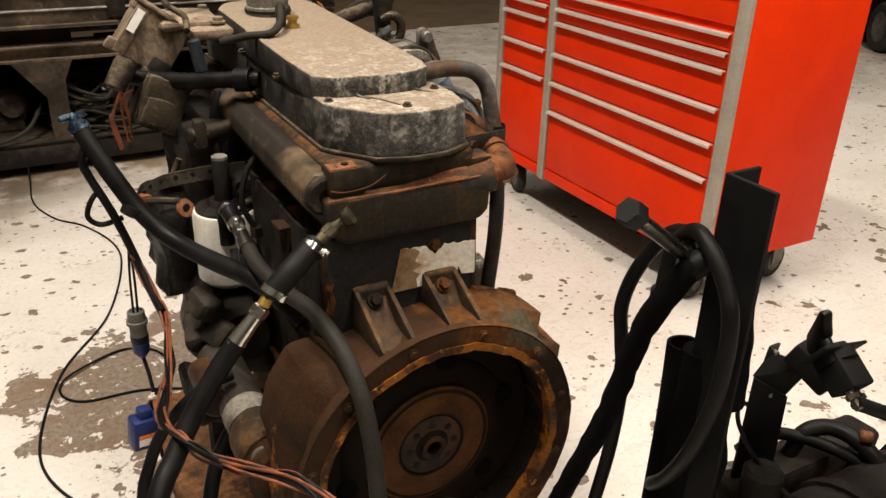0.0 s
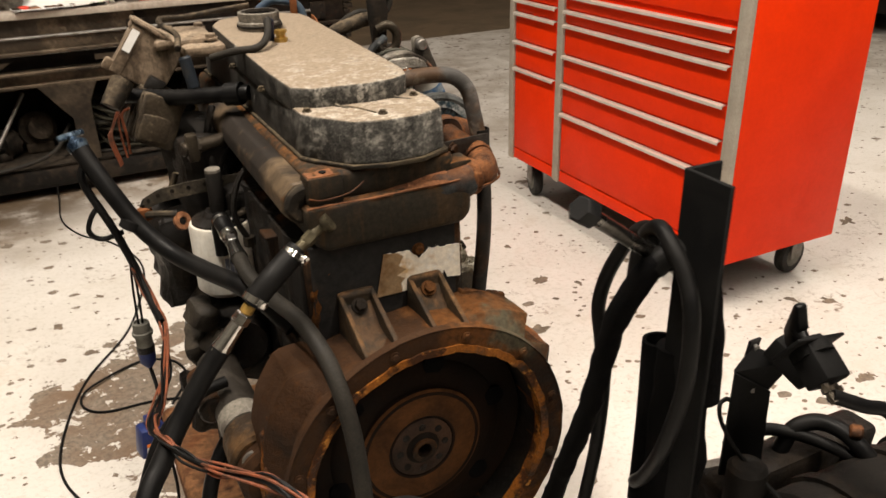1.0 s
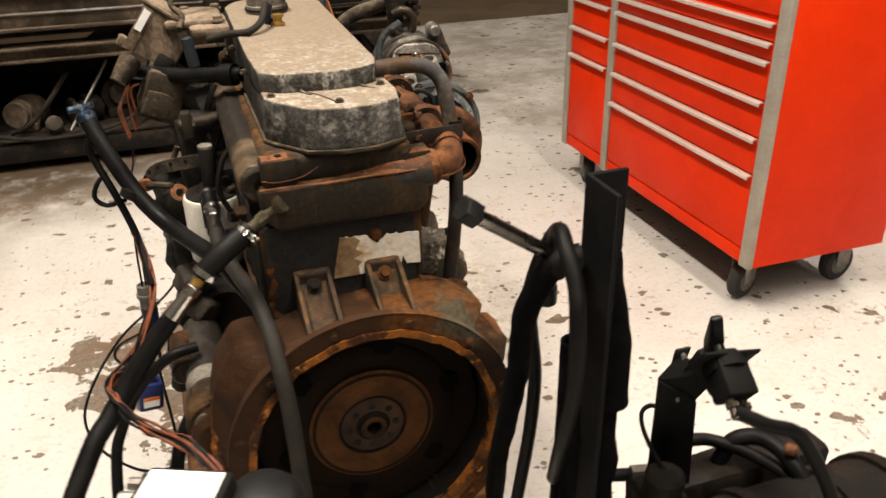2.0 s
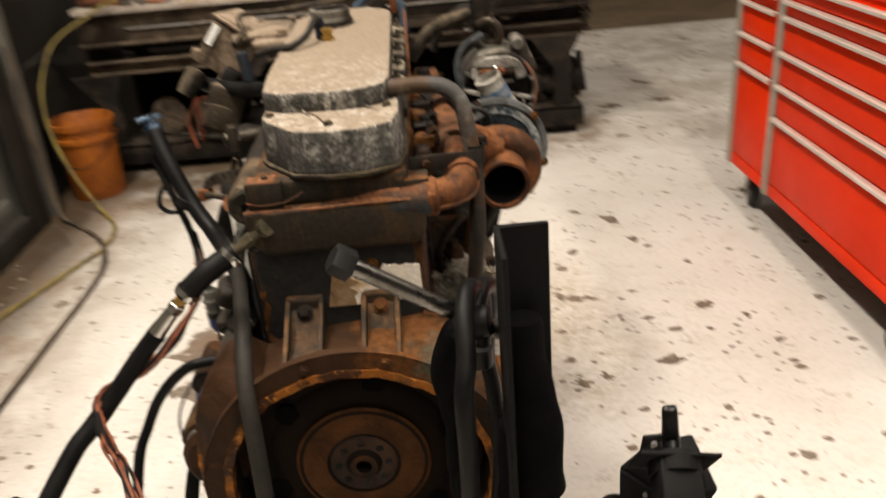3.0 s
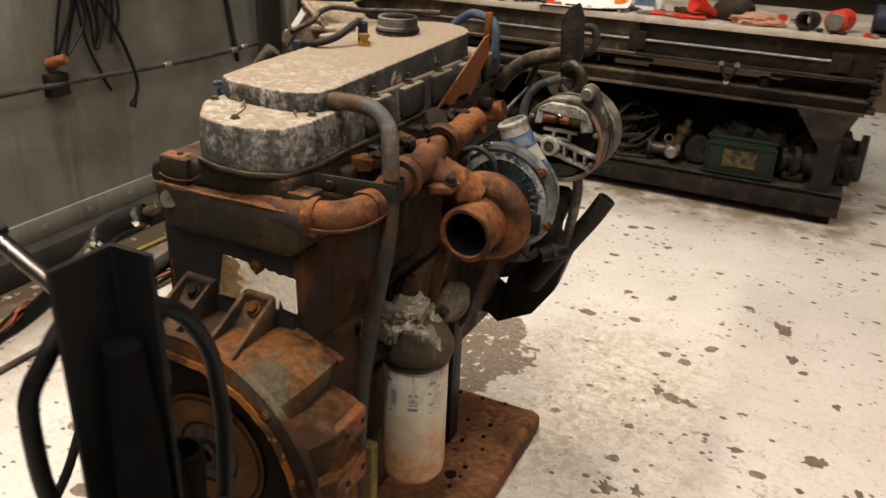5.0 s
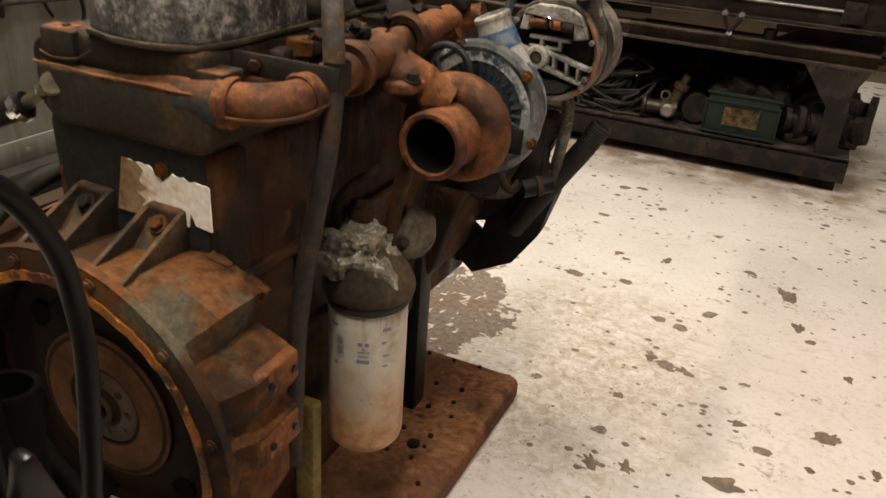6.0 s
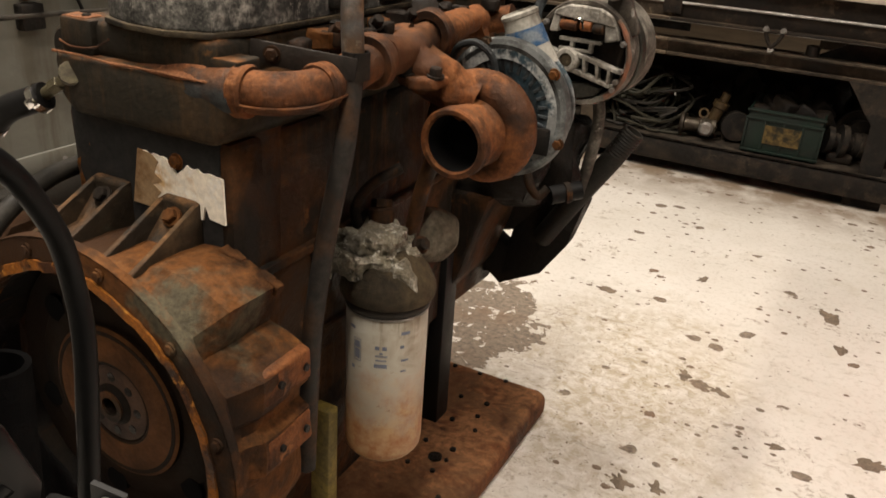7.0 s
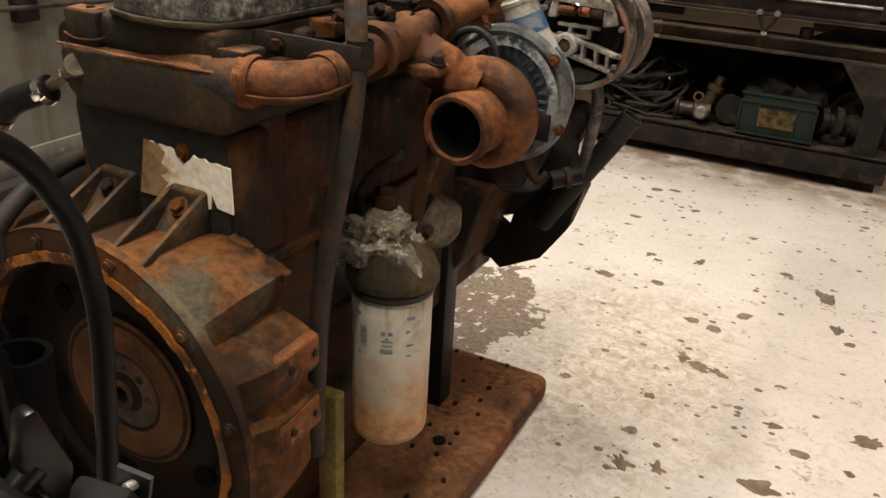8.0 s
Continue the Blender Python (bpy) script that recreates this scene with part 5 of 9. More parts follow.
def valve_cover(t):
    low = [(-0.100, 0.90), (-0.099, 0.222), (-0.088, 0.200), (-0.045, 0.143), (0.004, 0.127), (0.060, 0.127), (0.109, 0.150), (0.120, 0.205), (0.116, 0.90)]
    bm = prism(BM(), [(x * 1.045, y + (0.016 if y > 0.5 else -0.005)) for x, y in low], "z", 0.9035, 0.9105, 0.002)
    g = part("valve_cover", bm, GASKET, t, "grey valve cover flange")
    bm = prism(BM(), low, "z", 0.909, 0.976, 0.0032, 2)
    lumpy(bm, 2, 0.0009, 30)
    for v in bm.verts:  # draft of the casting
        if v.co.z > 0.93:
            v.co.x -= 0.004 * math.copysign(1, v.co.x - 0.008) * (v.co.z - 0.93) / 0.046
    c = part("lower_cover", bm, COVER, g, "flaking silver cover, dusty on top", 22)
    # upper part with a rounded far end
    up = [(-0.101, 0.360), (-0.096, 0.264), (-0.068, 0.242), (0.020, 0.233), (0.064, 0.236), (0.096, 0.256), (0.105, 0.290), (0.104, 0.78)] + [(0.006 + 0.098 * math.cos(a), 0.78 + 0.085 * math.sin(a)) for a in [math.pi * k / 10 for k in range(1, 10)]] + [(-0.099, 0.78)]
    bm = prism(BM(), up, "z", 0.970, 1.008, 0.004, 2)
    for v in bm.verts:
        if v.co.z > 0.99:
            v.co.z += 0.020 * (v.co.y - 0.27) / 0.6
    lumpy(bm, 2, 0.0012, 24)
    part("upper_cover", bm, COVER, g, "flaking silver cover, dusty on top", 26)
    # cast ribs running down the step between the two heights
    for x, y, lean in ((-0.036, 0.246, 0.006), (0.060, 0.245, 0.010)):
        bm = tube(BM(), [(x, y + 0.004, 1.002), (x, y - 0.001, 0.990), (x + lean * 0.3, y - 0.004, 0.980), (x + lean, y - 0.014, 0.976), (x + lean * 2.5, y - 0.030, 0.9745)], (0.0030, 0.0022), 10, 6)
        part("cast_rib", lumpy(bm, 0, 0.002, 80), BLOCK_GREY, g, "chipped cast rib")
    for k in range(5):  # bolt blocks along the right-hand side
        y = 0.355 + 0.122 * k
        bm = box(BM(), (0.085, y, 0.918), (0.128, y + 0.082, 0.974), 0.006)
        lumpy(bm, 1, 0.0015, 30)
        part("bolt_block", bm, BLOCK_GREY, g, "dusty grey bolt block")
        bm = BM()
        hexbolt(bm, (0.112, y + 0.041, 0.975), (0, 0, 1), 0.008, 0.007)
        rod(bm, (0.112, y + 0.041, 0.975), (0.112, y + 0.041, 0.992), 0.0040, seg=8)
        part("stud", bm, GASKET, g)
    for x, y in ((0.013, 0.160), (0.098, 0.235), (-0.083, 0.228), (-0.106, 0.40), (-0.106, 0.60)):
        bm = hexbolt(BM(), (x, y, 0.976), (0, 0, 1), 0.0055, 0.006)
        part("bolt", bm, GASKET, g)
    bm = tube(BM(), [(-0.03, 0.238, 0.9755), (-0.01, 0.210, 0.976), (0.00, 0.185, 0.976), (0.006, 0.168, 0.976)], 0.0018, 6, 5)
    part("casting_line", bm, GASKET, g)
    # open filler neck
    m = pose(-0.018, 0.712, 0)
    bm = lathe(BM(), [(0.033, 1.02), (0.043, 1.018), (0.043, 1.036), (0.040, 1.038), (0.041, 1.054), (0.038, 1.056), (0.034, 1.055), (0.033, 1.024), (0, 1.024)], m, 40)
    f = part("filler_neck", bm, DIRTY_ALU, g, "open grey oil filler neck")
    part("thread_ring", lathe(BM(), [(0.041, 1.0255), (0.0448, 1.027), (0.0448, 1.031), (0.041, 1.0325)], m, 40), BLACK_GREASE, f)
    part("bore", lathe(BM(), [(0.0326, 1.050), (0.0322, 1.0255), (0, 1.0255), (0, 1.0248), (0.0332, 1.0248), (0.0332, 1.050)], m, 32), BLACK_GREASE, f, "dark inside of the neck")
    bm = BM()
    lathe(bm, [(0, 0), (0.013, 0), (0.013, 0.010), (0.009, 0.011), (0.009, 0.018), (0.012, 0.019), (0.012, 0.025), (0, 0.025)], pose(-0.015, 0.576, 1.014), 6)
    part("brass_fitting", bm, BRASS, g)
    bm = rod(BM(), (-0.030, 0.596, 1.012), (-0.030, 0.596, 1.058), 0.0095, seg=12, bevel=0.003)
    part("sensor", bm, NAVY, g, "dark blue plastic sensor")
    bm = tube(BM(), [(-0.030, 0.596, 1.052), (-0.036, 0.580, 1.056), (-0.050, 0.540, 1.036), (-0.078, 0.510, 1.024), (-0.115, 0.530, 1.018), (-0.150, 0.565, 1.004)], 0.0068, 10, 6)
    part("breather_hose", bm, RUBBER_DUSTY, g)


def breather_pipe(t):
    bm = tube(BM(), [(0.098, 0.284, 0.990), (0.150, 0.281, 0.992), (0.190, 0.274, 0.986), (0.214, 0.267, 0.962), (0.222, 0.259, 0.92), (0.230, 0.252, 0.87)], 0.0135, 14, 8)
    p = part("breather_pipe", bm, iron("blue_grey_rust_pipe", (0.100, 0.094, 0.088), (0.105, 0.060, 0.032), (0.24, 0.20, 0.155), 0.49, 0.59, scale=7, oil=0.45, bump=0.4, dist=0.001), t, "rusty grey steel pipe")
    bm = tube(BM(), [(0.230, 0.252, 0.872), (0.229, 0.236, 0.78), (0.220, 0.222, 0.70), (0.206, 0.215, 0.60), (0.196, 0.212, 0.50), (0.188, 0.21, 0.30)], 0.0132, 14, 8)
    part("down_pipe", bm, iron("brown_rust_pipe", (0.024, 0.0205, 0.0175), (0.052, 0.027, 0.0135), (0.10, 0.062, 0.035), 0.47, 0.62, scale=6, oil=0.6, bump=0.4, dist=0.001), p, "dark rusty lower pipe")
    m = pose(0.128, 0.196, 0.888, 0, 6, 22)
    bm = BM()
    box(bm, (-0.004, -0.0022, -0.0135), (0.122, 0.0022, 0.0135), 0.001, m)
    part("strap", bm, worn("strap_steel", (0.030, 0.024, 0.019), (0.016, 0.012, 0.010), 0.5, 0.2, 20, spot=(0.09, 0.04, 0.018), spot_at=0.64), p, "dark flat steel strap")
    bm = lathe(BM(), [(0.0137, -0.016), (0.0165, -0.016), (0.0165, 0.016), (0.0137, 0.016)], aim((0.2315, 0.2545, 0.878), (-0.02, 0.02, 1)), 20)
    part("strap_loop", bm, BLACK_GREASE, p)
    part("bolt", hexbolt(BM(), (0.150, 0.202, 0.886), (0.4, -0.9, 0), 0.0078, 0.008), BLOCK, p)


def exhaust(t):
    bm = tube(BM(), [(0.140, 0.150, 0.852), (0.164, 0.153, 0.852), (0.188, 0.166, 0.851), (0.203, 0.196, 0.852), (0.207, 0.240, 0.856), (0.203, 0.30, 0.862), (0.200, 0.37, 0.868)], 0.0245, 22, 7)
    lumpy(bm, 0, 0.0025, 26)
    e = part("exhaust_manifold", bm, RUST_RED, t, "red-brown rusty exhaust manifold")
    bm = tube(BM(), [(0.201, 0.355, 0.868), (0.196, 0.45, 0.872), (0.192, 0.52, 0.876), (0.186, 0.60, 0.880), (0.176, 0.68, 0.882)], (0.028, 0.024), 18, 8)
    lumpy(bm, 0, 0.010, 16, 5)
    lumpy(bm, 0, 0.004, 45, 2)
    part("log_pipe", bm, RUST_RED, e)
    for p, d, r in (((0.152, 0.151, 0.852), (1, 0.15, 0), 0.0310), ((0.206, 0.222, 0.855), (0.03, 1, 0.08), 0.0285), ((0.201, 0.335, 0.866), (-0.05, 1, 0.1), 0.0365), ((0.194, 0.50, 0.880), (0, 1, 0.1), 0.036)):
        m = aim(p, d)
        bm = lathe(BM(), [(0.023, -0.010), (r - 0.002, -0.010), (r, -0.006), (r - 0.0015, 0.0), (r, 0.006), (r - 0.002, 0.010), (0.023, 0.010)], m, 30)
        lumpy(bm, 0, 0.002, 40)
        part("joint_ring", bm, RUST_RED, e)
    bm = tube(BM(), [(0.158, 0.124, 0.843), (0.186, 0.136, 0.841), (0.214, 0.158, 0.841), (0.228, 0.19, 0.842), (0.233, 0.235, 0.846)], 0.0022, 6, 6)
    part("casting_seam", bm, RUST_RED, e)
    for k in range(5):
        y = 0.33 + 0.115 * k
        bm = tube(BM(), [(0.125, y, 0.850), (0.160, y, 0.866), (0.194, y + 0.006, 0.876)], 0.022, 14, 4)
        box(bm, (0.140, y - 0.032, 0.825), (0.152, y + 0.032, 0.893), 0.005)
        lumpy(bm, 0, 0.006, 30, k)
        part("runner", bm, RUST_RED, e)
        part("clamp_bar", lumpy(box(BM(), (0.146, y - 0.034, 0.884), (0.176, y - 0.014, 0.902), 0.004), 1, 0.004, 40, k), DARK_RUST, e, "dark rusty clamp bar")
        for s in (-1, 1):
            part("bolt", hexbolt(BM(), (0.153, y + s * 0.024, 0.880 if s > 0 else 0.838), (1, 0, 0), 0.0085, 0.012), RUST, e)
    for k in range(9):
        y = 0.245 + 0.045 * k
        bm = lumpy(box(BM(), (0.134, y, 0.880), (0.158 + 0.010 * (k % 2), y + 0.026, 0.896 + 0.006 * (k % 3)), 0.002, None, 1), 2, 0.006, 45, k)
        part("manifold_clamp", bm, (DARK_RUST, HOUSING, DARK_RUST)[k % 3], e, "dark clamp flecked with rust")
        if k % 2:
            part("stud_nut", hexbolt(BM(), (0.164, y + 0.02, 0.900), (0.6, -0.3, 0.7), 0.008, 0.014), DARK_RUST, e)
    # shield plate
    bm = prism(BM(), [(0.600, 0.912), (0.636, 0.916), (0.650, 0.906), (0.676, 0.906), (0.690, 0.916), (0.735, 0.916), (0.750, 0.906), (0.775, 0.918), (0.792, 0.945), (0.838, 0.975), (0.838, 1.018), (0.815, 1.015)], "x", 0.130, 0.1335)
    part("shield_plate", bm, ORANGE_PLATE, e, "orange-brown sheet metal plate")
    bm = lathe(BM(), [(0, -0.0015), (0.020, -0.0015), (0.020, 0.002), (0, 0.002)], aim((0.164, 0.532, 0.914), (0.5, -0.5, 0.6)), 22)
    part("shield_disc", bm, DARK_RUST, e, "dark sheet metal disc")
    bm = tube(BM(), [(0.196, 0.425, 0.866), (0.222, 0.435, 0.846), (0.250, 0.450, 0.824), (0.278, 0.470, 0.806)], (0.030, 0.034), 18, 7)
    lumpy(bm, 1, 0.007, 26)
    lumpy(bm, 0, 0.003, 60, 3)
    part("turbo_mount", bm, RUST_RED, e)
    bm = lumpy(prism(BM(), [(0.205, 0.392), (0.232, 0.380), (0.262, 0.398), (0.268, 0.436), (0.240, 0.452), (0.206, 0.440)], "z", 0.826, 0.842, 0.004, 2), 2, 0.004, 40)
    part("mount_flange", bm, RUST_RED, e, "rusty mounting flange")
    for q in ((0.216, 0.396, 0.843), (0.254, 0.410, 0.843)):
        part("bolt", hexbolt(BM(), q, (0.1, -0.1, 1), 0.009, 0.012), DARK_RUST, e)


def turbocharger(t):
    lip, ax = Vector((0.291, 0.396, 0.759)), Vector((0.03, 1, 0.02)).normalized()
    m = aim(lip, ax)
    bm = lathe(BM(), [(0.0395, 0.09), (0.0395, 0.003), (0.0415, 0.0), (0.0470, 0.0), (0.0495, 0.003), (0.0495, 0.020), (0.0470, 0.024), (0.0472, 0.060), (0.0500, 0.074), (0.0, 0.0895)], m, 40)
    th = part("turbine_housing", bm, RUST_RED, t, "red-brown rusty turbine housing with an open outlet")
    # scroll
    bm, n, k, TURN = BM(), 44, 16, 5.3
    rings = []
    for i in range(n + 1):
        a = 2 * math.pi * i / n
        r = 0.031 - 0.008 * i / n
        big = 0.054 + 0.007 * (1 - i / n)
        c = Vector((big * math.cos(a + TURN), big * math.sin(a + TURN), 0.094))
        out = Vector((math.cos(a + TURN), math.sin(a + TURN), 0))
        rings.append([bm.verts.new(m @ (c + out * r * math.cos(2 * math.pi * j / k) + Vector((0, 0, r * 1.05 * math.sin(2 * math.pi * j / k))))) for j in range(k)])
    for a, b in zip(rings, rings[1:]):
        for j in range(k):
            bm.faces.new((a[j], a[(j + 1) % k], b[(j + 1) % k], b[j]))
    bm.faces.new(rings[0]), bm.faces.new(rings[-1])
    lumpy(bm, 0, 0.002, 30)
    part("scroll", bm, RUST_RED, th)
    part("outlet_bore", lathe(BM(), [(0, 0.060), (0.0392, 0.060), (0.0392, 0.006), (0.0384, 0.006), (0.0378, 0.058), (0, 0.058)], m, 40), worn("soot", (0.0035, 0.0035, 0.004), (0.006, 0.0055, 0.005), 0.9, 0, 20, gloss=0.1), th, "sooty black bore")
    # centre section
    part("bearing_housing", rod(BM(), m @ Vector((0, 0, 0.09)), m @ Vector((0, 0, 0.19)), 0.040, seg=24), RUST, th)
    # compressor
    mc = aim((0.294, 0.556, 0.777), (0.05, 1, 0.02)) @ Matrix.Scale(0.97, 4)
    bm = lathe(BM(), [(0.03, 0.006), (0.072, 0.0), (0.098, 0.002), (0.101, 0.010), (0.101, 0.022), (0.093, 0.027), (0.093, 0.06), (0.060, 0.085), (0, 0.085)], mc, 56)
    ch = part("compressor_housing", bm, BLUE_PAINT, t, "chipped blue compressor housing")
    for i in range(30):
        a = 2 * math.pi * i / 30
        bm = box(BM(), (0.058, -0.0026, -0.0015), (0.090, 0.0026, 0.008), 0.001, mc @ pose(0, 0, 0, 0, 0, math.degrees(a)))
        part("fin", bm, FIN_GREY, ch)
    bm = lathe(BM(), [(0.076, 0.002), (0.077, -0.005), (0.094, -0.006), (0.095, 0.002)], mc, 56)
    part("back_plate", bm, BLUE_PAINT, ch, "chipped blue-grey plate")
    bm = lathe(BM(), [(0.092, -0.006), (0.099, -0.008), (0.106, -0.004), (0.108, 0.010), (0.104, 0.020), (0.100, 0.020), (0.100, 0.0), (0.092, 0.002)], mc, 56)
    part("clamp_band", bm, BAND_ALU, ch, "chipped pale clamp ring")
    for a in (25, 70, 140, 200, 260, 320):
        part("bolt", hexbolt(BM(), mc @ Vector((0.103 * math.cos(radians(a)), 0.103 * math.sin(radians(a)), -0.004)), mc.to_3x3() @ Vector((0, 0, -1)), 0.0068, 0.007), HOUSING, ch)
    foot, mouth = Vector((0.326, 0.606, 0.815)), Vector((0.286, 0.597, 0.914))
    ms, tall = aim(foot, mouth - foot), (mouth - foot).length
    pale = worn("stained_white_stub", (0.33, 0.315, 0.275), (0.15, 0.135, 0.11), 0.6, 0.1, 14, 0.46, 0.62, 0.3, spot=(0.09, 0.07, 0.05), spot_at=0.64)
    bm = lathe(BM(), [(0.0, 0.0), (0.041, 0.0), (0.035, tall * 0.3), (0.0285, tall * 0.62), (0.0265, tall - 0.004), (0.0250, tall), (0.0225, tall), (0.0220, tall - 0.03), (0, tall - 0.03)], ms, 32)
    o = part("outlet", bm, pale, ch, "stained white outlet stub")
    bm = lathe(BM(), [(0.0315, tall * 0.50), (0.0315, tall * 0.503), (0.0285, tall * 0.76), (0.0270, tall * 0.76), (0.0270, tall * 0.50)], ms, 32)
    part("blue_band", bm, worn("worn_blue_band", (0.030, 0.085, 0.18), (0.16, 0.19, 0.22), 0.5, 0.1, 26, 0.50, 0.60, 0.3), o, "worn blue band")
    part("bead", lathe(BM(), [(0.0258, tall - 0.010), (0.0285, tall - 0.008), (0.0285, tall - 0.003), (0.0258, tall - 0.001)], ms, 32), pale, o)
    bm = tube(BM(), [(0.208, 0.552, 0.760), (0.206, 0.545, 0.815), (0.220, 0.535, 0.858), (0.252, 0.530, 0.872), (0.279, 0.532, 0.855), (0.285, 0.540, 0.820)], 0.0055, 8, 6)
    part("oil_line", bm, FIN_GREY, ch, "thin steel oil line")
    bm = box(BM(), (0.345, 0.542, 0.722), (0.375, 0.550, 0.762), 0.002)
    part("data_plate", bm, BLACK_GREASE, ch, "dark blank data plate")


def alternator(t):
    m = aim((0.326, 0.788, 0.832), (0.06, 1, 0.0)) @ Matrix.Diagonal((-1, 1, 1, 1))  # x to the right, y up, z away
    prof = [(0.0, 0.036), (0.070, 0.036), (0.076, 0.032), (0.077, 0.004), (0.079, 0.0), (0.086, 0.0), (0.089, 0.006), (0.089, 0.032), (0.085, 0.036), (0.085, 0.076), (0.089, 0.080), (0.089, 0.122), (0.064, 0.150), (0.0, 0.150)]
    a = part("alternator", lathe(BM(), prof, m, 56), DIRTY_ALU, t, "dirty aluminium alternator")
    bright = iron("cast_frame_alu", (0.13, 0.115, 0.095), (0.30, 0.28, 0.245), (0.42, 0.40, 0.36), 0.42, 0.60, scale=12, oil=0.5, bump=0.4, dist=0.001)
    grimy = iron("grimy_alternator_web", (0.028, 0.026, 0.020), (0.070, 0.068, 0.054), (0.13, 0.12, 0.10), 0.45, 0.62, scale=12, oil=0.5, bump=0.4, dist=0.001)
    part("winding_core", lathe(BM(), [(0.0, 0.016), (0.074, 0.016), (0.076, 0.022), (0.076, 0.030), (0, 0.030)], m, 32), BLACK_GREASE, a, "dark inside of the alternator")
    # brush bracket across the top
    bm = prism(BM(), [(-0.054, 0.058), (0.058, 0.050), (0.050, 0.066), (0.026, 0.077), (-0.028, 0.077), (-0.050, 0.066)], "z", -0.010, 0.010, 0.002, 1, m)
    prism(bm, [(0.040, 0.024), (0.066, 0.030), (0.058, 0.052), (0.038, 0.052)], "z", -0.007, 0.010, 0.002, 1, m)
    prism(bm, [(-0.060, 0.030), (-0.044, 0.030), (-0.040, 0.060), (-0.054, 0.058)], "z", -0.007, 0.010, 0.002, 1, m)
    part("brush_bracket", lumpy(bm, 1, 0.0012, 60), bright, a, "pale cast brush bracket")
    for u0, u1, v, mat in ((-0.040, -0.010, 0.044, RUST_RED), (-0.004, 0.016, 0.046, ORANGE_PLATE), (0.018, 0.038, 0.044, BLOCK)):
        bm = rod(BM(), m @ Vector((u0, v, -0.006)), m @ Vector((u1, v, -0.006)), 0.0085, seg=14, bevel=0.002)
        part("brush_holder", bm, mat, a, "dirty brown brush holder")
    part("spring_clip", tube(BM(), [m @ Vector(p) for p in ((-0.012, 0.054, -0.016), (-0.004, 0.058, -0.020), (0.004, 0.052, -0.019), (0.004, 0.042, -0.016))], 0.0022, 6, 4), CHROME, a, "bright spring clip")
    # inner frame below it
    bm = box(BM(), (-0.040, 0.018, -0.006), (0.034, 0.024, 0.006), 0.001, m)
    box(bm, (-0.040, 0.002, -0.006), (0.020, 0.007, 0.006), 0.001, m)
    box(bm, (-0.020, 0.004, -0.006), (-0.014, 0.020, 0.006), 0.001, m)
    box(bm, (0.014, 0.004, -0.006), (0.020, 0.020, 0.006), 0.001, m)
    part("inner_frame", bm, bright, a)
    # bearing boss and the pair of arms that runs out from it
    mb = m @ pose(-0.020, -0.012, 0)
    part("bearing_boss", lathe(BM(), [(0.0115, -0.016), (0.018, -0.016), (0.0205, -0.011), (0.0205, 0.014), (0.0115, 0.014)], mb, 28), bright, a, "pale bearing boss")
    part("bearing_cap", lathe(BM(), [(0, -0.0135), (0.0105, -0.0135), (0.0118, -0.011), (0.0118, 0.012), (0, 0.012)], mb, 22), GASKET, a, "dull brown bearing cap")

    def arm(p, q, w):
        d = (Vector(q) - Vector(p)).normalized()
        n = Vector((-d.y, d.x)) * w
        p, q = Vector(p), Vector(q)
        return prism(BM(), [tuple(p + n), tuple(q + n * 0.8), tuple(q - n * 0.8), tuple(p - n)], "z", -0.010, 0.008, 0.0015, 1, m)
    for p, q, w in (((-0.010, 0.000), (0.072, -0.020), 0.0042), ((-0.012, -0.028), (0.062, -0.046), 0.0040), ((0.010, -0.006), (0.012, -0.032), 0.003), ((0.034, -0.012), (0.036, -0.038), 0.003),
                    ((0.056, -0.018), (0.056, -0.042), 0.003), ((-0.036, -0.006), (-0.076, 0.006), 0.0045), ((-0.028, -0.028), (-0.052, -0.052), 0.0045)):
        part("arm", arm(p, q, w), bright, a, "pale cast arm")
    part("lower_web", lumpy(prism(BM(), [(-0.050, -0.054), (0.012, -0.048), (0.046, -0.052), (0.034, -0.068), (0.0, -0.076), (-0.034, -0.068)], "z", -0.002, 0.012, 0.002, 1, m), 1, 0.002, 40), grimy, a, "grimy lower web")
    for u, v in ((0.076, -0.018), (0.070, -0.036), (0.066, -0.050), (0.074, 0.026), (-0.066, 0.044), (-0.060, -0.052)):
        part("screw", hexbolt(BM(), m @ Vector((u, v, -0.002)), m.to_3x3() @ Vector((0, 0, -1)), 0.0048, 0.012, False), STEEL, a)
    arc = [m @ Vector((0.0845 * math.cos(b), 0.0845 * math.sin(b), -0.0008)) for b in [radians(-52 + 9 * k) for k in range(12)]]
    part("paint_band", lumpy(tube(BM(), arc, 0.0042, 8, 3), 0, 0.002, 50), worn("faded_orange_paint", (0.22, 0.085, 0.045), (0.13, 0.085, 0.06), 0.7, 0, 30, 0.42, 0.6, 0.35), a, "faded orange paint on the rim")
    # mounting ear with its roller
    bm = prism(BM(), [(0.030, 0.078), (0.080, 0.034), (0.090, 0.044), (0.062, 0.112), (0.046, 0.122), (0.030, 0.116)], "z", 0.008, 0.026, 0.004, 2, m)
    part("mounting_ear", bm, DIRTY_ALU, a, "grey cast mounting ear")
    part("ear_roller", rod(BM(), m @ Vector((0.046, 0.104, -0.012)), m @ Vector((0.046, 0.104, 0.034)), 0.013, seg=18, bevel=0.003), STEEL, a, "pale steel spacer")
    part("rim_band", lathe(BM(), [(0.0875, 0.046), (0.0900, 0.048), (0.0900, 0.068), (0.0875, 0.070)], m, 48), grimy, a, "dirty band")
    bm = tube(BM(), [(0.244, 0.79, 0.84), (0.238, 0.795, 0.89), (0.256, 0.81, 0.930), (0.300, 0.83, 0.950)], 0.0085, 10, 6)
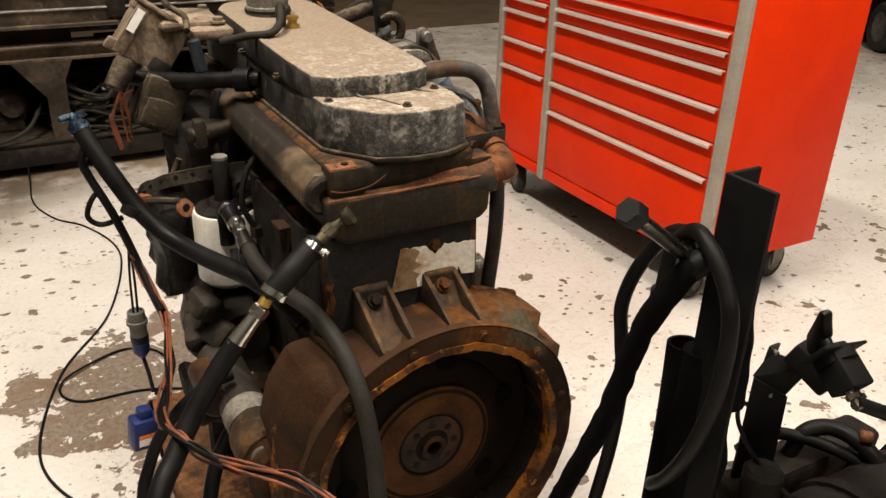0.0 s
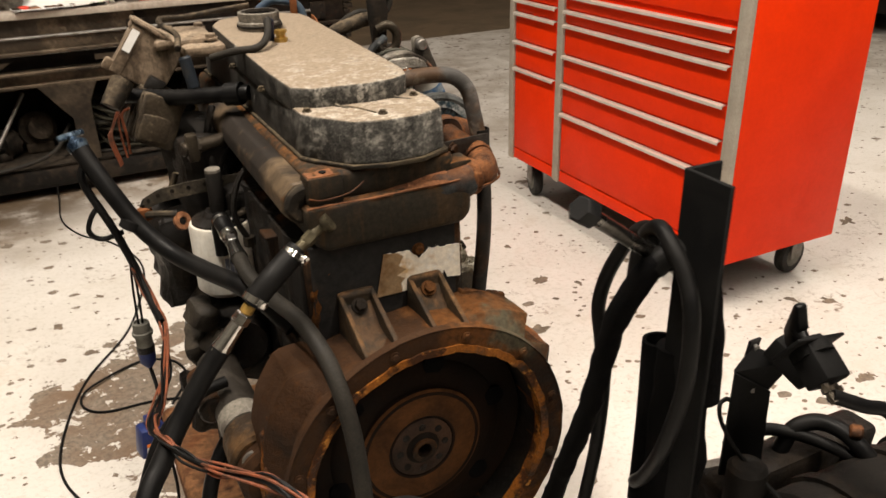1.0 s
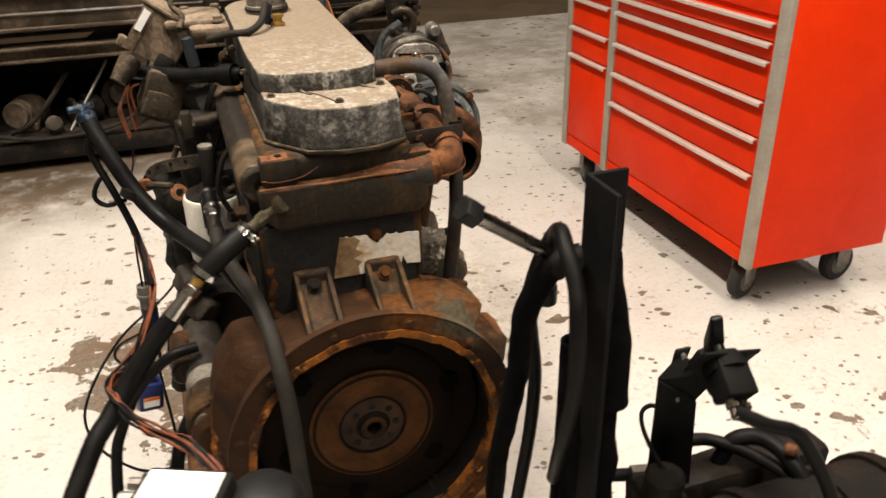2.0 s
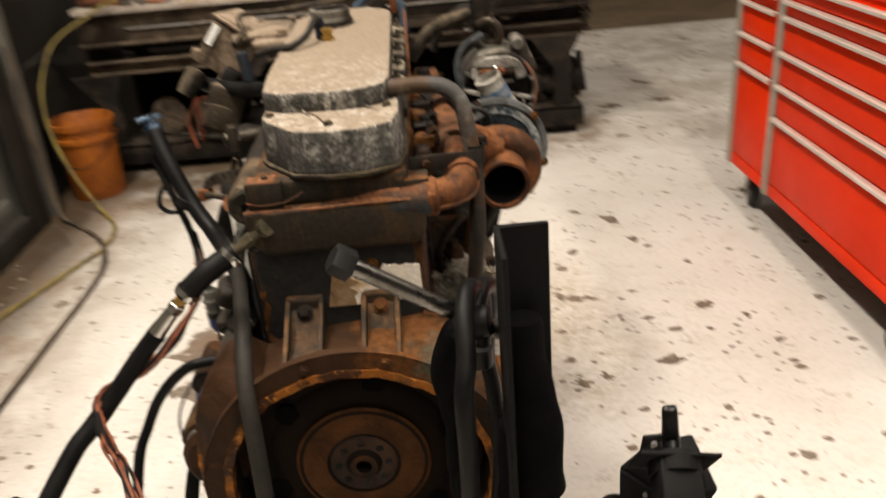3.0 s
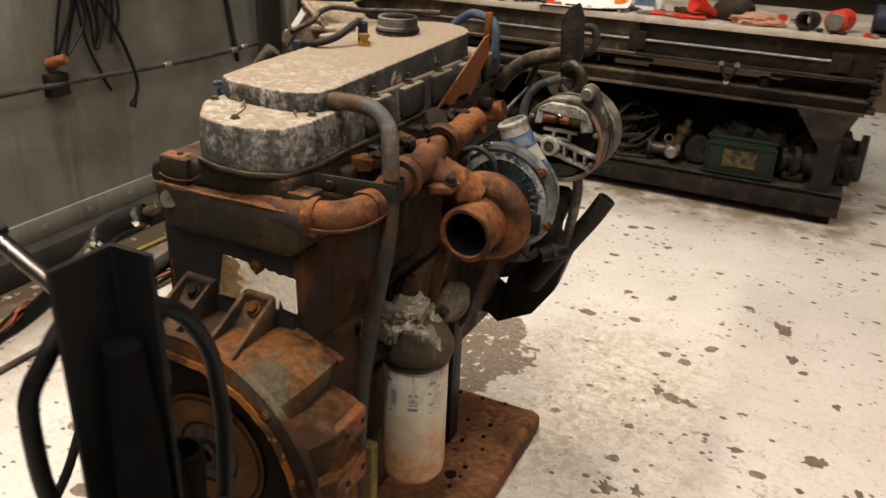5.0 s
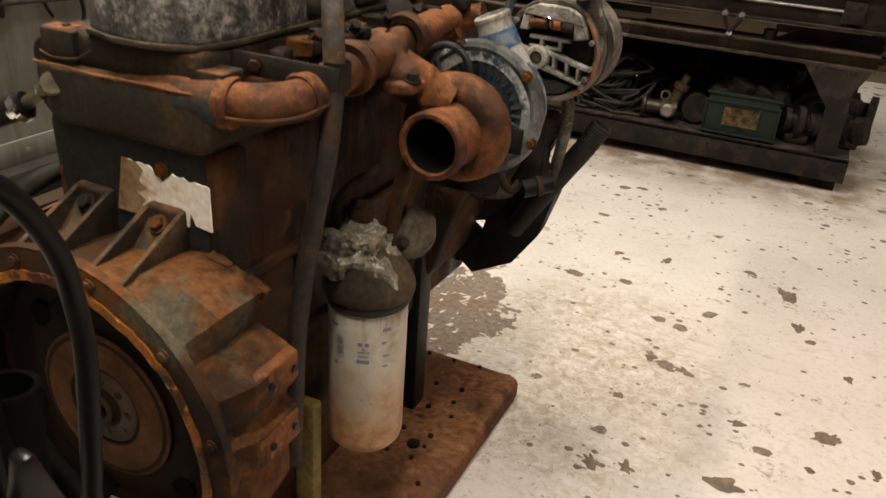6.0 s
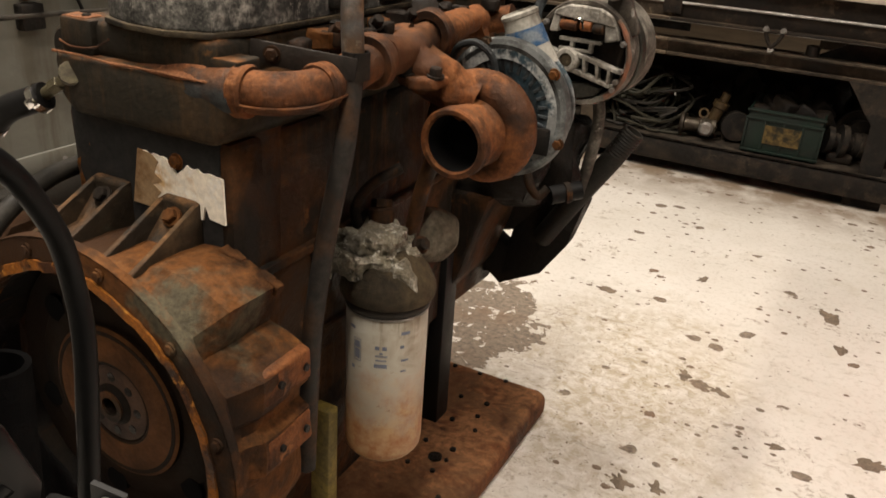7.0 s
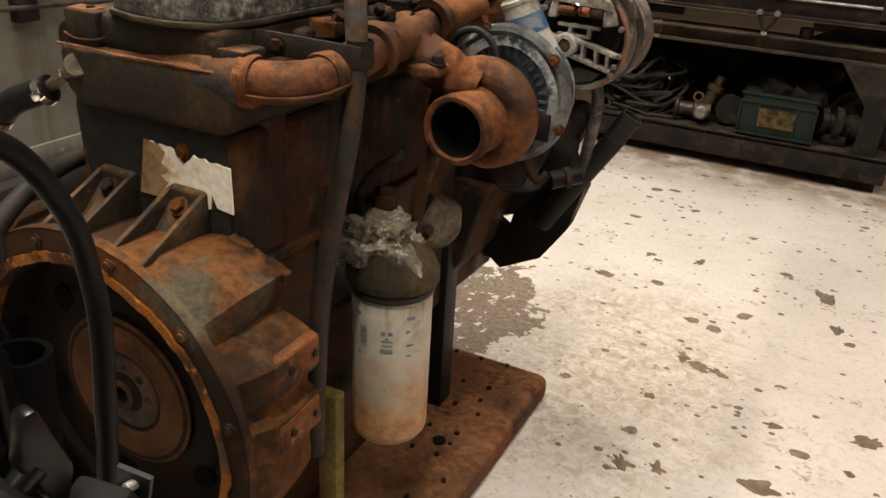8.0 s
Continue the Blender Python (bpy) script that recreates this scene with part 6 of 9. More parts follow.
    part("cable", bm, FIN_GREY, a, "blue-grey cable")


def lifting_bar(t):
    bm = BM()
    prism(bm, [(0.286, 0.93), (0.320, 0.93), (0.328, 1.00), (0.322, 1.070), (0.310, 1.096), (0.288, 1.082), (0.276, 1.060), (0.279, 1.00)], "y", 0.868, 0.880, 0.003, 2)
    box(bm, (0.288, 0.855, 0.905), (0.318, 0.885, 0.945), 0.006)
    b = part("lifting_bar", bm, SCRAP, t, "dark flat lifting bar")
    bm = tube(BM(), [(0.296, 0.862, 0.965), (0.318, 0.850, 0.975), (0.338, 0.848, 0.955), (0.334, 0.850, 0.925), (0.312, 0.855, 0.912), (0.292, 0.860, 0.925)], 0.011, 12, 6)
    part("shackle", bm, SCRAP_SHINY, b, "oily steel shackle")
    bm = tube(BM(), [(0.135, 0.90, 0.895), (0.151, 0.90, 0.920), (0.184, 0.90, 0.951), (0.217, 0.90, 0.968), (0.250, 0.90, 0.977), (0.276, 0.90, 0.984), (0.300, 0.895, 0.985)], 0.0165, 14, 5)
    part("coolant_hose", bm, ECU_DARK, b, "dust-caked coolant hose")
    bm = tube(BM(), [(0.30, 0.90, 1.04), (0.335, 0.90, 1.045), (0.345, 0.90, 1.015), (0.32, 0.90, 0.99), (0.27, 0.91, 1.0), (0.22, 0.93, 0.965), (0.19, 0.94, 0.90)], 0.008, 10, 6)
    part("cable", bm, RUBBER_DUSTY, b)
    bm = BM()
    box(bm, (0.100, 0.885, 1.005), (0.115, 0.895, 1.055), 0.002)
    part("tag", bm, ORANGE_PLATE, b, "pale orange tag")
    bm = BM()
    tube(bm, [(0.02, 0.90, 1.02), (0.06, 0.905, 1.045), (0.105, 0.90, 1.04), (0.125, 0.89, 1.02), (0.128, 0.885, 0.96)], 0.009, 10, 6)
    lumpy(bm, 0, 0.004, 30)
    part("blue_fitting", bm, worn("blue_grey_hose", (0.020, 0.040, 0.070), (0.045, 0.065, 0.085), 0.6, 0.0, 24, 0.42, 0.62, 0.35), b, "blue hose fitting")


def front_arm(t):
    bm = BM()
    for outline in ([(0.174, 0.309), (0.262, 0.356), (0.314, 0.435), (0.340, 0.530), (0.295, 0.560), (0.196, 0.442), (0.186, 0.396)],
                    [(0.095, 0.318), (0.150, 0.331), (0.174, 0.309), (0.186, 0.396), (0.172, 0.408), (0.148, 0.424), (0.095, 0.43)],
                    [(0.095, 0.428), (0.148, 0.424), (0.196, 0.441), (0.296, 0.560), (0.250, 0.585), (0.095, 0.52)]):
        prism(bm, outline, "y", 0.895, 0.935, 0.002)
    for v in bm.verts:
        v.co += 0.003 * noise.noise_vector(v.co * 30)
    a = part("front_bracket", bm, BLACK_GREASE, t, "greasy black front bracket")
    bm = prism(BM(), [(0.08, 0.26), (0.120, 0.320), (0.160, 0.385), (0.185, 0.47), (0.215, 0.56), (0.08, 0.56)], "y", 0.72, 0.90, 0.008)
    lumpy(bm, 2, 0.004, 14)
    part("side_bracket", bm, BLOCK, a)
    bm = tube(BM(), [(0.262, 0.884, 0.44), (0.308, 0.877, 0.516), (0.346, 0.874, 0.577), (0.384, 0.876, 0.637), (0.414, 0.882, 0.692)], 0.0200, 18, 22, 0.0013, 0.03)
    part("corrugated_hose", bm, RUBBER_DUSTY, a, "black corrugated hose", 45)
    bm = lumpy(box(BM(), (0.13, 0.74, 0.54), (0.280, 0.86, 0.68), 0.02), 4, 0.03, 14, 6)
    part("pump_bracket", bm, BLACK_GREASE, a, "greasy black accessory bracket")
    bm = lumpy(box(BM(), (0.255, 0.80, 0.56), (0.340, 0.87, 0.72), 0.02), 4, 0.026, 18, 9)
    part("belt_tensioner", bm, BLACK_GREASE, a, "greasy black tensioner arm")
    bm = tube(BM(), [(0.352, 0.83, 0.77), (0.358, 0.84, 0.71), (0.348, 0.85, 0.63), (0.335, 0.86, 0.56)], 0.011, 10, 5)
    part("support_bar", bm, DIRTY_ALU, a, "dirty grey support bar")
    bm = tube(BM(), [(0.315, 0.75, 0.585), (0.340, 0.775, 0.590), (0.358, 0.79, 0.594)], 0.0165, 14, 4, 0, 0.02)
    part("drain_hose", bm, RUBBER, a)
    bm = lathe(BM(), [(0.0165, 0), (0.019, 0), (0.019, 0.010), (0.0165, 0.010)], aim((0.335, 0.768, 0.589), (0.75, 0.65, 0.13)), 20)
    part("hose_clamp", bm, BLOCK, a)
    bm = tube(BM(), [(0.270, 0.74, 0.63), (0.285, 0.73, 0.60), (0.300, 0.735, 0.585), (0.312, 0.745, 0.60)], 0.008, 10, 5)
    part("short_pipe", bm, BLOCK, a)


def oil_filter(t):
    x, y = 0.2214, 0.3635
    up = pose(x, y, 0)
    bm = lathe(BM(), [(0, 0.258), (0.040, 0.258), (0.052, 0.262), (0.059, 0.272), (0.0605, 0.284), (0.0605, 0.400), (0.0605, 0.514), (0.058, 0.519), (0, 0.519)], up, 56)
    f = part("oil_filter", bm, STAINED_CAN, t, "white spin-on oil filter with a rust-stained bottom")
    bm = lathe(BM(), [(0.055, 0.516), (0.0615, 0.517), (0.0640, 0.520), (0.0645, 0.526), (0.0620, 0.530), (0.055, 0.531)], up, 56)
    part("seal", bm, SEAL, f, "black rubber seal")
    bm = lathe(BM(), [(0.059, 0.512), (0.0622, 0.513), (0.0622, 0.516), (0.059, 0.517)], up, 56)
    part("rolled_seam", bm, STEEL, f, "dull rolled seam")

    def label(a0, a1, z0, z1, mat, name="print_bar"):
        b, k = BM(), 8
        vs = [[b.verts.new((x + 0.0612 * math.cos(radians(a0 + (a1 - a0) * i / k)), y + 0.0612 * math.sin(radians(a0 + (a1 - a0) * i / k)), z)) for i in range(k + 1)] for z in (z0, z1)]
        for i in range(k):
            b.faces.new((vs[0][i], vs[0][i + 1], vs[1][i + 1], vs[1][i]))
        part(name, b, mat, f, "faded blue printing")
    for a0, a1, z0, z1 in ((252, 265, 0.440, 0.4412), (252, 265, 0.4755, 0.4767), (252, 253, 0.440, 0.4767), (264, 265, 0.440, 0.4767), (254, 263, 0.444, 0.460), (254, 263, 0.462, 0.473), (243, 254, 0.490, 0.495), (248, 254, 0.424, 0.430), (286, 303, 0.4545, 0.457),
                           (287, 302, 0.4475, 0.450), (285, 303, 0.436, 0.4425), (286, 292, 0.466, 0.472), (296, 302, 0.466, 0.472), (292, 297, 0.459, 0.462), (321, 334, 0.490, 0.495), (320, 326, 0.468, 0.473), (322, 333, 0.446, 0.449), (322, 330, 0.428, 0.431)):
        label(a0, a1, z0, z1, INK)
    # head of the filter: an oily skirt with a shoulder, and the crust on top of it
    bm = lathe(BM(), [(0, 0.530), (0.064, 0.530), (0.069, 0.533), (0.0705, 0.540), (0.0695, 0.549), (0.062, 0.566), (0.048, 0.586), (0.038, 0.600), (0, 0.602)], up, 40)
    h = part("filter_head", bm, iron("oily_brown_skirt", (0.022, 0.016, 0.009), (0.055, 0.040, 0.021), (0.10, 0.074, 0.042), 0.42, 0.62, scale=7, oil=0.4), t, "oily brown filter head crusted with dirt")
    bm = prism(BM(), [(0.128, 0.305), (0.165, 0.293), (0.205, 0.300), (0.250, 0.330), (0.262, 0.378), (0.232, 0.425), (0.130, 0.45)], "z", 0.568, 0.602, 0.006)
    prism(bm, [(0.168, 0.318), (0.228, 0.318), (0.244, 0.350), (0.232, 0.402), (0.168, 0.402)], "z", 0.596, 0.626, 0.008)
    lumpy(bm, 4, 0.010, 32)
    lumpy(bm, 0, 0.008, 75, 2)
    lumpy(bm, 0, 0.005, 160, 4)
    part("dirt_crust", bm, CRUST, h, "pale crust of oil and dirt")
    bm = tube(BM(), [(0.252, 0.335, 0.596), (0.262, 0.338, 0.580), (0.272, 0.342, 0.562), (0.279, 0.345, 0.548)], (0.014, 0.006), 10, 6)
    lumpy(bm, 1, 0.006, 60, 2)
    part("crust_run", bm, CRUST, h, "run of pale crust over the shoulder")
    bm = BM()
    rod(bm, (0.192, 0.385, 0.60), (0.186, 0.395, 0.644), 0.019, seg=18, bevel=0.003)
    lathe(bm, [(0, 0), (0.015, 0), (0.015, 0.012), (0, 0.012)], aim((0.186, 0.395, 0.644), (-0.2, 0.3, 1)), 6)
    part("plug", bm, BLOCK, h)
    part("bolt", hexbolt(BM(), (0.256, 0.390, 0.604), (0.8, -0.3, 0.5), 0.010, 0.014), BLOCK, h)
    part("bolt", hexbolt(BM(), (0.152, 0.330, 0.604), (0, -0.2, 1), 0.012, 0.018), CRUST, h)
    bm = lathe(BM(), [(0, -0.012), (0.030, -0.010), (0.043, -0.002), (0.046, 0.008), (0.038, 0.018), (0, 0.022)], aim((0.232, 0.462, 0.590), (0.75, -0.5, 0.25)), 26)
    lumpy(bm, 1, 0.008, 28, 7)
    part("cover_disc", bm, iron("tan_dust_cake", (0.050, 0.040, 0.027), (0.125, 0.108, 0.078), (0.19, 0.17, 0.13), 0.42, 0.62, scale=8, oil=0.5, dist=0.004), h, "round cover caked with tan dust")
    bm = tube(BM(), [(0.163, 0.375, 0.60), (0.158, 0.370, 0.645), (0.178, 0.380, 0.682), (0.215, 0.40, 0.71)], 0.008, 10, 6)
    part("oil_pipe", bm, BLOCK, h)
    bm = tube(BM(), [(0.215, 0.43, 0.56), (0.222, 0.43, 0.62), (0.235, 0.435, 0.69), (0.25, 0.45, 0.74)], 0.012, 12, 6)
    part("oil_drain", bm, BLOCK, h)


def left_side(t):
    # rail with its plugged end
    ax = Vector((0.004, 1, 0.022)).normalized()
    p = Vector((-0.124, 0.150, 0.862))
    m = aim(p, ax)
    bm = lathe(BM(), [(0, 0.004), (0.032, 0.004), (0.0350, 0.007), (0.0350, 0.52), (0, 0.52)], m @ pose(0, 0, 0, 0, 0, 22.5), 8)
    bmesh.ops.bevel(bm, geom=[e for e in bm.edges if e.calc_length() > 0.3], offset=0.004, segments=2, affect="EDGES", profile=0.5)
    r = part("fuel_rail", bm, RAIL, t, "oily tube-shaped rail with chamfered sides", 25)
    bm = lathe(BM(), [(0.011, 0.004), (0.011, -0.006), (0.025, -0.007), (0.0300, -0.003), (0.0300, 0.008), (0, 0.008)], m, 32)
    part("end_plug", bm, ECU_DARK, r, "dark round end plug")
    bm = lathe(BM(), [(0, 0.0), (0.0112, 0.0), (0.0112, 0.004), (0, 0.004)], m, 6)
    part("plug_socket", bm, BLACK_GREASE, r, "black hexagon socket")
    bm = lumpy(box(BM(), (-0.112, 0.16, 0.874), (-0.100, 0.70, 0.902), 0.003), 2, 0.004, 30)
    part("side_strip", bm, BLACK_GREASE, r)
    # black mass of the fuel pump
    bm = box(BM(), (-0.255, 0.42, 0.40), (-0.125, 0.66, 0.555), 0.02)
    lumpy(bm, 4, 0.022, 14)
    fp = part("fuel_pump", bm, BLACK_GREASE, t, "greasy black fuel pump")
    bm = rod(BM(), (-0.20, 0.40, 0.50), (-0.20, 0.62, 0.50), 0.062, seg=26, bevel=0.012)
    part("pump_barrel", lumpy(bm, 0, 0.006, 22), BLACK_GREASE, fp)
    bm = box(BM(), (-0.300, 0.585, 0.50), (-0.17, 0.73, 0.705), 0.022)
    lumpy(bm, 4, 0.024, 18, 5)
    part("governor_housing", bm, BLACK_GREASE, fp, "greasy black governor housing")
    bm = box(BM(), (-0.235, 0.56, 0.66), (-0.13, 0.80, 0.86), 0.02)
    lumpy(bm, 4, 0.020, 18, 8)
    part("inlet_housing", bm, BLACK_GREASE, fp)
    bm = box(BM(), (-0.142, 0.36, 0.60), (-0.105, 0.60, 0.690), 0.012)
    lumpy(bm, 3, 0.014, 26, 2)
    part("pump_gallery", bm, BLACK_GREASE, fp)
    for y in (0.40, 0.52):
        bm = tube(BM(), [(-0.16, y, 0.71), (-0.178, y + 0.01, 0.76), (-0.165, y + 0.02, 0.81), (-0.14, y + 0.03, 0.84)], 0.0055, 8, 5)
        part("injector_pipe", bm, BLACK_GREASE, fp)
        part("union_nut", lathe(BM(), [(0, 0), (0.011, 0), (0.011, 0.018), (0, 0.018)], pose(-0.16, y, 0.700), 6), SCRAP_SHINY, fp)
    oily = iron("oily_grey_iron", (0.016, 0.0125, 0.009), (0.045, 0.036, 0.025), (0.085, 0.070, 0.05), 0.44, 0.62, scale=10, oil=0.6)
    for c, s, turn in (((-0.262, 0.42, 0.575), (0.05, 0.06, 0.05), 20), ((-0.268, 0.45, 0.50), (0.05, 0.07, 0.06), -15), ((-0.240, 0.40, 0.52), (0.045, 0.05, 0.05), 40)):
        bm = box(BM(), (-s[0] / 2, -s[1] / 2, -s[2] / 2), (s[0] / 2, s[1] / 2, s[2] / 2), 0.012, pose(*c, 20, turn, turn))
        lumpy(bm, 2, 0.010, 30)
        part("pump_cover", bm, oily, fp, "oily grey pump cover")
    bm = lumpy(box(BM(), (-0.320, 0.30, 0.40), (-0.24, 0.42, 0.47), 0.015), 3, 0.02, 24, 4)
    part("linkage_cover", bm, BLACK_GREASE, fp)
    # white fuel filter
    m = pose(-0.189, 0.500, 0)
    bm = lathe(BM(), [(0, 0.575), (0.046, 0.577), (0.058, 0.590), (0.058, 0.712), (0.055, 0.719), (0.042, 0.723), (0, 0.724)], m, 36)
    f = part("fuel_filter", bm, FUEL_CAN, t, "white spin-on fuel filter")
    bm = lathe(BM(), [(0, 0.718), (0.051, 0.7175), (0.0515, 0.7245), (0.046, 0.7265), (0.030, 0.730), (0.024, 0.740), (0.0145, 0.737), (0.0145, 0.814), (0.012, 0.818), (0, 0.818)], m, 30)
    part("filter_cap", bm, BLACK_GREASE, f, "black filter head with a stub")
    bm = lathe(BM(), [(0, 0.814), (0.0142, 0.814), (0.0142, 0.8195), (0.012, 0.821), (0, 0.821)], m, 20)
    part("stub_face", bm, DIRTY_ALU, f)
    for i in range(5):
        part("print_bar", box(BM(), (0.0576, -0.0035, 0.628), (0.0587, 0.0035, 0.664), 0, m @ pose(0, 0, 0, 0, 0, 262 + 8 * i)), INK, f, "blue printing")
    # perforated bracket
    bm = BM()
    line = smooth_line([(-0.318, 0.590, 0.712), (-0.309, 0.583, 0.735), (-0.285, 0.565, 0.755), (-0.24, 0.550, 0.765), (-0.19, 0.54, 0.770), (-0.14, 0.53, 0.772)], 5)
    rows = []
    for i, q in enumerate(line):
        d = (line[min(i + 1, len(line) - 1)] - line[max(i - 1, 0)]).normalized()
        n = d.cross(Vector((0, 0, 1))).normalized() * 0.002
        rows.append([bm.verts.new(c) for c in (q - Vector((0, 0, 0.006)) - n, q + Vector((0.004, 0, 0.020)) - n, q + Vector((0.004, 0, 0.020)) + n, q - Vector((0, 0, 0.006)) + n)])
    for p, q in zip(rows, rows[1:]):
        for j in range(4):
            bm.faces.new((p[j], q[j], q[(j + 1) % 4], p[(j + 1) % 4]))
    bm.faces.new(rows[0]), bm.faces.new(rows[-1])
    br = part("perforated_bracket", bm, iron("grey_brown_bracket", (0.045, 0.037, 0.027), (0.100, 0.082, 0.058), (0.16, 0.105, 0.060), 0.44, 0.62, scale=12, oil=0.5), t, "dirty steel bracket strip")
    for q in line[4:-2:3]:
        part("hole", rod(BM(), q + Vector((0.001, -0.0028, 0.010)), q + Vector((0.003, 0.0028, 0.010)), 0.0042, seg=10), BLACK_GREASE, br)
    eye = (-0.251, 0.537, 0.716)
    bm = lathe(BM(), [(0.008, -0.004), (0.017, -0.004), (0.018, 0.0), (0.017, 0.004), (0.008, 0.004)], aim(eye, (0.4, -1, 0.5)), 20)
    part("lifting_eye", lumpy(bm, 0, 0.002, 60), SALMON_RUST, br, "small rusty eye")
    part("eye_arm", tube(BM(), [(-0.258, 0.540, 0.730), (-0.275, 0.548, 0.731), (-0.292, 0.560, 0.730), (-0.308, 0.575, 0.726)], 0.007, 8, 4), GASKET, br)
    bm = lumpy(box(BM(), (-0.326, 0.57, 0.712), (-0.296, 0.60, 0.740), 0.008), 2, 0.006, 40, 3)
    part("bracket_foot", bm, RUST_RED, br, "rusty foot of the bracket")
    # filter base casting behind the can, and what is bolted beside it
    bm = lumpy(box(BM(), (-0.172, 0.480, 0.716), (-0.112, 0.545, 0.775), 0.010), 3, 0.008, 34, 6)
    fb = part("filter_base", bm, BLACK_GREASE, t, "oily black filter base casting")
    for q in ((-0.160, 0.476, 0.752), (-0.138, 0.474, 0.738), (-0.125, 0.474, 0.758)):
        part("port", rod(BM(), q, (q[0], q[1] + 0.012, q[2]), 0.008, seg=14), BLACK_GREASE, fb, "dark open port")
    part("port_boss", rod(BM(), (-0.150, 0.470, 0.725), (-0.152, 0.490, 0.730), 0.014, seg=16, bevel=0.003), SCRAP_SHINY, fb)
    bm = box(BM(), (-0.150, 0.262, 0.704), (-0.136, 0.300, 0.768), 0.003)
    box(bm, (-0.162, 0.262, 0.762), (-0.136, 0.300, 0.770), 0.003)
    part("edge_clip", lumpy(bm, 1, 0.003, 50), HOUSING, t, "rusty bent clip on the block's edge")
    part("dip_rod", rod(BM(), (-0.262, 0.60, 0.745), (-0.240, 0.60, 0.790), 0.006, seg=10), GASKET, t, "tan dusty rod")
    for dx in (0.0, 0.022):
        bm = tube(BM(), [(-0.172 + dx, 0.56, 0.78), (-0.176 + dx, 0.57, 0.82), (-0.170 + dx, 0.60, 0.86), (-0.150 + dx, 0.63, 0.90)], 0.007, 10, 5)
        part("fuel_line", bm, BLACK_GREASE, t, "greasy fuel line")
    # control unit
    m = Matrix.Translation((-0.232, 0.790, 0.976)) @ pose(0, 0, 0, -8, 36, -10) @ Matrix.Scale(1.32, 4)
    bm = box(BM(), (-0.040, -0.058, -0.040), (0.038, 0.070, 0.040), 0.003, m)
    lumpy(bm, 2, 0.002, 30)
    e = part("control_unit", bm, ECU, t, "dust-caked tan electronic control unit")
    part("cover_plate", box(BM(), (-0.043, -0.054, 0.024), (0.042, 0.074, 0.043), 0.003, m), ECU, e)
    part("top_lip", box(BM(), (-0.046, -0.064, 0.036), (0.046, 0.076, 0.041), 0.0015, m), ECU, e)
    part("edge_strip", box(BM(), (-0.0405, -0.0605, -0.040), (-0.024, -0.0575, 0.034), 0.001, m), ECU, e)
    part("connector_block", box(BM(), (0.010, -0.078, -0.046), (0.036, -0.056, -0.018), 0.003, m), BLACK_GREASE, e, "black connector block")
    part("mounting_lug", lumpy(box(BM(), (-0.052, -0.050, -0.044), (-0.038, -0.026, -0.026), 0.003, m), 1, 0.003, 40), ECU, e)
    part("sticker", box(BM(), (-0.0385, -0.0622, -0.006), (-0.0275, -0.0600, 0.028), 0, m), PAPER, e, "plain white sticker")
    m2 = pose(-0.250, 0.700, 0.884, 0, 24, 0) @ Matrix.Scale(1.02, 4)
    bm = lumpy(box(BM(), (-0.036, -0.075, -0.048), (0.036, 0.075, 0.046), 0.003, m2), 3, 0.008, 48)
    part("lower_casing", bm, ECU_DARK, e, "grimy dark lower casing")
    bm = lumpy(box(BM(), (-0.032, -0.079, -0.040), (0.020, -0.070, 0.010), 0.004, m2), 1, 0.003, 30)
    part("casing_lug", bm, ECU_DARK, e)
    for v in (-0.05, -0.015, 0.02, 0.055):
        part("casing_rib", lumpy(box(BM(), (-0.0385, v - 0.006, -0.040), (-0.034, v + 0.006, 0.040), 0.002, m2), 1, 0.002, 40), ECU_DARK, e)
    bm = lathe(BM(), [(0, 0), (0.018, 0), (0.020, 0.01), (0.017, 0.056), (0, 0.056)], aim((-0.296, 0.668, 0.962), (-0.45, -0.25, -0.6)), 18)
    part("plug_boot", lumpy(bm, 0, 0.006, 40), ECU_DARK, e)
    rng = random.Random(8)
    for k in range(7):
        a = rng.uniform(-0.012, 0.012)
        bm = tube(BM(), [(-0.305 + a, 0.68, 0.905), (-0.322 + a, 0.67, 0.885 + a), (-0.326 + a * 1.5, 0.665, 0.855), (-0.320 + a, 0.662, 0.81 + a)], 0.0022, 5, 5)
        part("frayed_wire", bm, WIRE_COPPER, e, "frayed red-brown wire")
    bm = tube(BM(), [(-0.300, 0.705, 0.925), (-0.255, 0.665, 0.925), (-0.205, 0.610, 0.930), (-0.155, 0.560, 0.938), (-0.100, 0.515, 0.945)], 0.0138, 14, 9, 0.0016)
    part("corrugated_hose", bm, RUBBER, t, "black taped hose")
    bm = lathe(BM(), [(0.016, 0), (0.021, 0), (0.021, 0.030), (0.016, 0.030)], aim((-0.135, 0.544, 0.940), (0.75, -0.62, 0.1)), 20)
    part("hose_coupling", bm, RUBBER, t)
    bm = BM()
    rod(bm, (-0.182, 0.600, 0.945), (-0.190, 0.606, 1.004), 0.0115, seg=14, bevel=0.003)
    part("sensor_plug", bm, worn("grey_blue_plastic", (0.014, 0.019, 0.026), (0.026, 0.026, 0.026), 0.5, 0, 20, spot=(0.10, 0.085, 0.06), spot_at=0.62), t, "dusty grey-blue sensor plug")
    bm = BM()
    box(bm, (-0.225, 0.700, 1.000), (-0.110, 0.860, 1.018), 0.008)
    box(bm, (-0.18, 0.66, 0.985), (-0.10, 0.80, 1.008), 0.008)
    lathe(bm, [(0, 0), (0.022, 0), (0.022, 0.012), (0.010, 0.014), (0, 0.014)], pose(-0.135, 0.735, 1.006), 18)
    lumpy(bm, 2, 0.005, 24)
    c = part("intake_cover", bm, ECU, t, "dusty tan intake cover")
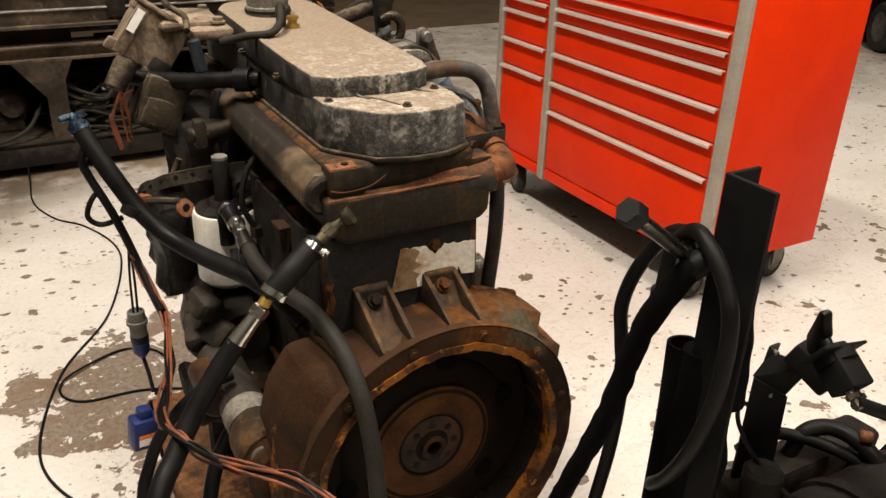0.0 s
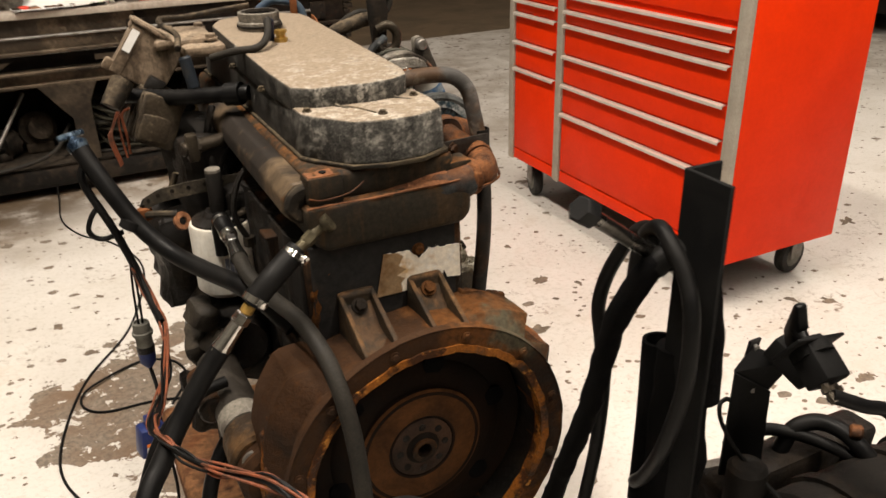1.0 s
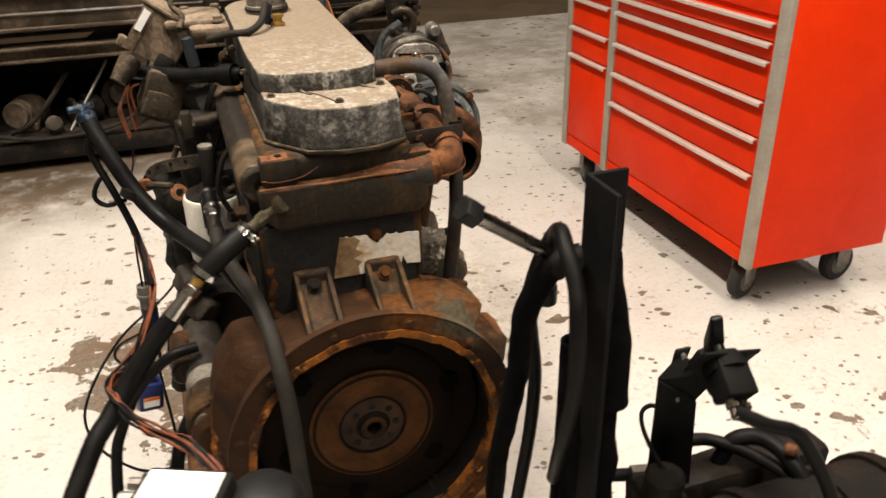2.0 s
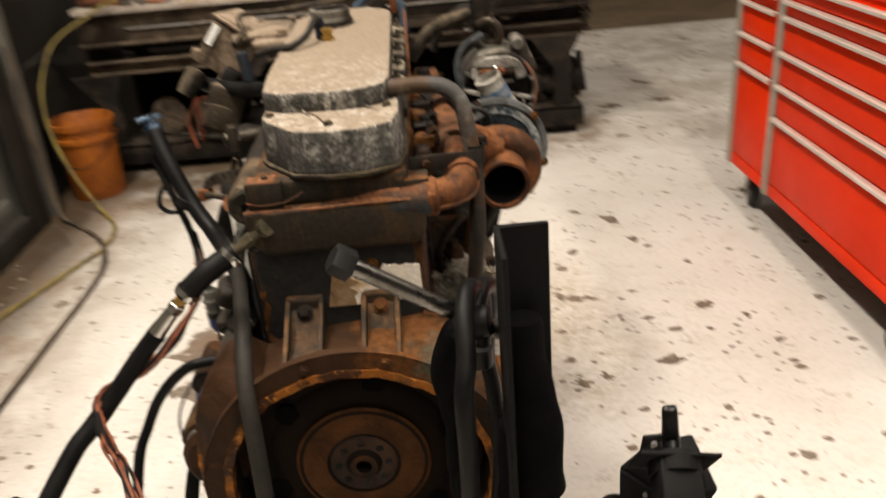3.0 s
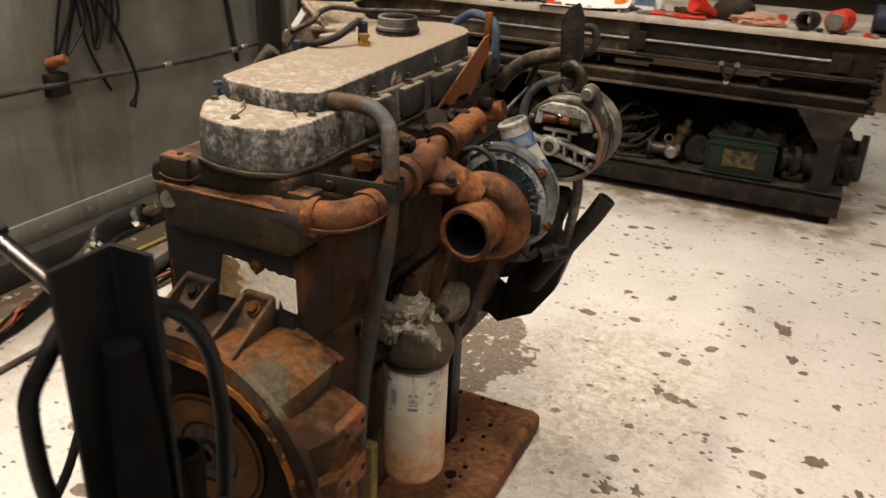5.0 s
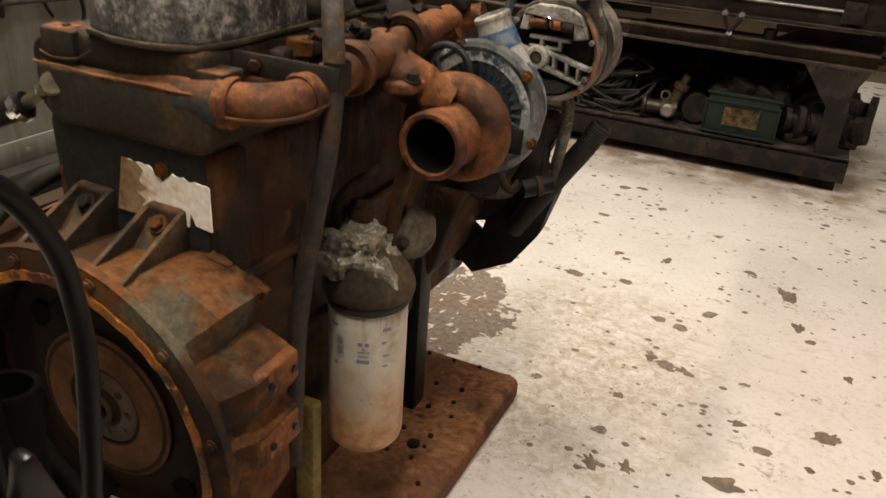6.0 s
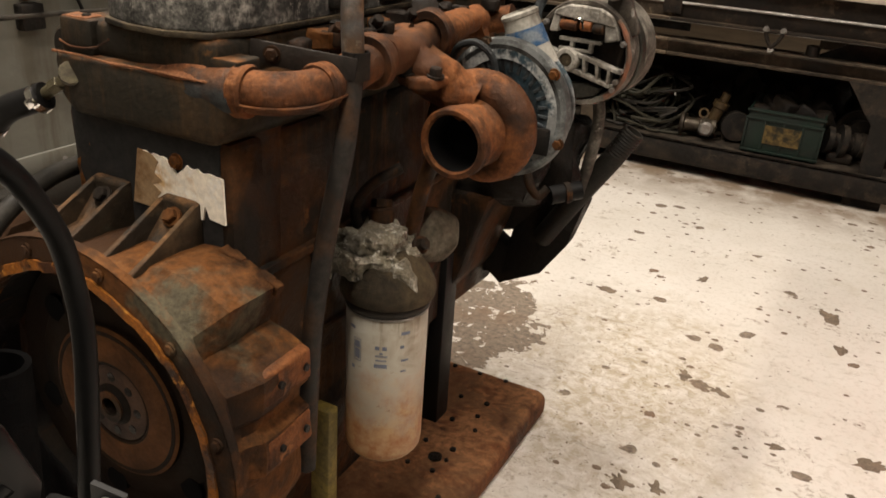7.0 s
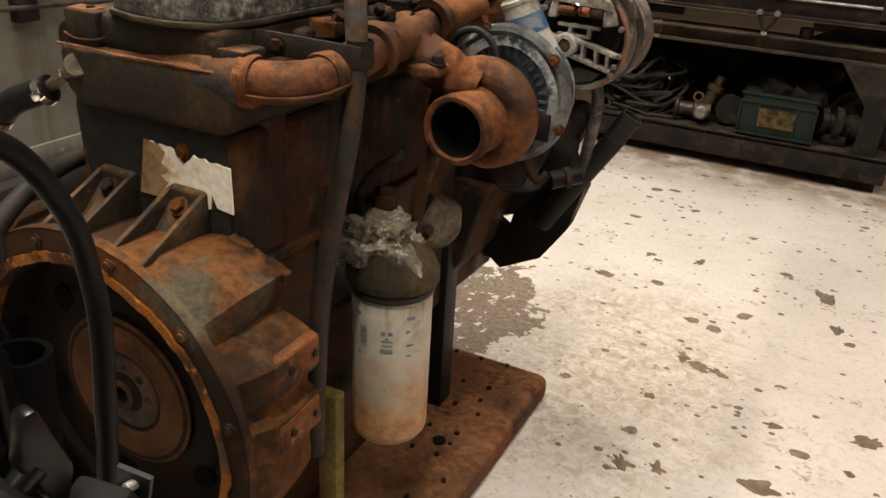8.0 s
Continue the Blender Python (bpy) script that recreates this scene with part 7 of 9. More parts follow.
    for x, y in ((-0.12, 0.70), (-0.18, 0.83), (-0.115, 0.84), (-0.205, 0.72)):
        part("bolt", hexbolt(BM(), (x, y, 1.014), (0, 0, 1), 0.010, 0.010), ECU, c)
    bm = tube(BM(), [(-0.20, 0.60, 1.02), (-0.19, 0.66, 1.035), (-0.205, 0.71, 1.045), (-0.20, 0.76, 1.05), (-0.15, 0.79, 1.045), (-0.08, 0.83, 1.045), (0.00, 0.87, 1.045)], 0.0058, 10, 6)
    part("harness", bm, ECU_DARK, c, "dust-caked harness")
    bm = BM()
    rod(bm, (-0.235, 0.515, 0.858), (-0.150, 0.545, 0.858), 0.013, seg=12, bevel=0.003)
    lathe(bm, [(0, 0), (0.018, 0), (0.018, 0.012), (0, 0.012)], aim((-0.205, 0.525, 0.858), (-1, -0.3, 0)), 6)
    box(bm, (-0.225, 0.505, 0.835), (-0.205, 0.530, 0.885), 0.004)
    part("fuel_fitting", bm, SCRAP_SHINY, t)
    # starter
    bm = BM()
    rod(bm, (-0.252, 0.160, 0.476), (-0.252, 0.40, 0.476), 0.038, seg=26, bevel=0.006)
    s = part("starter_motor", bm, CRUSTED_GREY, t, "grey starter motor with a rusty nose")
    bm = BM()
    rod(bm, (-0.250, 0.095, 0.474), (-0.250, 0.166, 0.474), 0.047, seg=24, bevel=0.006)
    lumpy(bm, 0, 0.003, 24)
    part("nose", bm, iron("ochre_starter_nose", (0.040, 0.022, 0.009), (0.105, 0.055, 0.021), (0.17, 0.095, 0.040), 0.42, 0.60, scale=8, oil=0.6), s, "ochre oily nose")
    bm = lathe(BM(), [(0.036, 0.172), (0.0395, 0.172), (0.0395, 0.215), (0.036, 0.215)], pose(-0.252, 0, 0.476, -90, 0, 0), 28)
    part("barrel_band", bm, DIRTY_ALU, s, "pale dirty band")
    bm = rod(BM(), (-0.290, 0.24, 0.485), (-0.290, 0.36, 0.485), 0.024, seg=18, bevel=0.004)
    part("solenoid", bm, BLOCK, s)
    part("bolt", hexbolt(BM(), (-0.262, 0.118, 0.420), (0, -1, 0), 0.011, 0.010), STEEL, s)
    # filler tube
    line = [(-0.396, 0.618, 0.858), (-0.368, 0.578, 0.797), (-0.328, 0.540, 0.722), (-0.285, 0.490, 0.678), (-0.240, 0.400, 0.668), (-0.204, 0.310, 0.672), (-0.176, 0.240, 0.660), (-0.15, 0.20, 0.63)]
    d = part("filler_tube", tube(BM(), line, 0.0165, 16, 7), RUBBER, t, "black oil filler tube")
    m = aim((-0.398, 0.622, 0.862), (-0.35, 0.5, 0.85))
    bm = BM()
    lathe(bm, [(0, -0.006), (0.0185, -0.006), (0.0195, 0.006), (0.014, 0.012), (0.008, 0.016), (0.007, 0.028), (0, 0.028)], m, 22)
    box(bm, (-0.028, -0.005, 0.018), (0.028, 0.005, 0.030), 0.004, m)
    part("tube_cap", bm, CAP_BLUE, d, "blue T-handled cap")
    bm = lathe(BM(), [(0.0165, 0), (0.022, 0.002), (0.022, 0.018), (0.0165, 0.020)], aim((-0.334, 0.546, 0.732), (-0.5, -0.1, -0.85)), 20)
    part("clamp_ring", bm, RUBBER, d)


def engine_hoses(t):
    # steel-fitted hose from the head
    bm = tube(BM(), [(-0.150, 0.122, 0.802), (-0.172, 0.112, 0.792), (-0.198, 0.098, 0.779), (-0.233, 0.093, 0.750)], 0.0175, 14, 6)
    h = part("coolant_hose", bm, RUBBER, t, "black rubber hose with steel clamps")
    bm = BM()
    rod(bm, (-0.104, 0.128, 0.834), (-0.128, 0.124, 0.818), 0.0075, seg=12, bevel=0.001)
    lathe(bm, [(0, 0), (0.0130, 0), (0.0145, 0.002), (0.0145, 0.012), (0, 0.013)], aim((-0.104, 0.126, 0.834), (0.6, -0.4, 0.4)), 10)
    rod(bm, (-0.122, 0.1248, 0.822), (-0.136, 0.1228, 0.8125), 0.0105, seg=6, bevel=0.001)
    rod(bm, (-0.134, 0.123, 0.814), (-0.152, 0.121, 0.802), 0.0085, seg=12, bevel=0.001)
    part("hose_fitting", bm, DULL_BRASS, h, "dull brass hose fitting")
    for p, d in (((-0.154, 0.120, 0.800), (-0.6, -0.3, -0.5)), ((-0.222, 0.094, 0.760), (-0.5, -0.1, -0.6))):
        m = aim(p, d)
        bm = lathe(BM(), [(0.0175, 0), (0.0195, 0), (0.0195, 0.010), (0.0175, 0.010)], m, 24)
        box(bm, (0.016, -0.006, -0.001), (0.028, 0.006, 0.011), 0.002, m)
        part("hose_clamp", bm, CHROME, h, "bright worm-drive clamp")
    bm = BM()
    ferrule = [(-0.233, 0.093, 0.750), (-0.243, 0.091, 0.738), (-0.262, 0.090, 0.719), (-0.282, 0.088, 0.697)]
    rod(bm, ferrule[1], (-0.255, 0.090, 0.726), 0.0130, seg=6, bevel=0.002)
    rod(bm, (-0.255, 0.090, 0.726), (-0.289, 0.086, 0.690), 0.0108, 0.0140, 18)
    part("crimped_ferrule", bm, CHROME, h, "bright crimped steel ferrule")
    part("brass_ring", rod(BM(), ferrule[0], ferrule[1], 0.0098, seg=14, bevel=0.002), BRASS, h)
    bm = tube(BM(), [(-0.285, 0.087, 0.693), (-0.316, 0.080, 0.660), (-0.360, 0.062, 0.610), (-0.397, 0.030, 0.572), (-0.426, -0.002, 0.545), (-0.48, -0.08, 0.46), (-0.53, -0.18, 0.33), (-0.55, -0.3, 0.18), (-0.54, -0.45, 0.05), (-0.50, -0.60, 0.02)], 0.0150, 14, 6)
    part("hydraulic_hose", bm, RUBBER, h)
    # second hose, hanging past the flywheel
    bm = tube(BM(), [(-0.197, 0.335, 0.720), (-0.194, 0.275, 0.704), (-0.178, 0.205, 0.692), (-0.160, 0.116, 0.691), (-0.148, 0.041, 0.668), (-0.143, -0.006, 0.628), (-0.138, -0.032, 0.565), (-0.136, -0.052, 0.470), (-0.135, -0.07, 0.35), (-0.14, -0.09, 0.2), (-0.16, -0.14, 0.06), (-0.20, -0.2, 0.015)], 0.0130, 14, 6)
    g = part("drain_hose", bm, RUBBER_DUSTY, t, "long grey-black hose")
    bm = rod(BM(), (-0.1965, 0.396, 0.734), (-0.1965, 0.386, 0.7315), 0.0155, seg=18, bevel=0.002)
    rod(bm, (-0.1965, 0.386, 0.7315), (-0.1965, 0.378, 0.7295), 0.010, seg=12)
    rod(bm, (-0.1965, 0.378, 0.7295), (-0.1965, 0.362, 0.7260), 0.0130, seg=6, bevel=0.001)
    rod(bm, (-0.1965, 0.362, 0.7260), (-0.1970, 0.322, 0.7165), 0.0110, 0.0150, 18)
    part("crimped_ferrule", bm, CHROME, g, "bright crimped steel ferrule")
    part("hose_elbow", tube(BM(), [(-0.200, 0.452, 0.672), (-0.200, 0.452, 0.715), (-0.199, 0.448, 0.738), (-0.198, 0.432, 0.743), (-0.197, 0.410, 0.7375), (-0.1965, 0.392, 0.733)], 0.0150, 16, 6), GLOSS_BLACK, g, "shiny black hose elbow")
    m = aim((-0.198, 0.436, 0.7435), (0, -0.95, -0.25))
    bm = lathe(BM(), [(0.0150, 0), (0.0168, 0), (0.0168, 0.009), (0.0150, 0.009)], m, 24)
    box(bm, (0.014, -0.005, 0.0), (0.023, 0.005, 0.009), 0.002, m)
    part("hose_clamp", bm, CHROME, g, "bright worm-drive clamp")
    # starter cable
    bm = tube(BM(), [(-0.262, 0.250, 0.532), (-0.304, 0.240, 0.530), (-0.345, 0.244, 0.500), (-0.384, 0.248, 0.454), (-0.412, 0.238, 0.402), (-0.430, 0.214, 0.360), (-0.44, 0.16, 0.27), (-0.44, 0.08, 0.15), (-0.45, -0.05, 0.04), (-0.48, -0.2, 0.015)], 0.0100, 12, 6)
    part("starter_cable", bm, RUBBER, t, "black starter cable")
    bm = tube(BM(), [(-0.21, 0.28, 0.47), (-0.29, 0.24, 0.40), (-0.33, 0.20, 0.33), (-0.35, 0.15, 0.22), (-0.36, 0.08, 0.10), (-0.37, 0.0, 0.03), (-0.40, -0.1, 0.015)], 0.013, 12, 6)
    part("starter_cable", bm, RUBBER, t, "black starter cable")
    # harness with bare wires
    main = [(-0.388, 0.606, 0.842), (-0.404, 0.604, 0.812), (-0.398, 0.600, 0.780), (-0.372, 0.575, 0.715), (-0.350, 0.560, 0.640), (-0.338, 0.520, 0.590), (-0.330, 0.440, 0.568), (-0.345, 0.310, 0.550), (-0.372, 0.215, 0.548), (-0.394, 0.110, 0.585), (-0.385, 0.045, 0.600), (-0.365, -0.01, 0.604), (-0.330, -0.07, 0.610), (-0.288, -0.142, 0.630), (-0.254, -0.20, 0.615), (-0.232, -0.24, 0.575), (-0.220, -0.27, 0.50), (-0.21, -0.30, 0.35), (-0.20, -0.33, 0.12), (-0.19, -0.36, 0.02)]
    bm = tube(BM(), main[:7], 0.0075, 8, 6)
    w = part("wire_harness", bm, RUBBER, t, "taped wiring harness with bare copper-red wires")
    rng = random.Random(4)
    for k in range(9):
        off = [Vector([rng.uniform(-0.008, 0.008) for _ in range(3)]) for _ in main]
        bm = tube(BM(), [Vector(p) + o for p, o in zip(main[4:], off[4:])], 0.0021, 6, 6)
        part("wire", bm, WIRE_COPPER if k < 6 else RUBBER, w)
    bm = tube(BM(), main[7:], 0.0042, 8, 6)
    part("taped_wire", bm, RUBBER, w)
    bm = tube(BM(), main[14:], 0.007, 8, 6)
    part("taped_wire", bm, RUBBER, w)
    bm = tube(BM(), [(-0.382, 0.60, 0.755), (-0.402, 0.590, 0.738), (-0.412, 0.590, 0.708), (-0.392, 0.588, 0.690), (-0.355, 0.580, 0.700)], 0.005, 8, 6)
    part("cable_tie_loop", bm, RUBBER, w)
    # connector
    for k, off in enumerate((-0.004, 0.004)):
        c = [(-0.352, 0.590, 0.640), (-0.354 + off, 0.598, 0.570), (-0.357 + off, 0.606, 0.488)]
        part("lead", tube(BM(), c, 0.0024, 6, 4), RUBBER, w)
    bm = lathe(BM(), [(0, 0.430), (0.0165, 0.430), (0.0165, 0.462), (0.0205, 0.463), (0.0205, 0.470), (0.0175, 0.471), (0.0165, 0.490), (0.013, 0.491), (0.012, 0.486), (0, 0.486)], pose(-0.357, 0.606, 0), 18)
    k = part("connector", bm, GREY_PLASTIC, w, "grey plastic connector")
    bm = lathe(BM(), [(0, 0.385), (0.007, 0.385), (0.016, 0.398), (0.017, 0.412), (0.017, 0.431), (0, 0.431)], pose(-0.357, 0.606, 0), 18)
    part("connector_tail", bm, BLUE_PLASTIC, k, "dark blue connector tail")
    part("connector_seal", lathe(BM(), [(0.0165, 0.422), (0.0178, 0.423), (0.0178, 0.436), (0.0165, 0.437)], pose(-0.357, 0.606, 0), 18), BLACK_GREASE, k)
    part("lead", tube(BM(), [(-0.357, 0.606, 0.388), (-0.353, 0.585, 0.355), (-0.352, 0.56, 0.325)], 0.004, 6, 4), RUBBER, k)
    m = pose(-0.385, 0.52, 0.275, 0, 8, 12) @ Matrix.Scale(0.70, 4)
    bm = BM()
    box(bm, (-0.038, -0.030, -0.055), (0.038, 0.030, 0.040), 0.010, m)
    box(bm, (-0.018, -0.018, 0.038), (0.018, 0.018, 0.068), 0.005, m)
    j = part("relay_box", bm, BLUE_PLASTIC, w, "blue plastic relay box")
    part("relay_label", box(BM(), (-0.024, -0.0315, -0.038), (0.024, -0.0295, -0.016), 0, m), PAPER, j, "plain white label")
    part("relay_band", box(BM(), (-0.024, -0.0318, -0.014), (0.024, -0.0295, -0.004), 0, m), ORANGE_PLASTIC, j, "orange band")


def engine_stand():
    t = thing("engine_stand", "rusty steel base plate with bolt holes under the engine", "engine stand", (0, 0.6, 0))
    bm = box(BM(), (-0.34, 0.20, 0.0), (0.305, 0.935, 0.060), 0.020, None, 3)
    lumpy(bm, 2, 0.003, 9)
    p = part("base_plate", bm, iron("rusty_plate", (0.050, 0.020, 0.009), (0.120, 0.046, 0.017), (0.21, 0.095, 0.042), 0.42, 0.62, scale=5, oil=0.45, top=(0.185, 0.088, 0.038), top_lo=0.38, dist=0.002), t, "rusty steel base plate")
    rng = random.Random(2)
    holes = [(0.202, 0.597, 0.0135), (0.083, 0.908, 0.005), (0.146, 0.911, 0.005), (0.209, 0.915, 0.005), (0.211, 0.812, 0.006), (0.214, 0.761, 0.005), (0.231, 0.714, 0.0045), (0.151, 0.807, 0.005),
             (0.173, 0.723, 0.0055), (0.161, 0.633, 0.005), (0.221, 0.636, 0.006), (0.225, 0.600, 0.004), (0.217, 0.559, 0.005), (0.164, 0.556, 0.005), (0.262, 0.50, 0.005), (0.225, 0.43, 0.005), (-0.25, 0.85, 0.006), (-0.22, 0.70, 0.006)]
    for x, y, r in holes:
        part("bolt_hole", rod(BM(), (x, y, 0.055), (x, y, 0.0640), r, seg=12), BLACK_GREASE, p, "dark bolt hole")
    bm = box(BM(), (0.108, 0.695, 0.058), (0.150, 0.745, 0.44), 0.004)
    part("upright", bm, PAINT_BLACK, t, "black steel upright")
    bm = box(BM(), (0.145, 0.275, 0.058), (0.180, 0.300, 0.350), 0.004)
    part("upright", bm, YELLOW_STEEL, t, "worn yellow upright")
    bm = box(BM(), (-0.24, 0.60, 0.058), (-0.19, 0.65, 0.40), 0.004)
    part("upright", bm, BLACK_GREASE, t)
    return t


ENGINE = engine_thing()
for build in (flywheel_housing, flywheel, block_and_head, valve_cover, breather_pipe, exhaust, turbocharger, alternator, lifting_bar, front_arm, oil_filter, left_side, engine_hoses):
    build(ENGINE)
engine_stand()


# ---- along the wall ----
def wall_things():
    t = thing("conduit_pipe", "grey steel conduit clipped along the wall with a drop pipe", "pipe", (-1.56, 2.0, 0.6))
    part("pipe", tube(BM(), [(-1.565, -1.0, 0.64), (-1.565, 0.9, 0.63), (-1.565, 1.65, 0.604), (-1.565, 2.05, 0.600), (-1.55, 2.58, 0.626), (-1.55, 2.9, 0.65)], 0.0088, 10, 5), CONDUIT, t)
    part("drop_pipe", tube(BM(), [(-1.580, 1.985, 1.60), (-1.580, 1.99, 1.00), (-1.580, 2.037, 0.826), (-1.580, 2.075, 0.62), (-1.580, 2.088, 0.545)], 0.0105, 10, 4), BLACK_GREASE, t)
    part("branch", tube(BM(), [(-1.580, 1.99, 0.93), (-1.575, 2.06, 0.945), (-1.575, 2.12, 0.985), (-1.575, 2.13, 1.2)], 0.009, 8, 4), BLACK_GREASE, t)
    for y, z in ((1.65, 0.604), (2.05, 0.600), (2.12, 0.602)):
        part("coupling", rod(BM(), (-1.565, y - 0.02, z), (-1.565, y + 0.016, z), 0.0128, seg=12, bevel=0.003), STEEL, t)
    part("valve_stub", rod(BM(), (-1.60, 1.13, 0.69), (-1.54, 1.16, 0.71), 0.018, seg=14, bevel=0.003), RUST_RED, t, "dull red pipe end")
    part("box", box(BM(), (-1.60, 1.10, 0.58), (-1.56, 1.18, 0.66), 0.006), BLACK_GREASE, t)
    # orange hose coil on a hook
    t = thing("orange_hose_coil", "coiled orange air hose hanging from a wall hook", "hose", (-1.56, 1.78, 1.1))
    rng = random.Random(6)
    for k in range(11):
        w, y, low = rng.uniform(0.10, 0.165), 1.775 + rng.uniform(-0.02, 0.025), 0.845 + rng.uniform(0, 0.06)
        x = -1.588 + 0.010 * (k % 4) + 0.001 * k
        lean = rng.uniform(-0.03, 0.03)
        pts = [(x, y, 1.36), (x, y - w * 0.8, 1.26), (x, y - w + lean, 1.08), (x, y - w * 0.75 + lean, low + 0.07), (x, y + lean, low), (x, y + w * 0.75 + lean, low + 0.06), (x, y + w + lean, 1.08), (x, y + w * 0.8, 1.26), (x, y, 1.36)]
        part("coil", tube(BM(), pts, 0.0065, 8, 6), ORANGE_HOSE, t)
    part("hook", tube(BM(), [(-1.60, 1.765, 1.40), (-1.56, 1.765, 1.38), (-1.545, 1.765, 1.355), (-1.54, 1.765, 1.38)], 0.006, 8, 5), STEEL, t)
    # black cables
    t = thing("cable_tangle", "tangled black cables hanging on the wall", "cables", (-1.57, 1.35, 1.0))
    for k in range(5):
        y = 1.20 + 0.05 * k
        pts = [(-1.585, y, 1.4)]
        for j in range(5):
            pts.append((-1.575 + 0.01 * rng.uniform(-1, 1), y + rng.uniform(-0.07, 0.07), 1.2 - 0.12 * j + rng.uniform(-0.03, 0.03)))
        pts.append((-1.57, y + 0.04, 0.88 - 0.05 * (k % 3)))
        pts.append((-1.57, y + 0.01, 0.98))
        part("cable", tube(BM(), pts, 0.006, 7, 6), RUBBER, t)
    part("cable", tube(BM(), [(-1.575, 1.30, 1.3), (-1.57, 1.33, 0.95), (-1.565, 1.40, 0.80), (-1.56, 1.45, 0.68), (-1.555, 1.475, 0.57), (-1.555, 1.45, 0.50)], 0.007, 8, 6), RUBBER, t)
    for k in range(7):
        y, z, w, h = 1.34 + 0.045 * k, 1.02 + rng.uniform(-0.06, 0.10), rng.uniform(0.04, 0.10), rng.uniform(0.06, 0.13)
        ring = [(-1.575 + 0.006 * math.sin(a * 2 + k), y + w * math.cos(a), z + h * math.sin(a)) for a in [0.7 * j + 0.3 * k for j in range(11)]]
        part("cable", tube(BM(), ring, 0.0055, 7, 5), RUBBER, t)
    part("plug_end", rod(BM(), (-1.555, 1.452, 0.508), (-1.555, 1.437, 0.482), 0.013, seg=10, bevel=0.003), RUBBER, t)
    part("cable", tube(BM(), [(-1.575, 1.25, 1.2), (-1.57, 1.27, 0.80), (-1.57, 1.33, 0.62), (-1.57, 1.36, 0.56)], 0.006, 8, 6), RUBBER, t)
    # bucket
    m = pose(-1.41, 2.66, 0)
    t = thing("bucket", "scuffed orange plastic bucket standing by the wall", "bucket", (-1.41, 2.66, 0))
    part("shell", lathe(BM(), [(0, 0.004), (0.112, 0.0), (0.116, 0.010), (0.128, 0.27), (0.138, 0.275), (0.139, 0.295), (0.131, 0.298), (0.133, 0.335), (0.143, 0.338), (0.144, 0.365), (0.136, 0.368), (0.132, 0.362), (0.116, 0.03), (0, 0.03)], m, 36), BUCKET, t)
    part("bail", tube(BM(), [m @ Vector((0.14, 0, 0.32)), m @ Vector((0.11, -0.10, 0.22)), m @ Vector((0, -0.15, 0.17)), m @ Vector((-0.11, -0.10, 0.22)), m @ Vector((-0.14, 0, 0.32))], 0.0030, 7, 6), BLACK_GREASE, t)
    hose("yellow_air_hose", "yellow air hose running from the bench down to the floor",
         [(-1.05, 2.93, 0.85), (-1.16, 2.88, 0.845), (-1.27, 2.86, 0.815), (-1.338, 2.84, 0.775), (-1.430, 2.76, 0.725), (-1.485, 2.70, 0.661), (-1.519, 2.60, 0.516), (-1.495, 2.52, 0.34), (-1.413, 2.44, 0.167), (-1.30, 2.36, 0.022), (-1.212, 2.23, 0.010), (-1.172, 2.10, 0.010), (-1.176, 1.96, 0.010), (-1.216, 1.85, 0.010), (-1.268, 1.71, 0.010), (-1.32, 1.57, 0.010), (-1.37, 1.44, 0.010), (-1.385, 1.28, 0.010), (-1.385, 1.116, 0.010), (-1.366, 0.80, 0.010), (-1.33, 0.2, 0.010), (-1.30, -0.6, 0.010)], 0.0075, YELLOW_HOSE)
    hose("floor_cable", "dirty grey cable lying along the floor by the wall",
         [(-1.51, 2.40, 0.75), (-1.51, 2.38, 0.56), (-1.505, 2.36, 0.39), (-1.495, 2.36, 0.19), (-1.46, 2.31, 0.04), (-1.385, 2.258, 0.010), (-1.243, 2.10, 0.012), (-1.153, 1.94, 0.024), (-1.108, 1.77, 0.012), (-1.103, 1.58, 0.010), (-1.108, 1.40, 0.010), (-1.114, 1.20, 0.010), (-1.125, 0.602, 0.010), (-1.10, 0.0, 0.010), (-1.0, -0.7, 0.010)], 0.009, BROWN_CABLE, "cable")
    hose("thin_cable", "thin black cable curling over the floor",
         [(-0.46, 3.00, 0.10), (-0.475, 2.80, 0.010), (-0.479, 2.554, 0.004), (-0.42, 2.36, 0.004), (-0.327, 2.234, 0.004), (-0.255, 2.033, 0.004), (-0.257, 1.832, 0.004), (-0.352, 1.494, 0.004), (-0.507, 1.232, 0.004), (-0.588, 0.928, 0.004), (-0.557, 0.739, 0.004), (-0.45, 0.60, 0.004), (-0.36, 0.56, 0.05), (-0.36, 0.57, 0.30)], 0.0035, RUBBER, "cable", 7)
    hose("thin_cable", "thin black cable curling over the floor",
         [(-0.30, 1.02, 0.004), (-0.241, 1.13, 0.004), (-0.25, 1.22, 0.004), (-0.30, 1.27, 0.004), (-0.369, 1.273, 0.006), (-0.496, 1.197, 0.009), (-0.52, 1.13, 0.004), (-0.469, 1.069, 0.004), (-0.33, 1.055, 0.004), (-0.20, 1.00, 0.004), (-0.15, 0.97, 0.004)], 0.0035, RUBBER, "cable", 7)


# ---- workbench ----
BX0, BX1, BY = -1.42, 1.065, 2.88


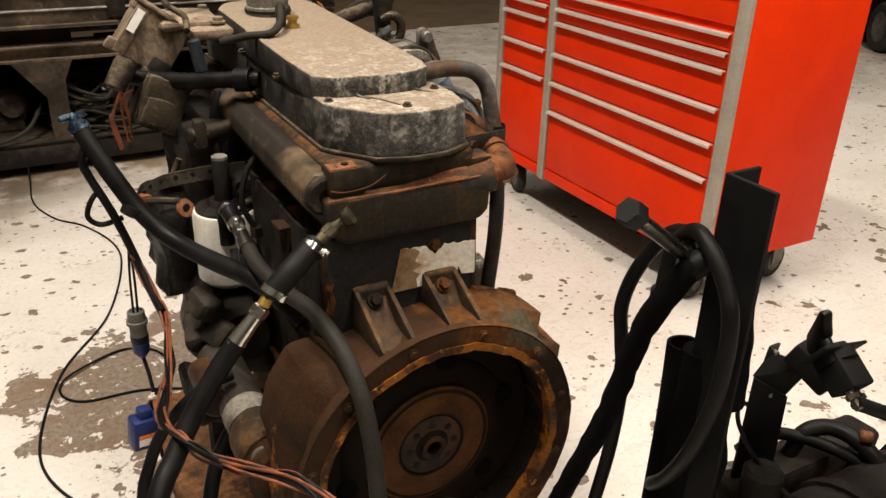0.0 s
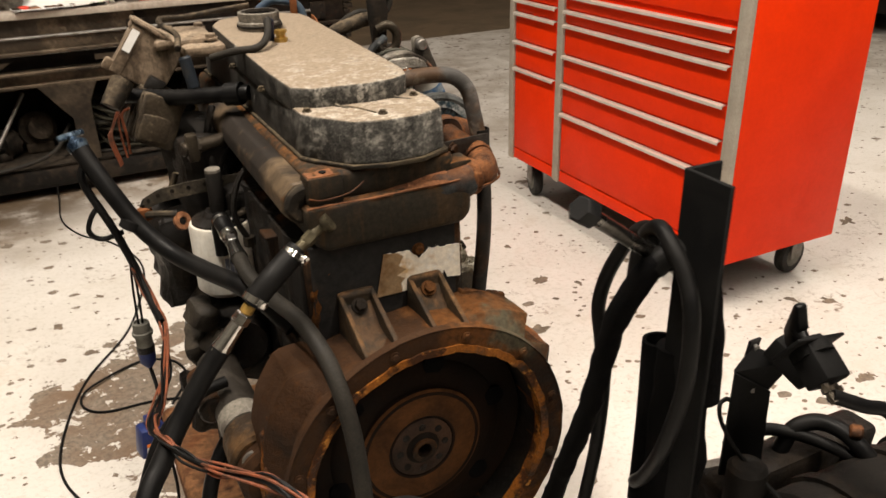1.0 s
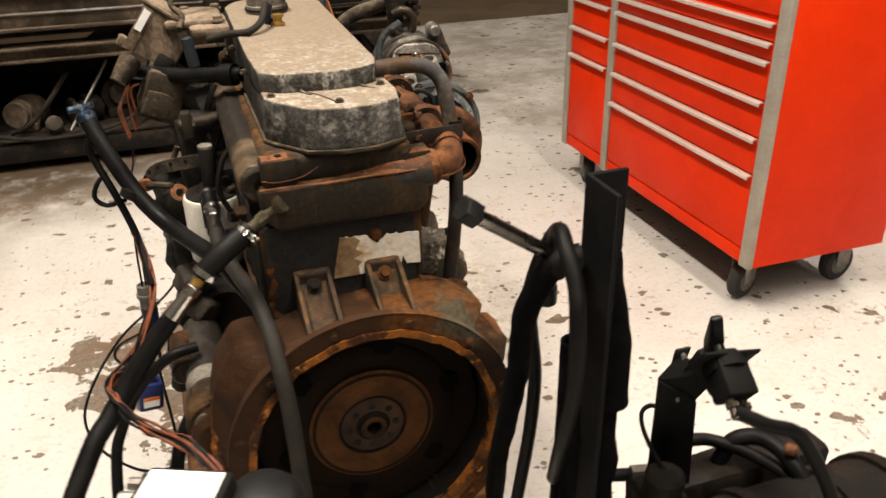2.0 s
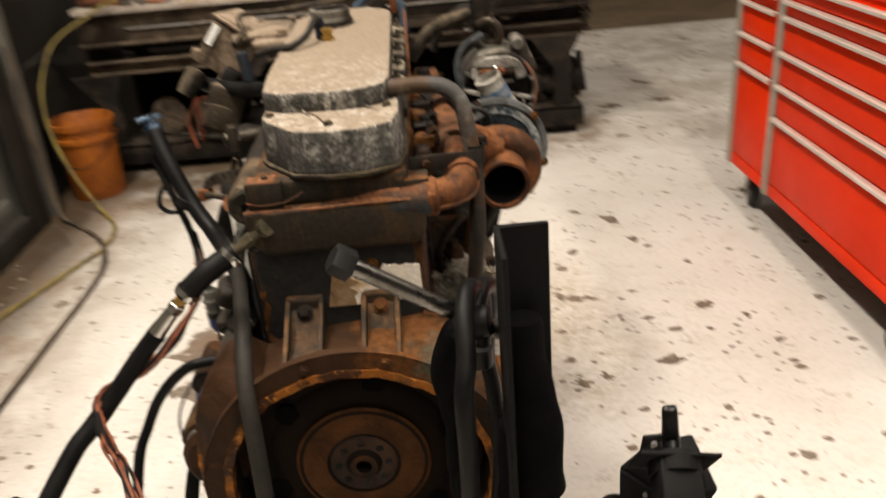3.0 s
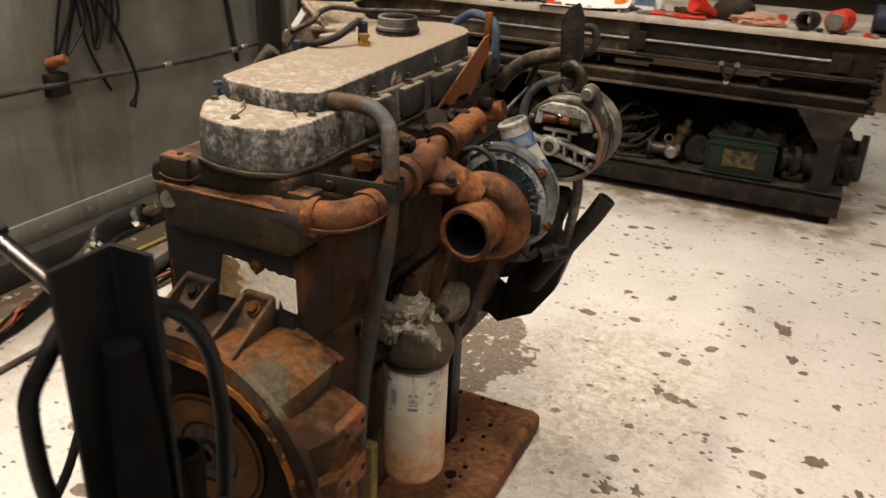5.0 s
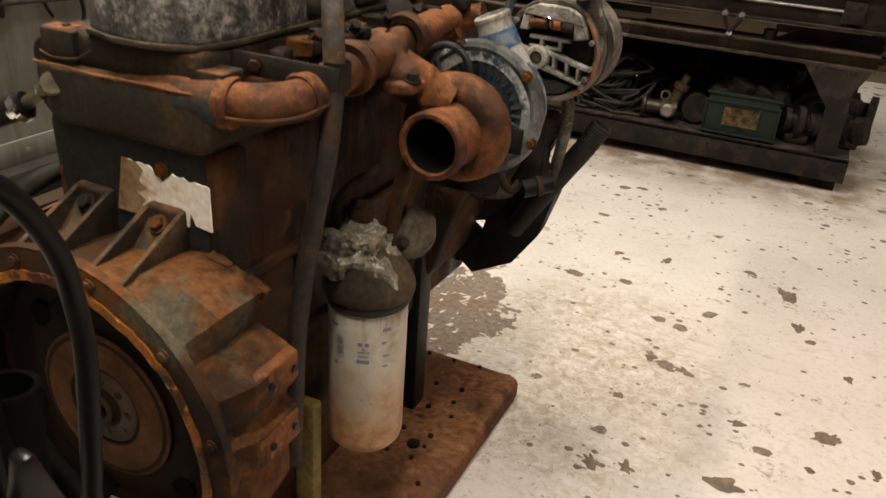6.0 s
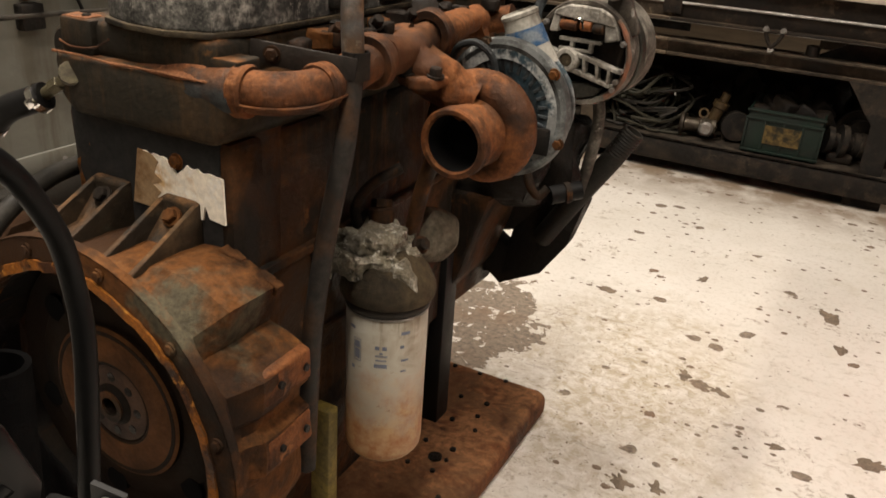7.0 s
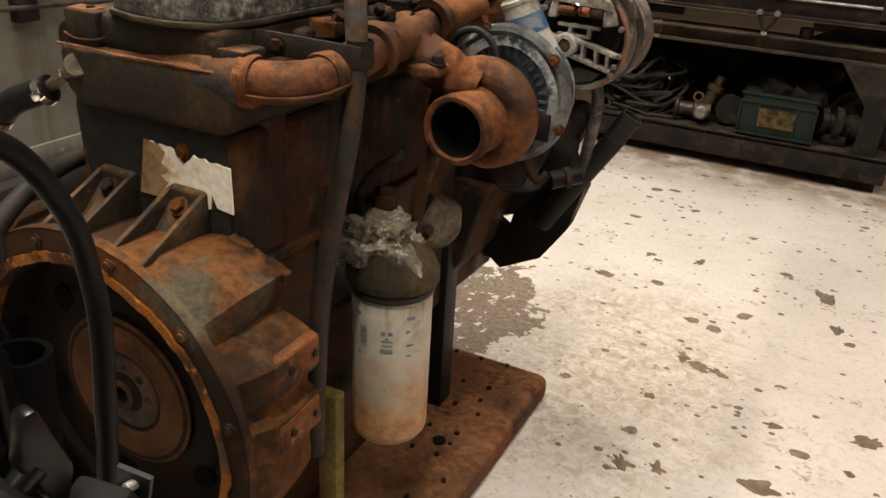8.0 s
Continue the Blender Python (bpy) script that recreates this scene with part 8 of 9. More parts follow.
def workbench():
    t = thing("workbench", "long heavy steel workbench on beams, greasy and dark", "workbench", (0, 3.2, 0))
    part("bench_top", box(BM(), (BX0, BY, 0.776), (BX1, BY + 0.80, 0.803), 0.003), BENCH_TOP, t, "worn pale steel bench top")
    # left beam in the paler copy, its stronger light put into the colour
    for x0, x1, mat in ((BX0, -0.012, BENCH_PALE), (-0.010, BX1 - 0.10, BENCH_STEEL)):
        bm = box(BM(), (x0, BY + 0.040, 0.640), (x1, BY + 0.050, 0.776), 0.002)
        box(bm, (x0, BY + 0.012, 0.628), (x1, BY + 0.090, 0.640), 0.002)
        part("front_beam", bm, mat, t)
    bm = BM()
    box(bm, (BX0, BY + 0.70, 0.628), (BX1 - 0.10, BY + 0.715, 0.776), 0.002)
    part("back_beam", bm, BENCH_STEEL, t)
    for x0, x1, mat in ((BX0, -0.012, BENCH_PALE), (-0.010, BX1 - 0.11, BENCH_DUSTY)):
        lb = part("lower_beam", box(BM(), (x0, BY + 0.070, 0.496), (x1, BY + 0.082, 0.544), 0.001), mat, t)
        part("upper_flange", box(BM(), (x0, BY + 0.030, 0.543), (x1, BY + 0.13, 0.553), 0.002), mat, lb)
        part("lower_flange", box(BM(), (x0, BY + 0.045, 0.485), (x1, BY + 0.13, 0.497), 0.002), mat, lb)
    # sheets added behind the beams, mostly black, to darken the open back
    part("added_backing", box(BM(), (BX0, BY + 0.60, 0.140), (-0.06, BY + 0.612, 0.470), 0.001), BLACK_GREASE, t, "black sheet added to darken the open back of the shelf")
    part("added_backing", box(BM(), (-0.06, BY + 0.60, 0.140), (BX1 - 0.13, BY + 0.612, 0.200), 0.001), BLACK_GREASE, t, "low black sheet added to darken the open back of the shelf")
    part("added_backing", box(BM(), (-0.06, BY + 0.60, 0.228), (0.36, BY + 0.612, 0.485), 0.001), BLACK_GREASE, t, "black sheet added above the slit to darken behind the shelf")
    part("added_backing", box(BM(), (0.36, BY + 0.60, 0.270), (BX1 - 0.13, BY + 0.612, 0.485), 0.001), BLACK_GREASE, t, "black sheet added above the slit to darken behind the shelf")
    part("added_backing", box(BM(), (0.55, BY + 0.30, 0.553), (BX1 - 0.14, BY + 0.31, 0.63), 0.001), BENCH_DUSTY, t)
    part("added_backing", box(BM(), (BX0, BY + 0.30, 0.553), (0.02, BY + 0.31, 0.63), 0.001), BLACK_GREASE, t)
    part("rail", tube(BM(), [(-1.2, BY + 0.032, 0.700), (-0.4, BY + 0.030, 0.698), (0.30, BY + 0.032, 0.699), (0.80, BY + 0.032, 0.698)], 0.006, 8, 3), STEEL, t)
    part("rail", tube(BM(), [(-1.2, BY + 0.025, 0.632), (0.2, BY + 0.022, 0.630), (0.9, BY + 0.025, 0.631)], 0.006, 8, 3), STEEL, t)
    for x in (-0.011, 0.822):
        bm = box(BM(), (x - 0.038, BY + 0.024, 0.655), (x + 0.038, BY + 0.041, 0.735), 0.003)
        p = part("joint_plate", bm, BENCH_STEEL, t)
        for u in (-0.019, 0.019):
            for v in (0.676, 0.714):
                part("slot", rod(BM(), (x + u, BY + 0.0225, v), (x + u, BY + 0.026, v), 0.011, seg=12), BLACK_GREASE, p)
    for x in (0.855, -0.30, -1.36):
        bm = prism(BM(), [(x - 0.042, 0.135), (x + 0.042, 0.135), (x + 0.042, 0.40), (x + 0.085, 0.487), (x - 0.16, 0.487), (x - 0.042, 0.33)], "y", BY + 0.045, BY + 0.062, 0.002, 1)
        box(bm, (x - 0.012, BY + 0.060, 0.135), (x + 0.012, BY + 0.15, 0.49))
        part("post", lumpy(bm, 2, 0.003, 20), BENCH_DUSTY if x == -0.30 else SCRAP, t, "gusseted steel post")
        part("back_post", box(BM(), (x - 0.04, BY + 0.66, 0.0), (x + 0.04, BY + 0.70, 0.63), 0.003), BENCH_STEEL, t)
        part("foot", box(BM(), (x - 0.07, BY + 0.05, 0.0), (x + 0.07, BY + 0.62, 0.045), 0.004), BLACK_GREASE, t)
        bm = prism(BM(), [(x - 0.30, 0.553), (x - 0.16, 0.630), (x + 0.10, 0.630), (x + 0.10, 0.553)], "y", BY + 0.10, BY + 0.112)
        part("gusset", bm, BLACK_GREASE, t)
    bm = BM()
    box(bm, (BX0, BY + 0.010, 0.045), (BX1 - 0.115, BY + 0.030, 0.140), 0.003)
    box(bm, (BX0, BY + 0.010, 0.128), (BX1 - 0.115, BY + 0.64, 0.140), 0.003)
    part("shelf", bm, SCRAP, t, "dirty steel lower shelf")
    rng = random.Random(12)
    for k in range(10):
        z = 0.50 + 0.028 * k
        bm = box(BM(), (0.955, BY + 0.02 + rng.uniform(0, 0.03), z), (0.97 + rng.uniform(0.0, 0.03), BY + 0.10, z + 0.02), 0.002)
        part("end_plate", bm, BENCH_STEEL, t, "torn steel edge")
    for x, lean in ((0.366, 0.030), (0.430, -0.034)):
        part("hook", tube(BM(), [(x, BY + 0.020, 0.655), (x, BY + 0.012, 0.630), (x + lean * 0.4, BY + 0.012, 0.600), (x + lean, BY + 0.014, 0.572), (x + lean * 1.2, BY + 0.020, 0.556)], 0.008, 8, 6), BENCH_STEEL, t, "greasy steel strap hook")
        part("hook_nut", hexbolt(BM(), (x, BY + 0.008, 0.640), (0, -1, 0), 0.009, 0.010), STEEL, t, "steel nut")
        part("hook_washer", rod(BM(), (x + lean, BY + 0.006, 0.566), (x + lean, BY + 0.012, 0.562), 0.012, seg=14), STEEL, t)
    part("stub", lathe(BM(), [(0, 0.553), (0.026, 0.553), (0.026, 0.592), (0.020, 0.594), (0.018, 0.575), (0, 0.575)], pose(0.545, BY + 0.075, 0), 20), BENCH_STEEL, t)


def casting(name, label, x, y, z, size, seed, material, axis=(1, 0, 0)):
    """A flanged, bolted lump of machinery."""
    rng = random.Random(seed)
    t = thing(name, label, "machine part", (x, y, z))
    m = aim((x, y, z + size), axis)
    prof, h = [(0, -size)], -size
    for k in range(6):
        r = size * rng.uniform(0.45, 0.98)
        prof += [(r, h), (r, h + size * 0.3)]
        h += size * 0.33
    prof.append((0, h))
    b = part("body", lathe(BM(), prof, m, 20), material, t)
    n = rng.randint(5, 8)
    for k in range(n):
        a = 2 * math.pi * k / n
        part("bolt", hexbolt(BM(), m @ Vector((size * 0.62 * math.cos(a), size * 0.62 * math.sin(a), -size)), m.to_3x3() @ Vector((0, 0, -1)), size * 0.11, size * 0.16), SCRAP_SHINY, t)
    bm = BM()
    rod(bm, m @ Vector((0, 0, -size * 1.35)), m @ Vector((0, 0, -size * 0.9)), size * 0.22, seg=12, bevel=size * 0.03)
    part("shaft", bm, SCRAP_SHINY, t)
    bm = box(BM(), (x - size * 0.6, y - size * 0.6, z), (x + size * 0.6, y + size * 0.6, z + size * 0.5), size * 0.12)
    lumpy(bm, 2, size * 0.08, 3 / size * 0.4, seed)
    part("mount", bm, material, t)
    return t


def under_bench():
    S = 0.141
    # heap of cables
    t = thing("cable_heap", "heap of grey-green cables on the bench shelf", "cables", (-0.12, BY + 0.25, S))
    rng = random.Random(21)
    for k in range(26):
        c, w, d = rng.uniform(-0.20, -0.02), rng.uniform(0.10, 0.22), rng.uniform(0.08, 0.17)
        z = S + 0.012 + 0.22 * (k / 26)
        pts = []
        a0 = rng.uniform(0, 6.28)
        for j in range(8):
            a = a0 + j * rng.uniform(0.6, 0.95)
            sag = -0.05 if math.sin(a) < -0.6 else 0
            pts.append((c + w * math.cos(a), BY + 0.23 + d * math.sin(a), max(S + 0.008, z + rng.uniform(-0.02, 0.03) + sag)))
        part("cable", tube(BM(), pts, rng.uniform(0.005, 0.008), 6, 5), CABLE_GREY if k % 3 else RUBBER_DUSTY, t)
    # valve body
    t = thing("pipe_valve", "oily steel pipe valve lying on the bench shelf", "valve", (0.2, BY + 0.15, S))
    y = BY + 0.14
    bm = BM()
    lathe(bm, [(0, 0), (0.045, 0), (0.050, 0.006), (0.050, 0.016), (0.030, 0.020), (0.030, 0.08), (0.040, 0.085), (0.040, 0.15), (0, 0.15)], aim((0.085, y - 0.02, S + 0.052), (1, 0.15, 0)), 24)
    part("body", bm, SCRAP_SHINY, t)
    bm = BM()
    lathe(bm, [(0, 0), (0.034, 0), (0.034, 0.03), (0.024, 0.035), (0.026, 0.10), (0.034, 0.105), (0.034, 0.13), (0.018, 0.135), (0.018, 0.17), (0, 0.17)], aim((0.20, y, S + 0.04), (0.30, 0.1, 0.9)), 22)
    part("bonnet", bm, OILY_BRASS, t, "oily brass bonnet")
    part("cap", lathe(BM(), [(0, 0), (0.028, 0), (0.030, 0.02), (0.020, 0.03), (0, 0.03)], aim((0.205, y - 0.055, S + 0.055), (0.1, -1, 0.1)), 20), STEEL, t)
    part("ring", lathe(BM(), [(0.014, 0), (0.022, 0), (0.022, 0.008), (0.014, 0.008)], aim((0.185, y - 0.06, S + 0.12), (0.2, -1, 0.3)), 20), OILY_BRASS, t)
    casting("pump_casting", "rusty pump casting on the bench shelf", 0.300, BY + 0.20, S, 0.065, 5, SCRAP, (0.3, -1, 0.1))
    # green crate
    x0, x1, y0, y1, h = 0.365, 0.655, BY + 0.045, BY + 0.36, 0.185
    t = thing("plastic_crate", "dark green plastic crate of scrap on the bench shelf", "crate", (0.51, BY + 0.2, S))
    for a, b in (((x0, y0, S), (x1, y0 + 0.006, S + h)), ((x0, y1 - 0.006, S), (x1, y1, S + h)), ((x0, y0, S), (x0 + 0.006, y1, S + h)), ((x1 - 0.006, y0, S), (x1, y1, S + h)), ((x0, y0, S), (x1, y1, S + 0.006))):
        part("panel", box(BM(), a, b, 0.001), GREEN_CRATE, t)
    for z in (S + h - 0.012, S + h - 0.045, S + 0.008):
        part("rim_bar", box(BM(), (x0 - 0.006, y0 - 0.007, z), (x1 + 0.006, y0 + 0.002, z + 0.010), 0.002), GREEN_CRATE, t)
    for k in range(5):
        x = x0 + (x1 - x0) * k / 4
        part("rib", box(BM(), (x - 0.004, y0 - 0.006, S + 0.019), (x + 0.004, y0 + 0.002, S + h - 0.046), 0.001), GREEN_CRATE, t)
    part("label", box(BM(), (x0 + 0.075, y0 - 0.0075, S + 0.050), (x1 - 0.075, y0 - 0.0055, S + 0.125), 0.0), worn("gold_print", (0.10, 0.068, 0.022), (0.016, 0.014, 0.008), 0.3, 0.3, 40, 0.42, 0.62, 0.5), t, "worn gold-coloured printed panel")
    for k in range(7):
        x = x0 + 0.03 + 0.04 * k
        bm = box(BM(), (-0.035, -0.05, 0), (0.035, 0.05, 0.05 + 0.02 * (k % 3)), 0.012, pose(x, BY + 0.16 + 0.04 * (k % 2), S + 0.13, 8 * k, 5, 25 * k))
        lumpy(bm, 1, 0.01, 25, k)
        solid("scrap_lump", bm, BLACK_GREASE, "black greasy scrap piled in the crate", "scrap", "", "scrap in the crate")
    rng = random.Random(77)
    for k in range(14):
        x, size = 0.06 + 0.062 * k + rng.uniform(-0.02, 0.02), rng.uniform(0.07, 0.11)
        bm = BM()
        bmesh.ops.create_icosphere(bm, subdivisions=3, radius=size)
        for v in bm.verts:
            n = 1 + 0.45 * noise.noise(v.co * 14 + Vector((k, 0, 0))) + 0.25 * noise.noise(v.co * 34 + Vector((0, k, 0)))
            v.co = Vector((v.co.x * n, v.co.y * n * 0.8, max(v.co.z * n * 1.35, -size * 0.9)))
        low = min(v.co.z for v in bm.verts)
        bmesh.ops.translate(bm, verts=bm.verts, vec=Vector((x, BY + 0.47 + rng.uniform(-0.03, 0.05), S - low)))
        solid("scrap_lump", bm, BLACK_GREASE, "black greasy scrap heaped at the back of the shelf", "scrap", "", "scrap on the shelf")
    # gearboxes and castings
    casting("gear_casting", "dark gear casting on the bench shelf", 0.735, BY + 0.17, S, 0.078, 9, SCRAP, (-1, -0.3, 0.1))
    casting("gear_casting", "oily gear casting with bolts beside the bench post", 0.775, BY + 0.28, S, 0.10, 14, SCRAP, (0.2, -1, 0.15))
    casting("hub_casting", "rusty hub casting at the bench's end", 0.930, BY + 0.22, S, 0.070, 17, SCRAP, (1, -0.25, 0.2))
    casting("hub_casting", "rusty hub casting at the bench's end", 0.925, BY + 0.40, S, 0.095, 19, SCRAP, (1, -0.1, 0.0))
    # left half: engine parts, some in the paler steel of the lit side
    casting("axle_casting", "dusty axle casting on the bench shelf", -0.92, BY + 0.20, S, 0.085, 23, BENCH_PALE, (-0.4, -1, 0.15))
    casting("starter_casting", "greasy old starter on the bench shelf", -0.66, BY + 0.22, S, 0.070, 27, SCRAP, (-1, -0.5, 0.0))
    casting("gear_casting", "dark gear casting on the bench shelf", -0.50, BY + 0.30, S, 0.10, 31, BENCH_DUSTY, (0.2, -1, 0.3))
    casting("pump_casting", "greasy pump casting on the bench shelf", -1.15, BY + 0.24, S, 0.09, 35, BENCH_PALE, (0.3, -1, 0.0))
    casting("bearing_casting", "small oily bearing casting on the bench shelf", -0.79, BY + 0.10, S, 0.042, 37, SCRAP_SHINY, (0.1, -1, 0.4))
    hose("bent_pipe", "dark bent pipe among the scrap", [(-0.98, BY + 0.10, S + 0.02), (-0.90, BY + 0.09, S + 0.05), (-0.80, BY + 0.11, S + 0.14), (-0.70, BY + 0.18, S + 0.26)], 0.012, SCRAP, "pipe")
    hose("scrap_hose", "old hose drooping from the bench shelf", [(-1.05, BY + 0.02, S + 0.04), (-0.85, BY - 0.01, S + 0.012), (-0.62, BY + 0.00, S + 0.018), (-0.45, BY + 0.06, S + 0.05), (-0.36, BY + 0.16, S + 0.14)], 0.009, RUBBER_DUSTY)
    hose("push_rod", "steel rod leaning across the scrap", [(-0.72, BY + 0.05, S + 0.02), (-0.60, BY + 0.15, S + 0.18), (-0.52, BY + 0.22, S + 0.29)], 0.008, STEEL, "rod", 10, 3)


def on_bench():
    Z = 0.804
    rng = random.Random(40)

    def lump(name, label, cat, x, y, sx, sy, sz, mat, seed, turn=0, amp=0.25):
        bm = BM()
        bmesh.ops.create_icosphere(bm, subdivisions=3, radius=1)
        for v in bm.verts:
            n = 1 + amp * noise.noise(v.co * 1.7 + Vector((seed, 0, 0))) + amp * 0.5 * noise.noise(v.co * 4.2 + Vector((0, seed, 0)))
            v.co = Vector((v.co.x * sx * n, v.co.y * sy * n, max(v.co.z * n, -0.6) * sz))
        low = min(v.co.z for v in bm.verts)
        bmesh.ops.transform(bm, matrix=pose(x, y, Z - low, 0, 0, turn), verts=bm.verts)
        return solid(name, bm, mat, label, cat)

    def can(name, label, cat, x, y, r, h, mat, cap=None, lid_mat=None):
        t = thing(name, label, cat, (x, y, Z))
        part("body", lathe(BM(), [(0, 0), (r * 0.94, 0), (r, 0.004), (r, h - 0.006), (r * 0.9, h), (0, h)], pose(x, y, Z), 24), mat, t)
        if cap:
            part("cap", lathe(BM(), [(0, h - 0.001), (r * 0.5, h - 0.001), (r * 0.45, h + cap), (0, h + cap)], pose(x, y, Z), 16), lid_mat, t)
        return t
    lump("wrapped_parcel", "brown plastic-wrapped parcel on the bench end", "parcel", -1.29, 3.02, 0.13, 0.11, 0.075, worn("brown_wrap", (0.30, 0.12, 0.07), (0.13, 0.06, 0.04), 0.3, 0.0, 9, 0.42, 0.6, 0.3, spot=(0.55, 0.40, 0.32), spot_at=0.66), 2)
    # blue air tool
    t = thing("air_tool", "dark blue air tool with a bright hose coupling", "air tool", (-1.1, 2.93, Z))
    part("grip", rod(BM(), (-1.10, 2.92, Z + 0.040), (-0.99, 2.97, Z + 0.075), 0.022, 0.030, 16, 0.005), BLUE_PLASTIC, t)
    part("head", rod(BM(), (-0.99, 2.95, Z + 0.028), (-0.99, 3.00, Z + 0.100), 0.028, seg=16, bevel=0.005), BLUE_PLASTIC, t)
    part("coupling", rod(BM(), (-1.15, 2.90, Z + 0.028), (-1.10, 2.92, Z + 0.042), 0.011, seg=12, bevel=0.002), CHROME, t)
    lump("shop_rag", "crumpled pink-brown shop rag", "rag", -1.02, 2.915, 0.055, 0.03, 0.022, RAG, 5)
    for x in (-1.17, -1.09, -0.985):
        t = thing("tin_cup", "small dented tin cup on the bench edge", "cup", (x, BY + 0.03, Z), "cups on the bench")
        part("wall", lathe(BM(), [(0, 0), (0.022, 0), (0.027, 0.035), (0.025, 0.035), (0.020, 0.003), (0, 0.003)], pose(x, BY + 0.035, Z), 18), STEEL, t)
    can("spray_can", "white spray can standing on the bench", "can", -0.945, 3.00, 0.030, 0.17, TRUCK_WHITE, 0.02, RED_PLASTIC)
    # red crate with ribs
    t = thing("red_parts_case", "red ribbed plastic parts case on the bench", "case", (-0.74, 3.05, Z))
    part("body", box(BM(), (-0.91, 2.99, Z), (-0.58, 3.16, Z + 0.14), 0.008), RED_PLASTIC, t)
    for k in range(6):
        part("rib", box(BM(), (-0.905, 2.983, Z + 0.012 + 0.021 * k), (-0.585, 2.992, Z + 0.022 + 0.021 * k), 0.002), RED_PLASTIC, t)
    part("handle_recess", box(BM(), (-0.80, 2.979, Z + 0.05), (-0.74, 2.984, Z + 0.10), 0.004), BLACK_GREASE, t)
    for x in (-0.735, -0.700):
        t = thing("socket", "tall chrome socket standing on the bench", "socket", (x, 2.945, Z), "sockets")
        part("sleeve", lathe(BM(), [(0, 0), (0.014, 0), (0.016, 0.01), (0.016, 0.07), (0.0135, 0.075), (0.0135, 0.085), (0.016, 0.09), (0.016, 0.125), (0.012, 0.127), (0, 0.127)], pose(x, 2.945, Z), 18), CHROME, t)
    can("oil_dropper", "small yellow plastic oil dropper", "dropper", -0.885, 2.93, 0.012, 0.03, YELLOW)
    t = thing("tin_bowl", "dull grey metal bowl on the bench", "bowl", (-0.49, 3.02, Z))
    part("shell", lathe(BM(), [(0, 0), (0.045, 0), (0.070, 0.05), (0.074, 0.085), (0.071, 0.085), (0.060, 0.045), (0.04, 0.004), (0, 0.004)], pose(-0.49, 3.02, Z), 28), DIRTY_ALU, t)
    for k in range(16):
        x, y = -0.66 + 0.03 * k + rng.uniform(-0.01, 0.01), 2.91 + rng.uniform(0, 0.06)
        if 0.35 > x > -0.40 or x > 0.3:
            continue
        bm = rod(BM(), (x, y, Z + 0.009), (x + rng.uniform(-0.02, 0.03), y + 0.02, Z + 0.010), 0.008, seg=6)
        solid("loose_bolt", bm, SCRAP_SHINY, "loose oily bolt on the bench", "bolt", "", "loose bolts")
    lump("red_grip", "red plastic tool grip", "tool", -0.435, 2.93, 0.03, 0.012, 0.012, RED_PLASTIC, 8, 10, 0.1)
    # paper, slightly curled
    bm = BM()
    bmesh.ops.create_grid(bm, x_segments=10, y_segments=8, size=0.5)
    for v in bm.verts:
        u, w = v.co.x, v.co.y
        v.co = Vector((u * 0.40, w * 0.27, 0.004 + 0.16 * max(0, w + 0.1) ** 2 + 0.05 * max(0, u) ** 2 + 0.03 * max(0, -w - 0.1) ** 2 + 0.002 * noise.noise(v.co * 5)))
    bmesh.ops.solidify(bm, geom=bm.faces[:], thickness=0.0006)
    bmesh.ops.transform(bm, matrix=pose(-0.29, 3.00, Z + 0.002, 0, 0, 8), verts=bm.verts)
    solid("paper_sheet", bm, PAPER, "white paper sheets lying curled on the bench", "paper")
    can("orange_bottle", "orange plastic bottle on the bench", "bottle", -0.145, 3.06, 0.027, 0.15, ORANGE_PLASTIC, 0.02, PAPER)
    t = thing("small_box", "small blue and white cardboard box", "box", (-0.03, 3.08, Z))
    part("carton", box(BM(), (-0.075, 3.05, Z), (0.015, 3.12, Z + 0.085), 0.002), PAPER, t)
    part("band", box(BM(), (-0.0755, 3.0485, Z + 0.02), (0.0155, 3.053, Z + 0.06), 0.001), BLUE_BRIGHT, t, "blue printed band")
    t = thing("light_bulb", "white bulb-shaped cap on the bench", "bulb", (0.04, 3.02, Z))
    part("bulb", lathe(BM(), [(0, 0), (0.012, 0), (0.013, 0.03), (0.024, 0.055), (0.022, 0.075), (0, 0.085)], pose(0.045, 3.02, Z), 18), PAPER, t)
    for k, (x, y, a) in enumerate(((0.02, 2.94, 20), (0.10, 2.96, -30), (0.15, 2.93, 10), (0.20, 2.99, 60))):
        t = thing("pliers", "red-handled pliers lying on the bench", "pliers", (x, y, Z), "pliers on the bench")
        m = pose(x, y, Z + 0.009, 0, 0, a)
        for s in (-1, 1):
            part("handle", tube(BM(), [m @ Vector((0, 0, 0)), m @ Vector((0.04, s * 0.018, 0)), m @ Vector((0.11, s * 0.020, 0))], 0.008, 8, 5), RED_PLASTIC, t)
        part("jaw", box(BM(), (-0.055, -0.012, -0.006), (0.005, 0.012, 0.008), 0.004, m), STEEL, t)
    t = thing("funnel", "red plastic funnel lying on its side", "funnel", (0.27, 2.98, Z))
    part("cone", lathe(BM(), [(0.004, -0.06), (0.012, -0.06), (0.016, 0.0), (0.048, 0.075), (0.044, 0.075), (0.010, 0.0)], aim((0.26, 2.98, Z + 0.042), (-0.6, -0.5, 0.35)), 24), RED_PLASTIC, t)
    lump("grey_casting", "smooth grey cast lump on the bench", "casting", 0.36, 3.04, 0.085, 0.07, 0.065, SCRAP, 11, 0, 0.12)
